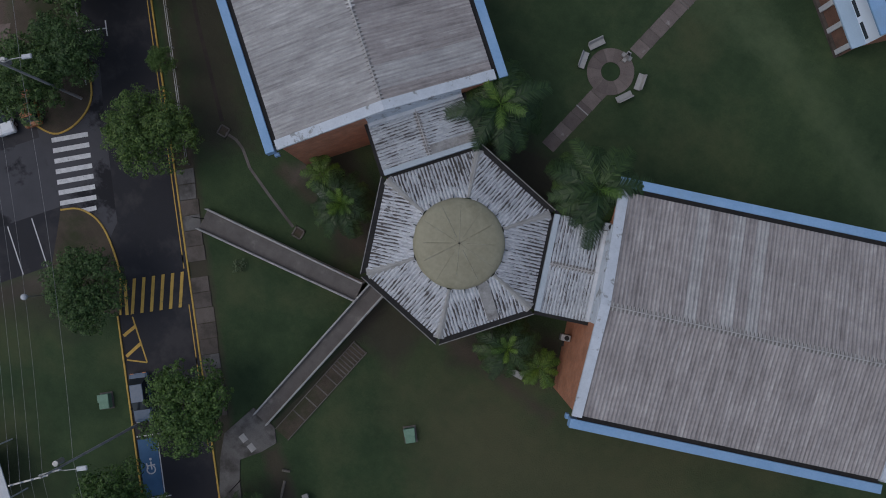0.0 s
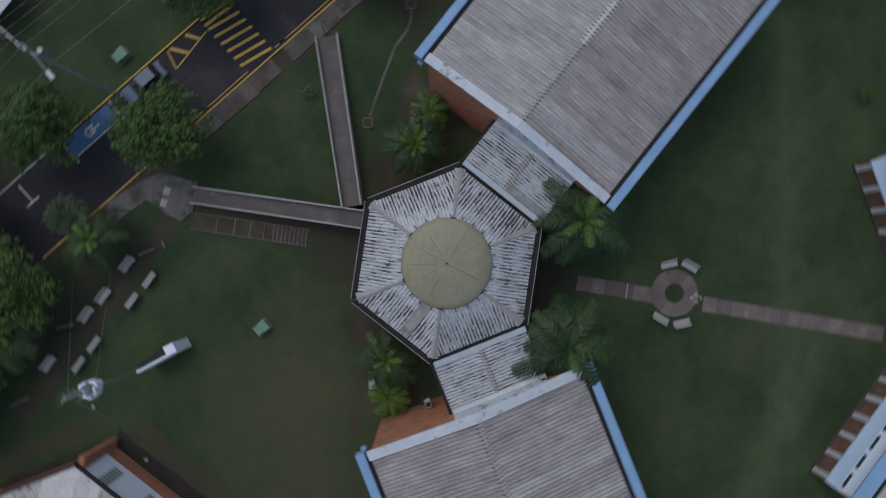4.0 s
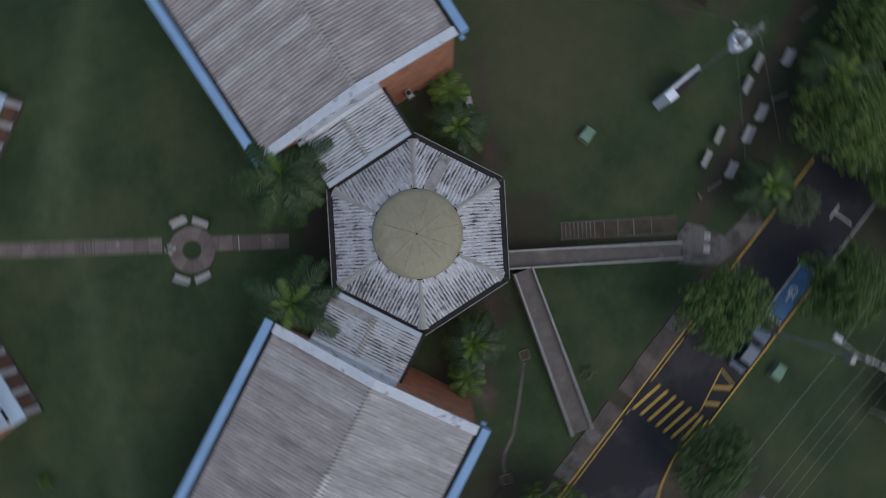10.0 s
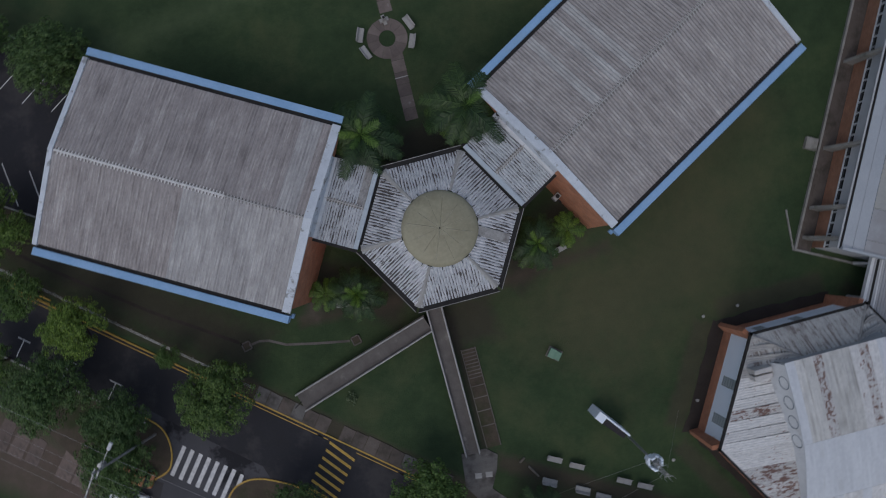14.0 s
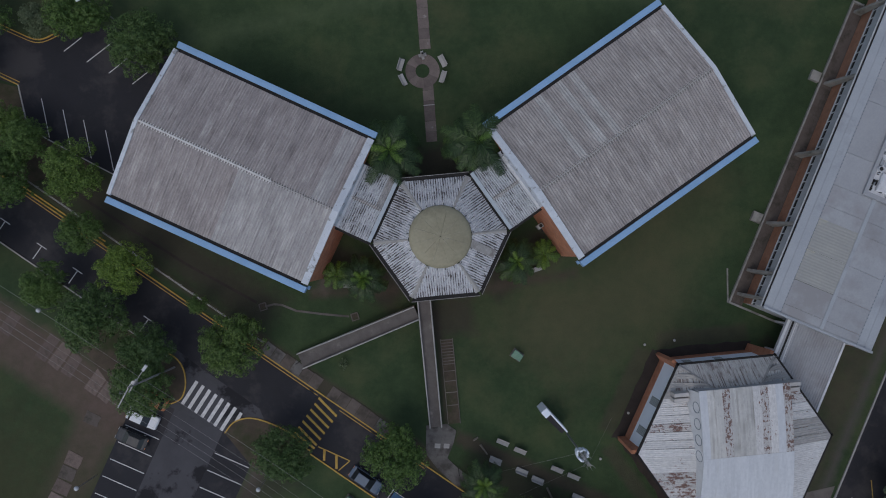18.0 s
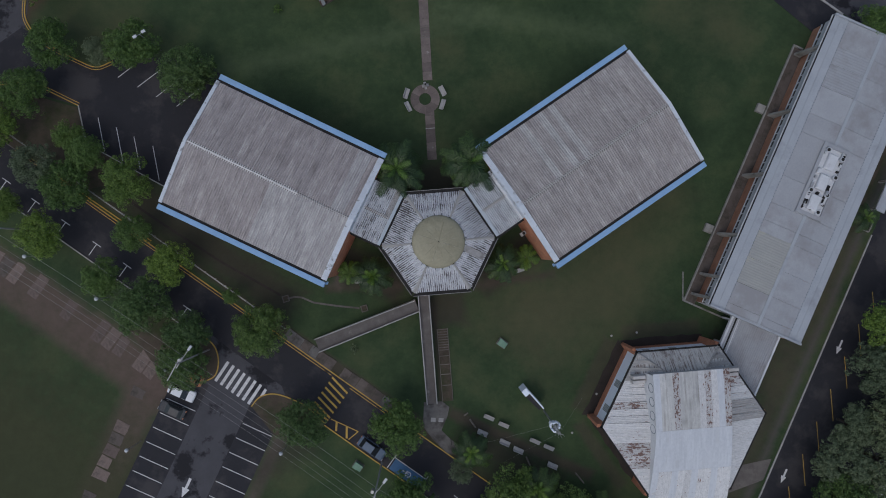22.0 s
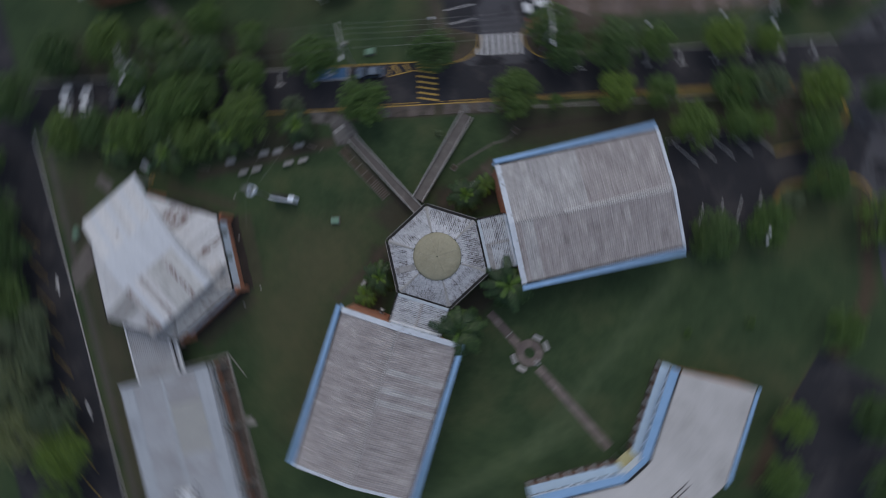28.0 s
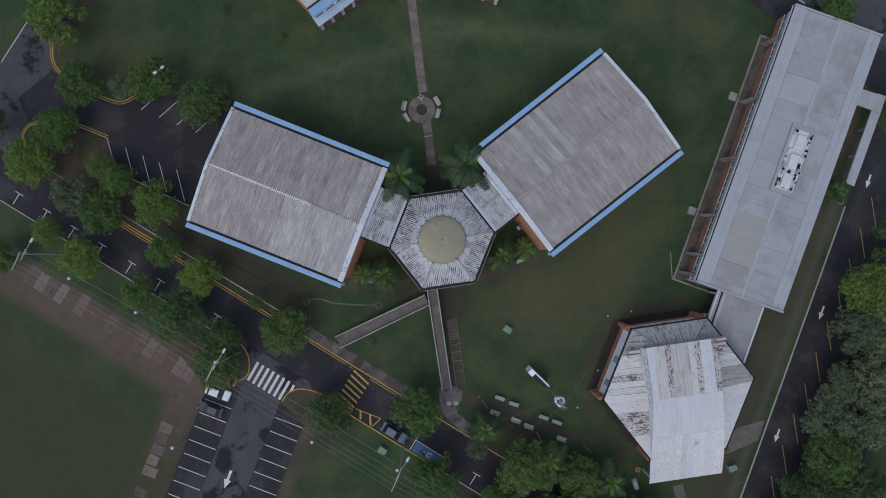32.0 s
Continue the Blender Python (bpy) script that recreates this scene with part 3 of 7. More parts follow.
def part(name, bm, material, parent, label="", m=None, smooth=False):
    ob = new(name, mesh_of(name, bm, material, smooth) if isinstance(bm, bmesh.types.BMesh) else bm)
    ob.parent = parent
    if m is not None:
        ob.matrix_basis = m
    if label:
        ob["label"] = label
    return ob


def solo(name, bm, material, label, category, group="", kind="", m=None, smooth=False):
    ob = new(name, mesh_of(name, bm, material, smooth) if isinstance(bm, bmesh.types.BMesh) else bm)
    if m is not None:
        ob.matrix_basis = m
    return tagged(ob, label, category, group, kind)


def hexa(bm, low, high):
    """A solid between two rings of points."""
    n = len(low)
    a = [bm.verts.new(p) for p in low]
    b = [bm.verts.new(p) for p in high]
    bm.faces.new(a[::-1])
    bm.faces.new(b)
    for k in range(n):
        bm.faces.new((a[k], a[(k + 1) % n], b[(k + 1) % n], b[k]))
    return bm


def box(x0, x1, y0, y1, z0, z1, bm=None, bevel=0.0):
    own = bmesh.new() if bm is None else bm
    x0, x1 = min(x0, x1), max(x0, x1)
    y0, y1 = min(y0, y1), max(y0, y1)
    ring = [(x0, y0), (x1, y0), (x1, y1), (x0, y1)]
    if bevel:
        b = bevel
        hexa(own, [(x, y, z0) for x, y in ring], [(x, y, z1 - b) for x, y in ring])
        inner = [(x0 + b, y0 + b), (x1 - b, y0 + b), (x1 - b, y1 - b), (x0 + b, y1 - b)]
        hexa(own, [(x, y, z1 - b) for x, y in ring], [(x, y, z1) for x, y in inner])
    else:
        hexa(own, [(x, y, z0) for x, y in ring], [(x, y, z1) for x, y in ring])
    return own


def prism(pts, z0, z1, bm=None):
    own = bmesh.new() if bm is None else bm
    area = sum(p[0] * q[1] - q[0] * p[1] for p, q in zip(pts, pts[1:] + pts[:1]))
    if area < 0:
        pts = pts[::-1]
    return hexa(own, [(p[0], p[1], z0) for p in pts], [(p[0], p[1], z1) for p in pts])


def bar(a, b, w, h, bm=None, up=0.0):
    """A straight beam from a to b (x, y, z of its foot), w wide and h high."""
    own = bmesh.new() if bm is None else bm
    a, b = Vector(a), Vector(b)
    d = (b - a)
    side = Vector((-d.y, d.x, 0))
    side = side.normalized() * (w / 2) if side.length > 1e-6 else Vector((w / 2, 0, 0))
    lift = Vector((0, 0, h))
    return hexa(own, [a - side, b - side, b + side, a + side], [a - side + lift, b - side + lift, b + side + lift, a + side + lift])


def tube(path, radii, sides=8, bm=None):
    own = bmesh.new() if bm is None else bm
    rings = []
    for k, p in enumerate(path):
        p = Vector(p)
        d = (Vector(path[min(k + 1, len(path) - 1)]) - Vector(path[max(k - 1, 0)])).normalized()
        q = d.to_track_quat("Z", "Y")
        rings.append([own.verts.new(p + q @ Vector((radii[k] * math.cos(2 * math.pi * j / sides), radii[k] * math.sin(2 * math.pi * j / sides), 0))) for j in range(sides)])
    for r, s in zip(rings, rings[1:]):
        for j in range(sides):
            own.faces.new((r[j], r[(j + 1) % sides], s[(j + 1) % sides], s[j]))
    own.faces.new(rings[0][::-1])
    own.faces.new(rings[-1])
    return own


def corrugated(width, y0, y1, z0, z1, pitch, amp, thick=0.012, taper0=None):
    """A corrugated sheet, x across the ribs, running up from (y0, z0) to (y1, z1); taper0: the x range at the y1 end."""
    bm = bmesh.new()
    n = max(2, int(round(width / pitch))) * 4
    lo, hi = [], []
    for k in range(n + 1):
        f = k / n
        wave = amp * math.sin(2 * math.pi * f * n / 4)
        x0 = (f - 0.5) * width
        x1 = x0 if taper0 is None else taper0[0] + f * (taper0[1] - taper0[0])
        lo.append(bm.verts.new((x0, y0, z0 + wave)))
        hi.append(bm.verts.new((x1, y1, z1 + wave)))
    for k in range(n):
        bm.faces.new((lo[k], lo[k + 1], hi[k + 1], hi[k]))
    ext = bmesh.ops.extrude_face_region(bm, geom=bm.faces[:])
    bmesh.ops.translate(bm, verts=[v for v in ext["geom"] if isinstance(v, bmesh.types.BMVert)], vec=(0, 0, -thick))
    bmesh.ops.recalc_face_normals(bm, faces=bm.faces)
    return bm


def turn(deg):
    return pose(0, 0, 0, 0, 0, deg)

# ---- ground, roads and paths ----
bm = bmesh.new()
verts = [[bm.verts.new((x, y, 0)) for x in (-2500, -400, -90, 0, 90, 400, 2500)] for y in (-2500, -400, -90, 0, 90, 400, 2500)]
for r, s in zip(verts, verts[1:]):
    for k in range(6):
        bm.faces.new((r[k], r[k + 1], s[k + 1], s[k]))
solo("ground", bm, LAWN, "mown dark green lawn with worn brownish patches", "lawn", kind="structure")

ROAD = turn(-39.9)       # x along the campus road, y across it towards the lawn
LOT = turn(-119.4)       # x away from the campus road, y across the bays
EAST = turn(61.9)        # x along the eastern road, y to its west
NORTH = turn(137.7)      # x along the northern road

solo("road", prism([(-140, -34.95), (74, -34.95), (74, -27.35), (-140, -27.35)], -0.2, 0.02), ASPHALT, "damp dark asphalt campus road with patched areas", "road", kind="structure", m=ROAD)
solo("parking_lot", prism([(35.0, -29.6), (37.4, -11.2), (110, -11.2), (110, -29.6)], -0.2, 0.016), ASPHALT, "dark asphalt car park with white bay lines", "car park", kind="structure", m=LOT)
solo("lot_aisle", prism([(34.6, -24.0), (37.0, -16.6), (110, -16.6), (110, -24.0)], -0.2, 0.022), ASPHALT_OLD, "worn grey asphalt driving lane of the car park", "lane", kind="structure", m=LOT)
solo("lot_mouth", prism([(-39.5, -10.5), (-35.2, -14.5), (-27.2, -21.3), (-26.6, -23.2), (-32.3, -24.0), (-40.5, -19.3)], -0.2, 0.024), ASPHALT_OLD, "grey worn asphalt at the mouth of the car park", "road", kind="structure")
solo("side_parking", prism([(-57.4, 34.9), (-53, 32.4), (-49.8, 34.0), (-36.0, 33.0), (-31.0, 28.0), (-43.7, 12.7), (-46.7, 14.7), (-55.4, 20.4), (-56.3, 26.7), (-69.6, 31.6), (-71, 36), (-64.4, 40)], -0.2, 0.018), ASPHALT, "dark damp asphalt parking yard beside the brick building", "car park", kind="structure")
solo("west_road", prism([(-100, 22), (-73.5, 19), (-70.7, 26.5), (-71.4, 30.5), (-63.8, 39.8), (-63.0, 44.2), (-55, 56), (-45, 80), (-56, 86), (-67.2, 49.8), (-73, 42.7), (-84, 32), (-100, 34)], -0.2, 0.014), ASPHALT_OLD, "grey asphalt side road curving past trees", "road", kind="structure")
solo("north_yard", prism([(-38, 58), (-22, 63), (-16, 76), (-26, 95), (-50, 90)], -0.2, 0.013), ASPHALT, "dark asphalt yard behind trees", "car park", kind="structure")
solo("east_road", prism([(-110, -84), (36, -84), (46, -65.6), (-110, -65.6)], -0.2, 0.012), ASPHALT, "dark asphalt road with angled parking", "road", kind="structure", m=EAST)
solo("north_road", prism([(-150, -86), (150, -84), (150, -69.6), (0, -69.6), (-30, -71.4), (-150, -76.0)], -0.2, 0.010), ASPHALT_OLD, "grey asphalt public road with pale lane lines", "road", kind="structure", m=NORTH)
solo("north_pavement", prism([(-60, -72.6), (-30, -71.0), (0, -69.2), (150, -69.2), (150, -66.1), (-20, -65.9), (-60, -65.0)], -0.2, 0.05), ASPHALT, "dark trodden pavement beside the public road", "pavement", kind="structure", m=NORTH)
solo("tree_bed", prism([(-70, 22.8), (-57.5, 12.8), (-46.8, 14.4), (-55.6, 20.6), (-56.5, 26.4), (-69.4, 31.0)], -0.1, 0.05), DIRT, "shaded earth bed under the parking trees", "bare ground", kind="structure")


def rounded(pts, cut=1.6):
    """A line with its corners cut into short curves."""
    out = [pts[0]]
    for p, c, n in zip(pts, pts[1:], pts[2:]):
        p, c, n = Vector((*p, 0)), Vector((*c, 0)), Vector((*n, 0))
        a = c + (p - c).normalized() * min(cut, (p - c).length * 0.45)
        b = c + (n - c).normalized() * min(cut, (n - c).length * 0.45)
        for k in range(5):
            f = k / 4
            q = a.lerp(c, f).lerp(c.lerp(b, f), f)
            out.append((q.x, q.y))
    return out + [pts[-1]]


def kerb(name, pts, width, height, material, label, m=None, z=0.0):
    """A kerb along a line of points, piece after piece."""
    bmk = bmesh.new()
    pts = rounded(pts)
    for a, b in zip(pts, pts[1:]):
        bar((a[0], a[1], z - 0.1), (b[0], b[1], z - 0.1), width, height + 0.1, bmk)
    return solo(name, bmk, material, label, "kerb", kind="structure", m=m)


def arc(cx, cy, r, a0, a1, n=10):
    return [(cx + r * math.cos(radians(a0 + (a1 - a0) * k / n)), cy + r * math.sin(radians(a0 + (a1 - a0) * k / n))) for k in range(n + 1)]


kerb("kerb_lawn", [(-72, -27.28), (-56, -27.28)], 0.16, 0.13, CONCRETE, "grey concrete road kerb", ROAD)
kerb("kerb_lawn_yellow", [(-56, -27.28), (30, -27.28)], 0.16, 0.14, PAINT_YELLOW, "yellow painted road kerb", ROAD)
kerb("kerb_verge", [(-72, -35.0), (-21.5, -35.0)], 0.16, 0.13, PALE_CONCRETE, "pale concrete road kerb", ROAD)
kerb("kerb_south_yellow", [(2.2, -35.0), (22, -35.0)], 0.16, 0.14, PAINT_YELLOW, "yellow painted road kerb", ROAD)
kerb("kerb_south", [(22, -35.0), (74, -35.0)], 0.16, 0.13, PALE_CONCRETE, "pale concrete road kerb", ROAD)
ISLAND_EAST = [(-32.3, -24.2), (-31.1, -22.8), (-29.2, -22.35), (-27.5, -22.7), (-25.6, -23.6), (-23.4, -24.9), (-20.6, -28.0)]
kerb("kerb_island_east", ISLAND_EAST, 0.17, 0.14, PAINT_YELLOW, "curved yellow painted kerb at the car park mouth")
ISLAND_WEST = [(-40.2, -19.6), (-37.9, -19.1), (-37.1, -17.4), (-37.0, -15.4), (-37.6, -13.6), (-39.2, -12.2)]
kerb("kerb_island_west", ISLAND_WEST, 0.17, 0.14, PAINT_YELLOW, "curved yellow painted kerb at the car park mouth")
solo("island_east", prism(ISLAND_EAST + [(-23.5, -30.0), (-29.0, -29.2)], -0.1, 0.09), DIRT, "raised earth island with sparse grass", "traffic island", kind="structure")
solo("island_west", prism(ISLAND_WEST + [(-46.5, -6.5), (-52.0, -8.5), (-46.0, -18.5)], -0.1, 0.09), DIRT, "raised earth island under trees", "traffic island", kind="structure")
kerb("kerb_side_north", [(-63.2, 45.5), (-63.9, 41.5), (-62.0, 38.0), (-57.4, 34.9), (-53, 32.4), (-50.2, 33.5)], 0.16, 0.13, PAINT_YELLOW, "yellow painted kerb of the parking yard")
kerb("kerb_side_south", [(-69.0, 24.0), (-70.7, 27.1), (-71.0, 29.7), (-69.2, 31.2), (-62.2, 30.2), (-56.3, 26.7)], 0.16, 0.13, PAINT_YELLOW, "yellow painted kerb of the tree bed")
def beside(pts, off):
    """The line moved sideways by off metres."""
    out = []
    for k, p in enumerate(pts):
        a, b = pts[max(k - 1, 0)], pts[min(k + 1, len(pts) - 1)]
        d = Vector((b[0] - a[0], b[1] - a[1], 0)).normalized()
        out.append((p[0] - d.y * off, p[1] + d.x * off))
    return out


for pts, off in (([(-63.2, 45.5), (-63.9, 41.5), (-62.0, 38.0), (-57.4, 34.9), (-53, 32.4), (-50.2, 33.5)], -0.42), ([(-69.0, 24.0), (-70.7, 27.1), (-71.0, 29.7), (-69.2, 31.2), (-62.2, 30.2), (-56.3, 26.7)], 0.42), ([(-66.7, 20.6), (-51.6, 8.2), (-46.3, 3.9)], -0.45)):
    bml = bmesh.new()
    line = rounded(beside(pts, off))
    for a, b in zip(line, line[1:]):
        bar((*a, 0.02), (*b, 0.02), 0.11, 0.008, bml)
    solo("yellow_line", bml, PAINT_YELLOW, "yellow painted line beside the kerb", "road marking", group="yellow lines", kind="structure")
kerb("kerb_bed", [(-56.3, 26.7), (-55.5, 20.5), (-46.7, 14.6), (-43.6, 12.6)], 0.16, 0.13, PALE_CONCRETE, "pale kerb of the tree bed")
kerb("kerb_bed_road", [(-66.7, 20.6), (-51.6, 8.2), (-46.3, 3.9)], 0.16, 0.14, PAINT_YELLOW, "yellow painted kerb beside the tree bed")
kerb("kerb_north", [(-30, -71.2), (0, -69.4), (60, -69.4)], 0.3, 0.12, PALE_CONCRETE, "pale concrete kerb of the public road", NORTH)
kerb("kerb_east", [(-40, -65.55), (30, -65.55)], 0.22, 0.15, PALE_CONCRETE, "pale concrete kerb of the eastern road", EAST)

PALE_SLAB_AT = {0: 1, 1: 1, 3: 1, 12: 1}
solo("landing", prism([(-4.3, -25.9), (-1.4, -25.95), (-0.2, -27.0), (-0.7, -28.6), (-1.8, -30.7), (-0.4, -32.3), (1.4, -33.9), (-0.75, -35.0), (-3.4, -31.9), (-4.75, -29.8)], -0.1, 0.115), DUSTY, "pale concrete landing before the ramp", "pavement", kind="structure")
pave = thing("pavement", ROAD, "worn brownish concrete slab pavement between kerb and lawn", "pavement", kind="structure")
pr = random.Random(8)
for k in range(16):
    x = -11.6 + k * 1.58
    if k == 6:
        continue
    deep = pr.uniform(1.78, 1.95)
    tone = PALE_SLAB_AT.get(k, 0)
    bmp = prism([(x + 0.02, -27.19), (x + 1.55, -27.19), (x + 1.55 - pr.uniform(0, 0.05), -27.19 + deep - pr.uniform(0, 0.08)), (x + 0.02, -27.19 + deep)], -0.1, 0.10 + pr.uniform(-0.015, 0.015))
    part("slab", bmp, DUSTY if tone else WORN_SLAB, pave, "paler grey slab" if tone else "")
solo("drive_apron", prism([(47.5, -40.6), (52.3, -40.0), (50.6, -43.4), (44.8, -45.0), (42.0, -43.6)], -0.1, 0.02), CONCRETE, "stained concrete apron beside the hall", "pavement", kind="structure")
solo("rear_path", prism([(5.4, -70), (7.2, -70), (8.0, -59.5), (6.2, -59.5)], -0.1, 0.02), CONCRETE, "short concrete path between shrubs", "path", kind="structure")

# ---- road paint ----
z = 0.026


def stripe(name, x0, x1, y0, y1, material, label, m, parent_z=z, group=""):
    return solo(name, box(x0, x1, y0, y1, parent_z - 0.004, parent_z + 0.002), material, label, "road marking", group=group, kind="structure", m=m)


for k in range(7):
    x = -16.65 + k * 1.08
    solo("crossing_stripe", prism([(x, -39.3), (x + 0.48, -39.3), (x + 0.36, -35.55), (x - 0.12, -35.55)], 0.026, 0.032), PAINT_LINE, "white zebra crossing stripe on asphalt", "road marking", group="zebra crossing", kind="structure", m=ROAD)
solo("crossing_stripe", prism([(-9.1, -37.3), (-8.62, -37.3), (-8.75, -35.7), (-9.2, -35.7)], 0.026, 0.032), PAINT_LINE, "short white zebra crossing stripe", "road marking", group="zebra crossing", kind="structure", m=ROAD)
hump = solo("speed_hump", hexa(bmesh.new(), [(-1.5, -34.3, 0), (3.0, -34.3, 0), (2.4, -27.2, 0), (-2.0, -27.2, 0)], [(-0.3, -34.3, 0.1), (1.6, -34.3, 0.1), (1.1, -27.2, 0.1), (-0.7, -27.2, 0.1)]), ASPHALT, "asphalt speed hump across the road", "speed hump", kind="structure", m=ROAD)
for k in range(7):
    y = -27.7 - k * 0.98
    lean = 1.35 if k < 6 else 0.9
    solo("hump_stripe", prism([(-1.3, y + 0.16 - 0.2), (-1.3, y - 0.16 - 0.2), (2.25, y - lean + 0.45 - 0.16), (2.25, y - lean + 0.45 + 0.16)], 0.10, 0.108), PAINT_YELLOW, "yellow diagonal stripe on the speed hump", "road marking", group="speed hump stripes", kind="structure", m=ROAD)
for a, b in (((2.3, -33.6), (7.3, -32.7)), ((7.3, -32.7), (6.75, -34.7)), ((3.5, -33.4), (4.3, -34.7)), ((5.3, -33.1), (6.4, -34.7))):
    bmx = bar((*a, z), (*b, z), 0.14 if b[0] - a[0] > 2 or b[0] < a[0] else 0.32, 0.006)
    solo("hatching", bmx, PAINT_YELLOW, "yellow painted hatching on asphalt", "road marking", group="hatching", kind="structure", m=ROAD)
stripe("centre_line", -3.0, 8.2, -27.77, -27.67, PAINT_YELLOW, "yellow edge line on asphalt", ROAD)
stripe("edge_line", 7.5, 16.5, -27.77, -27.67, PAINT_YELLOW, "yellow edge line on asphalt", ROAD)
stripe("edge_line_west", -56, -2.2, -27.77, -27.67, PAINT_YELLOW, "yellow edge line on asphalt", ROAD)
bay = stripe("disabled_bay", 14.9, 20.7, -34.75, -32.8, PAINT_BLUE, "blue painted parking bay", ROAD, 0.027)
bmx = bmesh.new()
bar((17.35, -34.15, 0.03), (17.95, -34.05, 0.03), 0.13, 0.008, bmx)
ring_ = [(18.05 + 0.42 * math.cos(a), -33.75 + 0.42 * math.sin(a)) for a in np.linspace(-2.2, 2.5, 13)]
for a, b in zip(ring_, ring_[1:]):
    bar((*a, 0.03), (*b, 0.03), 0.13, 0.008, bmx)
bar((17.25, -33.7, 0.03), (18.05, -33.68, 0.03), 0.14, 0.008, bmx)
bar((17.65, -34.1, 0.03), (17.6, -33.3, 0.03), 0.13, 0.008, bmx)
prism(arc(17.0, -33.7, 0.14, 0, 330, 8), 0.03, 0.038, bmx)
solo("wheelchair_sign", bmx, PAINT_LINE, "white wheelchair symbol on blue paint", "road marking", kind="structure", m=ROAD)
stripe("bay_edge_line", 14.6, 20.9, -32.76, -32.66, PAINT_LINE, "pale edge line of the blue bay", ROAD, 0.03)
for x in (14.6, 20.9):
    stripe("bay_line", x - 0.06, x + 0.06, -34.8, -32.1, PAINT_LINE, "white bay line on asphalt", ROAD, group="road bays")
for x in (-68.4, -62.6, -56.9, -51.0, -44.9, -38.9, -32.9, -27.0, 27.0, 33.0):
    bmx = box(x - 0.06, x + 0.06, -34.4, -32.3, z - 0.004, z + 0.002)
    box(x - 0.8, x + 0.8, -32.3, -32.18, z - 0.004, z + 0.002, bmx)
    solo("bay_mark", bmx, PAINT_LINE, "white T-shaped bay mark at the road edge", "road marking", group="road bays", kind="structure", m=ROAD)
for k in range(24):
    x = 41.45 + k * 2.58
    stripe("bay_line", x - 0.055, x + 0.055, -29.3, -24.2, PAINT_LINE, "white parking bay line on asphalt", LOT, 0.028, "car park bays")
    x = 40.05 + k * 2.58
    stripe("bay_line", x - 0.055, x + 0.055, -16.4, -11.25, PAINT_LINE, "white parking bay line on asphalt", LOT, 0.028, "car park bays")


def arrow(x, y, deg, m=None, size=1.0):
    bma = prism([(-1.2 * size, -0.16 * size), (0.1 * size, -0.16 * size), (0.1 * size, -0.48 * size), (1.3 * size, 0), (0.1 * size, 0.48 * size), (0.1 * size, 0.16 * size), (-1.2 * size, 0.16 * size)], 0.026, 0.032)
    return solo("lane_arrow", bma, PAINT_LINE, "white direction arrow on asphalt", "road marking", group="lane arrows", kind="structure", m=(m or Matrix.Identity(4)) @ pose(x, y, 0, 0, 0, deg))


arrow(53.3, -20.3, 0, LOT, 1.35)
arrow(76.8, -0.5, 241.9)
arrow(65.1, -22.5, 241.9)
arrow(54.1, -43.0, 241.9)
arrow(70.8, -46.5, 61.9)
for k in range(10):
    x, y = 76.9 - k * 2.77, -3.5 - k * 5.17
    solo("angled_bay_line", box(x - 0.055, x + 0.055, y - 5.3, y, 0.024, 0.03), PAINT_YELLOW, "yellow angled bay line on asphalt", "road marking", group="angled bays", kind="structure")
for a, b in (((-49.6, 30.8), (-47.0, 32.5)), ((-46.6, 29.0), (-42.6, 31.6)), ((-43.7, 27.2), (-39.8, 29.8)), ((-40.6, 25.4), (-36.6, 28.0)),
             ((-53.3, 24.5), (-52.7, 19.0)), ((-50.5, 22.7), (-49.9, 17.2)), ((-47.8, 21.0), (-47.2, 15.6)), ((-44.9, 19.3), (-44.3, 13.6))):
    solo("yard_bay_line", bar((*a, z), (*b, z), 0.11, 0.006), PAINT_LINE, "white bay line in the parking yard", "road marking", group="yard bays", kind="structure")
solo("lane_line", bar((-73, 42.7, z), (-67.2, 49.4, z), 0.12, 0.006), PAINT_LINE, "white edge line on the side road", "road marking", kind="structure")
stripe("lane_line", -30, 140, -76.5, -76.38, PAINT_FAINT, "pale lane line on the public road", NORTH, 0.018)
stripe("lane_line", -40, 140, -80.6, -80.5, PAINT_FAINT, "pale lane line on the public road", NORTH, 0.018)


# ---- the two long brick halls ----
def slope_piece(u0, u1, va, za, vb, zb, thick, bm=None):
    """A slab between two lines along u, at (va, za) and (vb, zb)."""
    own = bmesh.new() if bm is None else bm
    lo = [(u0, va, za - thick), (u1, va, za - thick), (u1, vb, zb - thick), (u0, vb, zb - thick)]
    hi = [(u0, va, za), (u1, va, za), (u1, vb, zb), (u0, vb, zb)]
    hexa(own, lo, hi)
    bmesh.ops.recalc_face_normals(own, faces=own.faces)
    return own


def zipper(u0, u1, v, zr, drop, material, parent, spacing=0.3467, half=0.3, spine=0.05):
    """A ridge cap: a pale spine with cross ribs over dark gaps."""
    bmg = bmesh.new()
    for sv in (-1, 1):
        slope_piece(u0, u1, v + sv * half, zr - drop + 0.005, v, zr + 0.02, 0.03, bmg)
    part("ridge_gap", bmg, RIDGE_DARK, parent, "dark gaps below the ridge cap")
    bmz = bmesh.new()
    for sv in (-1, 1):
        slope_piece(u0, u1, v + sv * spine, zr + 0.05, v, zr + 0.075, 0.04, bmz)
    n = int((u1 - u0) / spacing)
    for k in range(n):
        u = u0 + (k + 0.5) * spacing
        for sv in (-1, 1):
            slope_piece(u - 0.055, u + 0.055, v + sv * half, zr - drop + 0.03, v, zr + 0.06, 0.05, bmz)
    return part("ridge_cap", bmz, material, parent, "pale ribbed ridge cap")


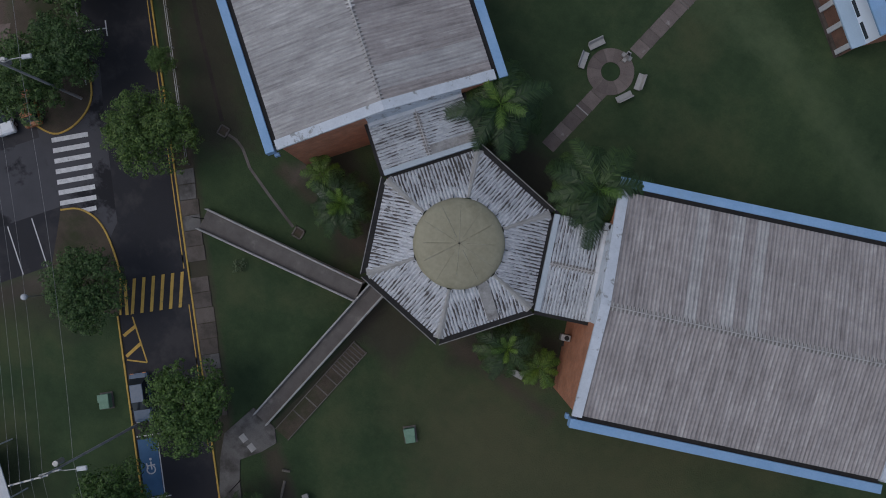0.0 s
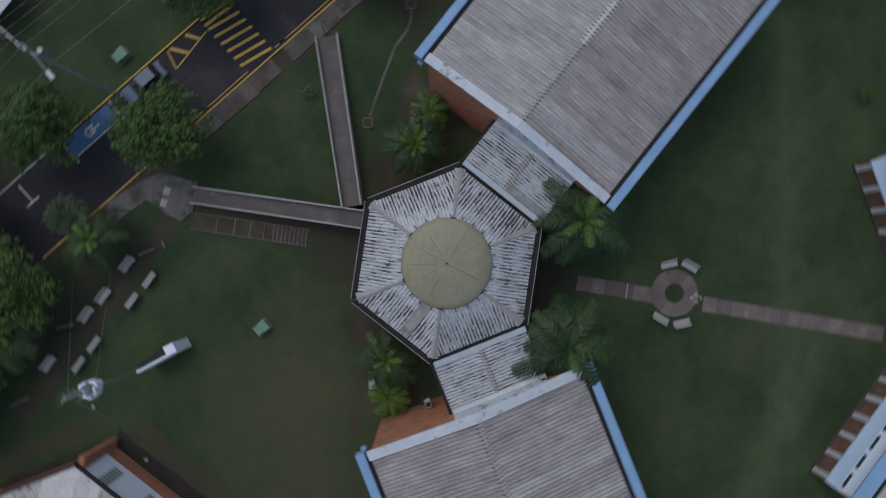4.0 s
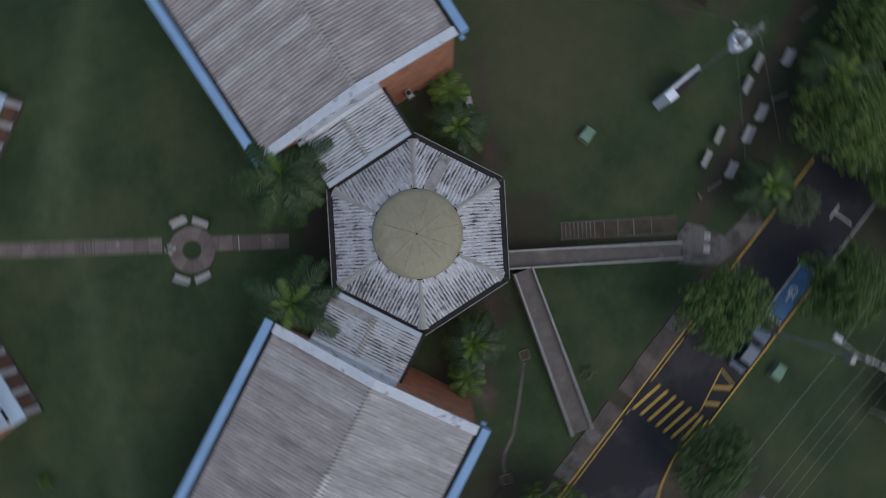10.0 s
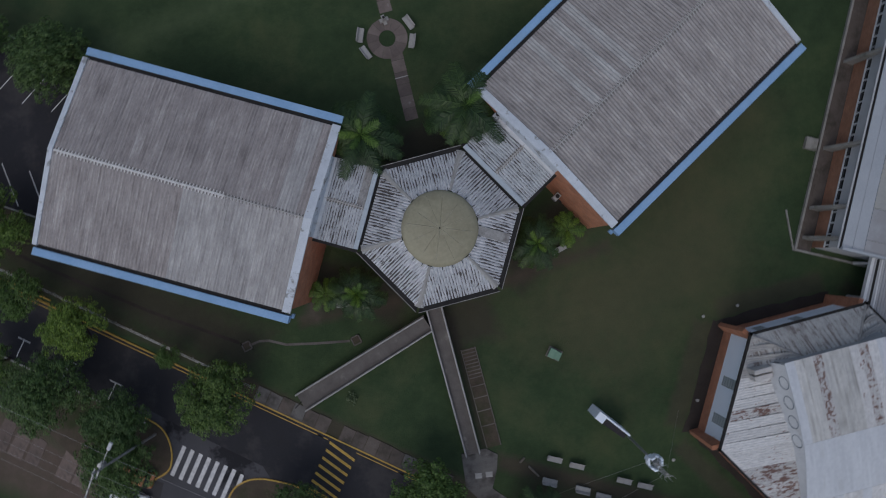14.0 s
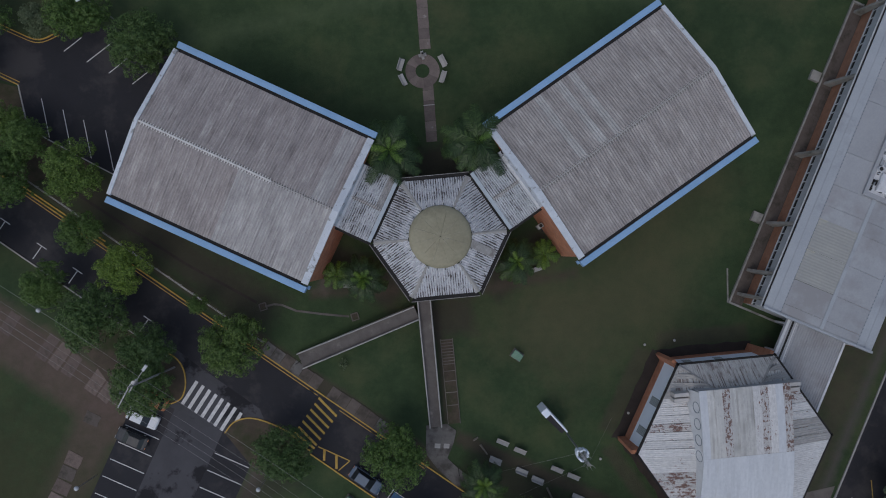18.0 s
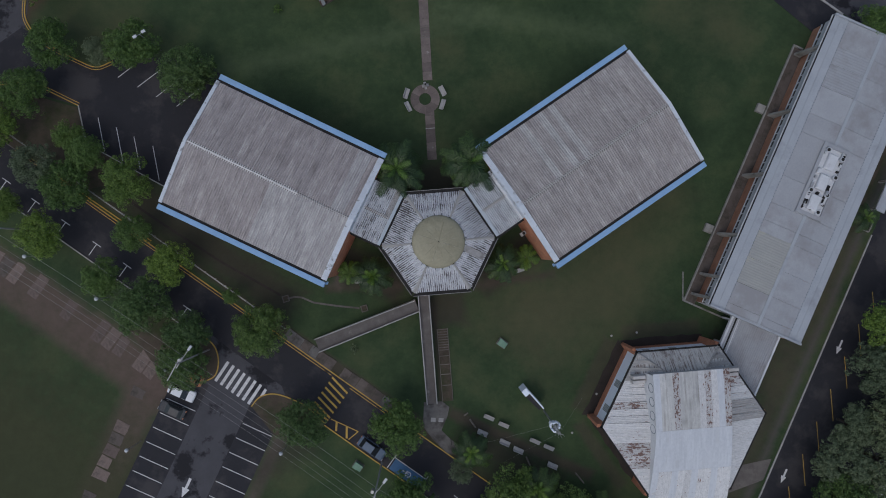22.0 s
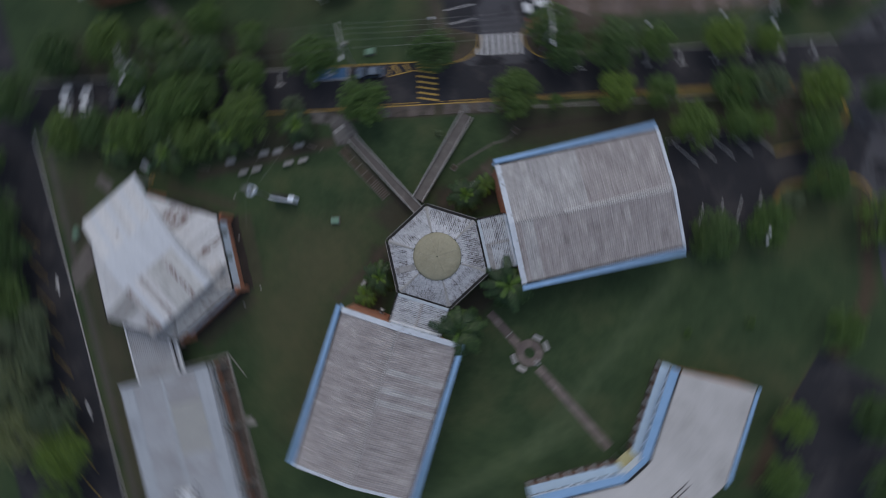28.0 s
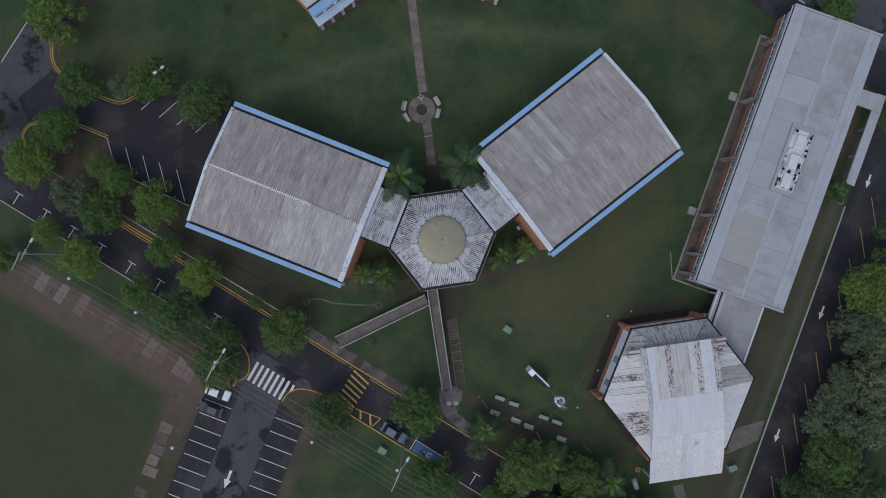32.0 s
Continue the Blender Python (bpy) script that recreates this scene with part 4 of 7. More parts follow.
EAVE, RIDGE, RV = 9.75, 11.3, -2.5
VL, VH = -12.2, 7.3


def brick_hall(ang, s, pale):
    b = thing("brick_hall", turn(ang), "two-storey brick hall with grey corrugated roof and blue fascia", "building", "brick halls")
    wl, wh = sorted((s * (VL + 0.25), s * (VH - 0.25)))
    for va in (wl, wh):
        part("wall", box(12.95, 39.05, va - 0.14, va + 0.14, -0.2, 9.3), BRICK, b)
    for u in (12.5, 39.02):
        bmw = bmesh.new()
        pts = [(wl, -0.2), (wh, -0.2), (wh, EAVE - 0.12), (s * RV, RIDGE - 0.14), (wl, EAVE - 0.12)]
        hexa(bmw, [(u, v, zz) for v, zz in pts], [(u + 0.25, v, zz) for v, zz in pts])
        bmesh.ops.recalc_face_normals(bmw, faces=bmw.faces)
        part("gable_wall", bmw, BRICK, b)
    for v, edge in ((VL, "low"), (VH, "high")):
        length = abs(v - RV)
        me = mesh_of("roof_sheet", corrugated(1.04, 0, length, EAVE, RIDGE, 1.04 / 3, 0.034), ROOF_GREY)
        me2 = me.copy()
        me2.materials[0] = ROOF_LIGHT
        away = 1 if s * v < 0 else -1
        for k in range(25):
            u = 13.72 + k * 1.04
            light = (edge, k) in pale
            part("roof_sheet", me2 if light else me, None, b, "lighter grey corrugated sheet" if light else "", m=Matrix.Translation((u, s * v, 0.0)) @ (turn(0) if away > 0 else turn(180)))
        out = -1 if v < 0 else 1
        part("gutter", box(13.0, 39.3, s * (v - out * 0.1), s * (v + out * 0.42), 9.40, 9.55), DARK, b, "dark stained gutter")
        part("fascia_beam", box(12.45, 39.55, s * (v + out * 0.42), s * (v + out * 1.22), 8.75, 9.72, bevel=0.03), BLUE, b, "sky-blue painted fascia beam")
        part("fascia_end", box(12.22, 12.5, s * (v + out * 0.3), s * (v + out * 0.75), 8.2, 8.7), BLUE, b, "sky-blue bracket")
    for u0, u1, h in ((12.44, 13.3, 0.16), (39.16, 39.66, 0.12)):
        for v in (VL, VH):
            part("gable_coping", slope_piece(u0, u1, s * (v + (0.15 if v > 0 else -0.15)), EAVE + h, s * RV, RIDGE + h, 0.3), COPING, b, "peeling white gable coping")
    if s < 0:
        zipper(13.4, 21.5, s * RV, RIDGE, 0.06, RIDGE_MAT, b, half=0.26)
        zipper(21.5, 39.1, s * RV, RIDGE, 0.06, RIDGE_WHITE, b, half=0.36, spine=0.11)
    else:
        zipper(13.4, 39.1, s * RV, RIDGE, 0.06, RIDGE_MAT, b, half=0.34)
    top_ = [(v, RIDGE - 0.16 - 1.55 * abs(v - s * RV) / 9.75) for v in (4.25, s * RV, -4.25)]
    outline = [(-4.25, 8.9), (4.25, 8.9)] + top_
    bmf = hexa(bmesh.new(), [(12.4, v, zz) for v, zz in outline], [(12.49, v, zz) for v, zz in outline])
    bmesh.ops.recalc_face_normals(bmf, faces=bmf.faces)
    part("gable_flashing", bmf, COPING, b, "white painted flashing above the link roof")
    return b


PALE_R = {("high", k) for k in (6, 9, 11)}
PALE_L = {("low", k) for k in range(12)} | {("high", k) for k in (1, 2)}
brick_hall(30, 1, PALE_R)
brick_hall(150, -1, PALE_L)


def link_roof(ang, s, grey_at):
    b = thing("link_corridor", turn(ang), "link corridor with peeling white corrugated roof", "corridor", "link corridors")
    for v in (-4.05, 4.05):
        part("wall", box(7.0, 12.48, v - 0.12, v + 0.12, -0.2, 8.2), BRICK, b)
    for v in (-4.35, 4.35):
        me = mesh_of("roof_sheet", corrugated(0.87, 0, 4.35, 8.62, 8.95, 0.29, 0.035), FLAKED_LINK)
        me2 = me.copy()
        me2.materials[0] = HIP_GREY
        for k in range(5):
            u = 8.56 + k * 0.87
            grey = (v > 0) == (grey_at > 0) and k in (0,) and grey_at != 0
            part("roof_sheet", me2 if grey else me, None, b, "grey replacement sheet" if grey else "", m=Matrix.Translation((u, v, 0)) @ (turn(0) if v < 0 else turn(180)))
        out = 1 if v > 0 else -1
        part("gutter", box(7.7, 12.6, v - out * 0.02, v + out * 0.3, 8.42, 8.6), DARK, b, "dark stained gutter")
    part("flashing", box(7.66, 8.12, -4.3, 4.3, 8.5, 8.93), FLASH, b, "pale blue-white flashing")
    part("valley_flashing", box(12.1, 12.48, -4.3, 4.3, 8.5, 9.03), WHITE, b, "white flashing against the gable")
    zipper(8.15, 12.3, 0, 8.97, 0.03, RIDGE_MAT, b, 0.29, 0.24)
    return b


link_roof(30, 1, 0)
link_roof(150, -1, -1)


# ---- hexagonal hall in the middle ----
def hexagon(r, off=0.0):
    return [(r * math.cos(radians(60 * k + off)), r * math.sin(radians(60 * k + off))) for k in range(6)]


HALL = thing("hexagonal_hall", None, "hexagonal hall with flaking white corrugated roof and beige dome", "building")
for k in range(6):
    apo = 8.35 * math.cos(radians(30))
    part("wall", box(-4.1, 4.1, apo - 0.5, apo - 0.25, -0.2, 8.4), BRICK, HALL, m=turn(60 * k))
    A, top = 7.36, 3.55
    bmr = bmesh.new()
    n = 28 * 4
    lo, hi = [], []
    for j in range(n + 1):
        f = j / n - 0.5
        wave = 0.04 * math.sin(2 * math.pi * j / 4)
        x = f * 2 * A * math.tan(radians(30))
        yt = max(top, abs(x) * 1.732 - 0.02)
        lo.append(bmr.verts.new((x, -A, 8.62 + wave)))
        hi.append(bmr.verts.new((x, -yt, 8.62 + 1.23 * (A - yt) / (A - top) + wave)))
    for j in range(n):
        if (hi[j].co - lo[j].co).length > 0.01 or (hi[j + 1].co - lo[j + 1].co).length > 0.01:
            bmr.faces.new((lo[j], lo[j + 1], hi[j + 1], hi[j]))
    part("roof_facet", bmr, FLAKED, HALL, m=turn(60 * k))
    bmh = bmesh.new()
    hexa(bmh, [(8.42, -0.50, 8.50), (8.42, 0.50, 8.50), (4.0, 0.18, 9.80), (4.0, -0.18, 9.80)], [(8.42, -0.10, 8.72), (8.42, 0.10, 8.72), (4.0, 0.06, 9.94), (4.0, -0.06, 9.94)])
    bmesh.ops.recalc_face_normals(bmh, faces=bmh.faces)
    part("hip_cap", bmh, HIP_MAT, HALL, "weathered grey hip cap", m=turn(60 * k))
    bmg = bmesh.new()
    hexa(bmg, [(-4.28, -7.78, 8.30), (4.28, -7.78, 8.30), (4.1, -7.36, 8.30), (-4.1, -7.36, 8.30)], [(-4.36, -7.82, 8.52), (4.36, -7.82, 8.52), (4.1, -7.36, 8.52), (-4.1, -7.36, 8.52)])
    part("gutter", bmg, DARK, HALL, "dark stained gutter", m=turn(60 * k))
    bml_ = hexa(bmesh.new(), [(-4.40, -7.90, 8.28), (4.40, -7.90, 8.28), (4.36, -7.83, 8.28), (-4.36, -7.83, 8.28)], [(-4.40, -7.90, 8.56), (4.40, -7.90, 8.56), (4.36, -7.83, 8.56), (-4.36, -7.83, 8.56)])
    part("gutter_lip", bml_, HIP_GREY, HALL, "weathered grey gutter lip", m=turn(60 * k))
part("patch_sheet", slope_piece(-0.55, 0.45, -7.2, 8.72, -3.9, 9.80, 0.02), HIP_GREY, HALL, "grey replacement roof sheet", m=turn(60) @ Matrix.Translation((0.9, 0, 0)))
bmd = bmesh.new()
rings = []
for i in range(9):
    a = i / 8 * math.pi / 2
    rr, zz = 3.95 * math.cos(a), 9.82 + 1.0 * math.sin(a)
    rings.append([bmd.verts.new(((rr - 0.035 * (j % 4 == 0)) * math.cos(2 * math.pi * j / 48), (rr - 0.035 * (j % 4 == 0)) * math.sin(2 * math.pi * j / 48), zz)) for j in range(48)] if i < 8 else [bmd.verts.new((0, 0, zz))])
for a, b in zip(rings, rings[1:]):
    for j in range(48):
        if len(b) > 1:
            bmd.faces.new((a[j], a[(j + 1) % 48], b[(j + 1) % 48], b[j]))
        else:
            bmd.faces.new((a[j], a[(j + 1) % 48], b[0]))
dome = part("dome", bmd, DOME_MAT, HALL, "beige translucent plastic dome", smooth=True)
for k in range(12):
    bms = bmesh.new()
    a0 = radians(30 * k + 7 + (k * 7) % 5)
    path = []
    for i in range(2 + (k * 5) % 3, 9):
        a = i / 8 * math.pi / 2 * (1.0 if k % 2 == 0 else 0.9)
        path.append((3.95 * math.cos(a) * math.cos(a0), 3.95 * math.cos(a) * math.sin(a0), 9.825 + 1.0 * math.sin(a)))
    tube(path, [0.022 + 0.012 * (k % 3)] * len(path), 4, bms)
    part("seam", bms, SEAM, dome, "pale sealed seam")
for k in range(24):
    a0 = radians(15 * k + 4)
    bms = box(-0.035, 0.035, 3.94, 4.24, 9.74, 9.86)
    part("bracket", bms, DARK, HALL, "small dark fixing bracket", m=turn(15 * k + 4))
bmr = bmesh.new()
tube([(0, 0, 10.8), (0, 0, 10.92)], [0.09, 0.07], 8, bmr)
part("finial", bmr, DARK, dome, "small dark vent cap")

# ---- ramps, steps, paths and the small plaza ----
def ramp(name, line, w0, w1, top, label):
    """A concrete ramp from line[0] up to line[1] with a low parapet on both sides."""
    r = thing(name, None, label, "ramp", "entrance ramps")
    (ax, ay), (bx, by) = line
    d = Vector((bx - ax, by - ay, 0)).normalized()
    nrm = Vector((-d.y, d.x, 0))
    a, b = Vector((ax, ay, 0)), Vector((bx, by, 0))
    deck = bmesh.new()
    low = [a - nrm * w0, b - nrm * w1, b + nrm * w1, a + nrm * w0]
    hexa(deck, [p + Vector((0, 0, -0.15)) for p in low], [p + Vector((0, 0, h)) for p, h in zip(low, (0.13, top, top, 0.13))])
    part("deck", deck, DECK, r, "worn brownish concrete deck")
    for s in (-1, 1):
        pw = bmesh.new()
        w = 0.085
        for k in range(1):
            p, q = a + nrm * s * (w0 + w), b + nrm * s * (w1 + w)
            sd = nrm * w
            hexa(pw, [p - sd + Vector((0, 0, -0.15)), q - sd + Vector((0, 0, -0.15)), q + sd + Vector((0, 0, -0.15)), p + sd + Vector((0, 0, -0.15))],
                 [p - sd + Vector((0, 0, 0.55)), q - sd + Vector((0, 0, top + 0.45)), q + sd + Vector((0, 0, top + 0.45)), p + sd + Vector((0, 0, 0.55))])
            bmesh.ops.recalc_face_normals(pw, faces=pw.faces)
        part("parapet", pw, PALE_CONCRETE, r, "pale weathered parapet")
        rail = bmesh.new()
        n = int((b - a).length / 1.6)
        for k in range(n + 1):
            f = k / n
            p = (a + nrm * s * (w0 + w)).lerp(b + nrm * s * (w1 + w), f)
            zz = 0.5 + (top - 0.1) * f
            tube([p + Vector((0, 0, zz)), p + Vector((0, 0, zz + 0.35))], [0.03, 0.03], 6, rail)
        tube([a + nrm * s * (w0 + w) + Vector((0, 0, 0.9)), b + nrm * s * (w1 + w) + Vector((0, 0, top + 0.8))], [0.035, 0.035], 6, rail)
        part("handrail", rail, GREY_METAL, r, "thin metal handrail")
    return r


ramp("west_ramp", [(-20.9, -15.2), (-4.1, -9.9)], 1.0, 0.85, 1.9, "long concrete ramp with pale parapets on the lawn")
ramp("south_ramp", [(-2.98, -26.2), (-2.95, -7.7)], 0.72, 0.78, 2.0, "straight concrete ramp with pale parapets to the hexagonal hall")
steps = thing("garden_steps", None, "dark concrete garden steps with pale edges beside the ramp", "steps")
part("slab", box(-1.15, 0.4, -26.0, -14.1, -0.1, 0.05), DIRT, steps, "dark earthy landing")
for x in (-1.22, 0.47):
    part("edge", box(x - 0.05, x + 0.05, -26.0, -14.1, -0.1, 0.16), CONCRETE, steps)
for y in [-14.25 - 0.42 * k for k in range(9)] + [-18.6, -20.0, -21.6, -23.4]:
    part("tread", box(-1.15, 0.4, y - 0.06, y + 0.06, -0.05, 0.11), CONCRETE, steps)

plaza = thing("plaza", pose(-0.2, 23.6, 0), "round reddish concrete plaza with a grass centre", "plaza", kind="structure")
for k in range(12):
    bmp = bmesh.new()
    a0, a1 = 30 * k + 0.3, 30 * k + 29.7
    pts = arc(0, 0, 2.4, a0, a1, 5) + arc(0, 0, 0.98, a1, a0, 5)
    n = len(pts)
    hexa(bmp, [(p[0], p[1], -0.1) for p in pts], [(p[0], p[1], 0.06) for p in pts])
    part("paving_segment", bmp, PINK_CONCRETE, plaza)
path = thing("garden_path", None, "reddish concrete slab path across the lawn", "path", kind="structure")
y = 13.6
while y < 45.0:
    if not 21.0 < y < 25.6:
        step = 1.45
        x = 0.2 + (y - 14) * 0.022
        slab = part("slab", box(x - 0.76, x + 0.76, y, y + step - 0.03, -0.1, 0.035), PINK_CONCRETE, path)
    y += 1.45
for k in range(6):
    part("tread", box(-0.1, 1.45, 33.6 + k * 0.38, 33.70 + k * 0.38, 0.03, 0.08), CONCRETE, path)
part("joint", box(-0.5, 1.05, 18.7, 18.82, 0.036, 0.05), PALE_CONCRETE, path, "pale mortar joint")

ped = thing("memorial_pedestal", pose(0.0, 25.75, 0, 0, 0, 8), "small pale stone cross-shaped memorial on the plaza", "memorial")
part("base", box(-0.55, 0.55, -0.22, 0.22, 0.05, 0.35, bevel=0.03), PALE_CONCRETE, ped)
part("arm", box(-0.2, 0.2, -0.6, 0.6, 0.05, 0.28, bevel=0.03), PALE_CONCRETE, ped)
part("block", box(-0.18, 0.18, -0.18, 0.18, 0.35, 1.0, bevel=0.03), PALE_CONCRETE, ped)
part("plaque", box(-0.14, 0.14, -0.14, 0.14, 1.0, 1.03), DARK, ped, "dark plaque")


def bench_mesh_parts(b, length, depth):
    seat = box(-length / 2, length / 2, -depth / 2, depth / 2, 0.40, 0.50, bevel=0.03)
    part("seat", seat, PALE_CONCRETE, b)
    for x in (-length * 0.32, length * 0.32):
        part("support", box(x - 0.09, x + 0.09, -depth * 0.38, depth * 0.38, -0.05, 0.40), PALE_CONCRETE, b)
    part("backrest", hexa(bmesh.new(), [(-length / 2, depth / 2 - 0.1, 0.5), (length / 2, depth / 2 - 0.1, 0.5), (length / 2, depth / 2, 0.5), (-length / 2, depth / 2, 0.5)],
                          [(-length / 2 + 0.06, depth / 2 + 0.05, 0.9), (length / 2 - 0.06, depth / 2 + 0.05, 0.9), (length / 2 - 0.06, depth / 2 + 0.14, 0.9), (-length / 2 + 0.06, depth / 2 + 0.14, 0.9)]), PALE_CONCRETE, b)
    return b


bench = bench_mesh_parts(thing("bench", pose(-3.1, 24.6, 0, 0, 0, 68), "pale concrete bench on grass beside the round plaza", "bench", "benches round the plaza"), 1.7, 0.62)
for x, y, a in ((-3.0, 22.5, 112), (2.65, 24.6, -68), (2.5, 22.45, -112)):
    copy_thing(bench, pose(x, y, 0, 0, 0, a))
slab_bench = bench_mesh_parts(thing("bench", pose(6.1, -29.2, 0, 0, 0, -28), "pale concrete bench beside the earth path", "bench", "benches along the path"), 1.75, 0.6)
for x, y, a in ((8.4, -30.6, -28), (4.9, -31.5, 152), (8.4, -33.4, 152), (10.5, -34.8, 152), (13.3, -33.7, -28), (15.5, -34.9, -28), (15.9, -37.8, 152)):
    copy_thing(slab_bench, pose(x, y, 0, 0, 0, a))
for x, y, a in ((-13.1, -5.4, -10), (12.95, -5.6, 14)):
    t = thing("stone_seat", pose(x, y, 0, 0, 0, a), "pale concrete seat among courtyard palms", "bench", "courtyard seats")
    part("seat", box(-0.85, 0.85, -0.32, 0.32, 0.38, 0.5, bevel=0.03), PALE_CONCRETE, t)
    for sx in (-0.55, 0.55):
        part("support", box(sx - 0.1, sx + 0.1, -0.25, 0.25, -0.05, 0.38), PALE_CONCRETE, t)

# ---- air conditioners, boxes and drains ----
def condenser(x, y, zz, a, label):
    c = thing("air_conditioner", pose(x, y, zz, 0, 0, a), label, "air conditioner", "condensers")
    part("casing", box(-0.45, 0.45, -0.3, 0.3, 0, 0.72, bevel=0.03), GREY_METAL, c)
    part("fan_grille", tube([(0.1, 0, 0.72), (0.1, 0, 0.76)], [0.24, 0.22], 16), DARK, c, "dark round fan grille")
    part("bracket", box(-0.5, 0.5, -0.34, 0.34, -0.08, 0.0), DARK, c)
    return c


condenser(13.55, 0.3, 3.2, 30, "grey wall-mounted air conditioner by the brick gable")
part("wall_arm", box(-0.1, 0.1, -0.9, 0.3, -0.14, -0.08), DARK, bpy.data.objects["air_conditioner"])
condenser(8.65, 9.7, 9.1, 30, "grey air conditioner on the link roof")
for x, y, a, n in ((9.25, -17.3, -40, "lawn"), (-15.8, -35.3, -40, "verge"), (45.2, -47.4, 10, "hall")):
    g = thing("utility_box", pose(x, y, 0, 0, 0, a), "faded green utility box on the grass", "utility box", "utility boxes")
    part("cabinet", box(-0.7, 0.7, -0.5, 0.5, -0.05, 0.75, bevel=0.05), GREEN_BOX, g)
    part("lid", box(-0.75, 0.0, -0.55, 0.55, 0.75, 0.82, bevel=0.02), GREEN_BOX, g)
    part("plinth", box(-0.85, 0.85, -0.65, 0.65, -0.1, 0.08), CONCRETE, g)
trench = [(-50.0, -23.6), (-38.0, -23.4), (-26.4, -22.95), (-21.6, -22.4), (-15.9, -21.85)]
bmt_ = bmesh.new()
for a, b in zip(rounded(trench), rounded(trench)[1:]):
    bar((*a, -0.05), (*b, -0.05), 0.38, 0.06, bmt_)
solo("drain_trench", bmt_, SOIL, "narrow dark earth trench along the lawn", "drain", kind="structure", m=ROAD)
drain = thing("drain_channel", None, "shallow concrete drain channel across the lawn", "drain", kind="structure")
pts = [(-25.1, -7.2), (-23.9, -7.0), (-22.8, -7.2), (-20.9, -8.2), (-17.3, -9.0), (-13.6, -9.7)]
for a, b in zip(pts, pts[1:]):
    part("channel_piece", bar((*a, -0.05), (*b, -0.05), 0.28, 0.085), CONCRETE, drain)
for x, y in ((-12.8, -9.8), (-25.4, -7.2)):
    m = thing("manhole", pose(x, y, 0, 0, 0, 12), "square concrete manhole rim in the lawn", "manhole", "manholes")
    for k in range(4):
        part("rim", box(-0.55, 0.55, -0.55, -0.4, -0.1, 0.12), CONCRETE, m, m=turn(90 * k))
    part("cover", box(-0.41, 0.41, -0.41, 0.41, -0.1, 0.03), DIRT, m, "dark recessed cover")
for x, y in ((-3.0, -28.85), (-1.75, -29.0)):
    m = solo("floor_plate", box(-0.4, 0.4, -0.32, 0.32, 0.10, 0.15, bevel=0.02), PALE_CONCRETE, "pale square cover on the landing", "cover", "landing covers", m=pose(x, y, 0, 0, 0, -10))
for x, y, a, l in ((2.4, -28.4, 30, 0.8), (3.4, -30.0, -60, 1.7), (12.0, -37.0, -70, 1.8), (20.2, -40.4, -55, 2.2)):
    solo("fallen_log", tube([(-l / 2, 0, 0.12), (0, 0, 0.14), (l / 2, 0, 0.1)], [0.14, 0.15, 0.11], 8), PALM_BARK, "grey fallen palm log on the grass", "log", "fallen logs", m=pose(x, y, 0, 0, 0, a))

# ---- white monument and the mast beside it ----
mon = thing("monument", pose(12.1, -24.4, 0, 0, 0, -53), "white painted concrete monument slab on the lawn", "monument")
part("slab", box(-0.2, 0.85, -0.8, 0.2, -0.1, 3.6, bevel=0.04), WALL_BLUE, mon)
# the wing wall is coloured much darker than the slab
part("wing_wall", hexa(bmesh.new(), [(0.85, -0.8, -0.1), (3.9, -0.62, -0.1), (3.9, -0.02, -0.1), (0.85, -0.02, -0.1)], [(0.85, -0.8, 3.2), (3.9, -0.62, 3.2), (3.9, -0.02, 3.2), (0.85, -0.02, 3.2)]), PANEL_DARK, mon, "dark face of the wing wall")
part("coping", box(0.85, 4.15, -0.02, 0.2, -0.1, 3.55, bevel=0.03), WALL_BLUE, mon, "white painted edge")
mast = thing("mast", pose(15.2, -28.9, 0), "tall grey mast with pale panel antennas and thin guy wires", "mast")
part("pole", tube([(0, 0, -0.1), (0, 0, 9.4)], [0.15, 0.11], 10), GREY_METAL, mast)
part("head_frame", tube([(0.5 * math.cos(radians(30 * q)), 0.5 * math.sin(radians(30 * q)), 8.9) for q in range(13)], [0.05] * 13, 5), GREY_METAL, mast, "round antenna frame")
for k in range(9):
    a = radians(120 * (k // 3) + 20 + (k % 3 - 1) * 34)
    r = 0.62 + 0.12 * (k % 3 == 1)
    spot = Matrix.Translation((r * math.cos(a), r * math.sin(a), 8.3 + 0.1 * (k % 2))) @ turn(math.degrees(a))
    part("panel_antenna", box(-0.11, 0.11, -0.2, 0.2, 0, 1.25 - 0.2 * (k % 3), bevel=0.03), WALL_BLUE, mast, "pale panel antenna", m=spot)
    part("antenna_arm", bar((0, 0, 8.8), (r * math.cos(a), r * math.sin(a), 8.8), 0.06, 0.06), GREY_METAL, mast)
for x, y in ((-0.24, -0.15), (0.24, -0.15), (0.0, 0.27)):
    part("lattice_leg", tube([(x, y, 9.0), (x * 0.8, y * 0.8, 12.9)], [0.05, 0.04], 6), PALE_CONCRETE, mast)
for k in range(9):
    zz = 9.1 + k * 0.42
    for (xa, ya), (xb, yb) in (((-0.22, -0.14), (0.22, -0.14)), ((0.22, -0.14), (0.0, 0.25)), ((0.0, 0.25), (-0.22, -0.14))):
        part("lattice_brace", bar((xa, ya, zz), (xb, yb, zz + 0.38), 0.04, 0.04), PALE_CONCRETE, mast)
for k in range(9):
    a = radians(40 * k + 10)
    zz = 10.6 + 0.24 * k
    part("whip", tube([(0, 0, zz), (0.62 * math.cos(a), 0.62 * math.sin(a), zz + 0.05), (0.66 * math.cos(a), 0.66 * math.sin(a), zz + 0.7)], [0.025, 0.025, 0.018], 5), GREY_METAL, mast, "thin whip antenna")
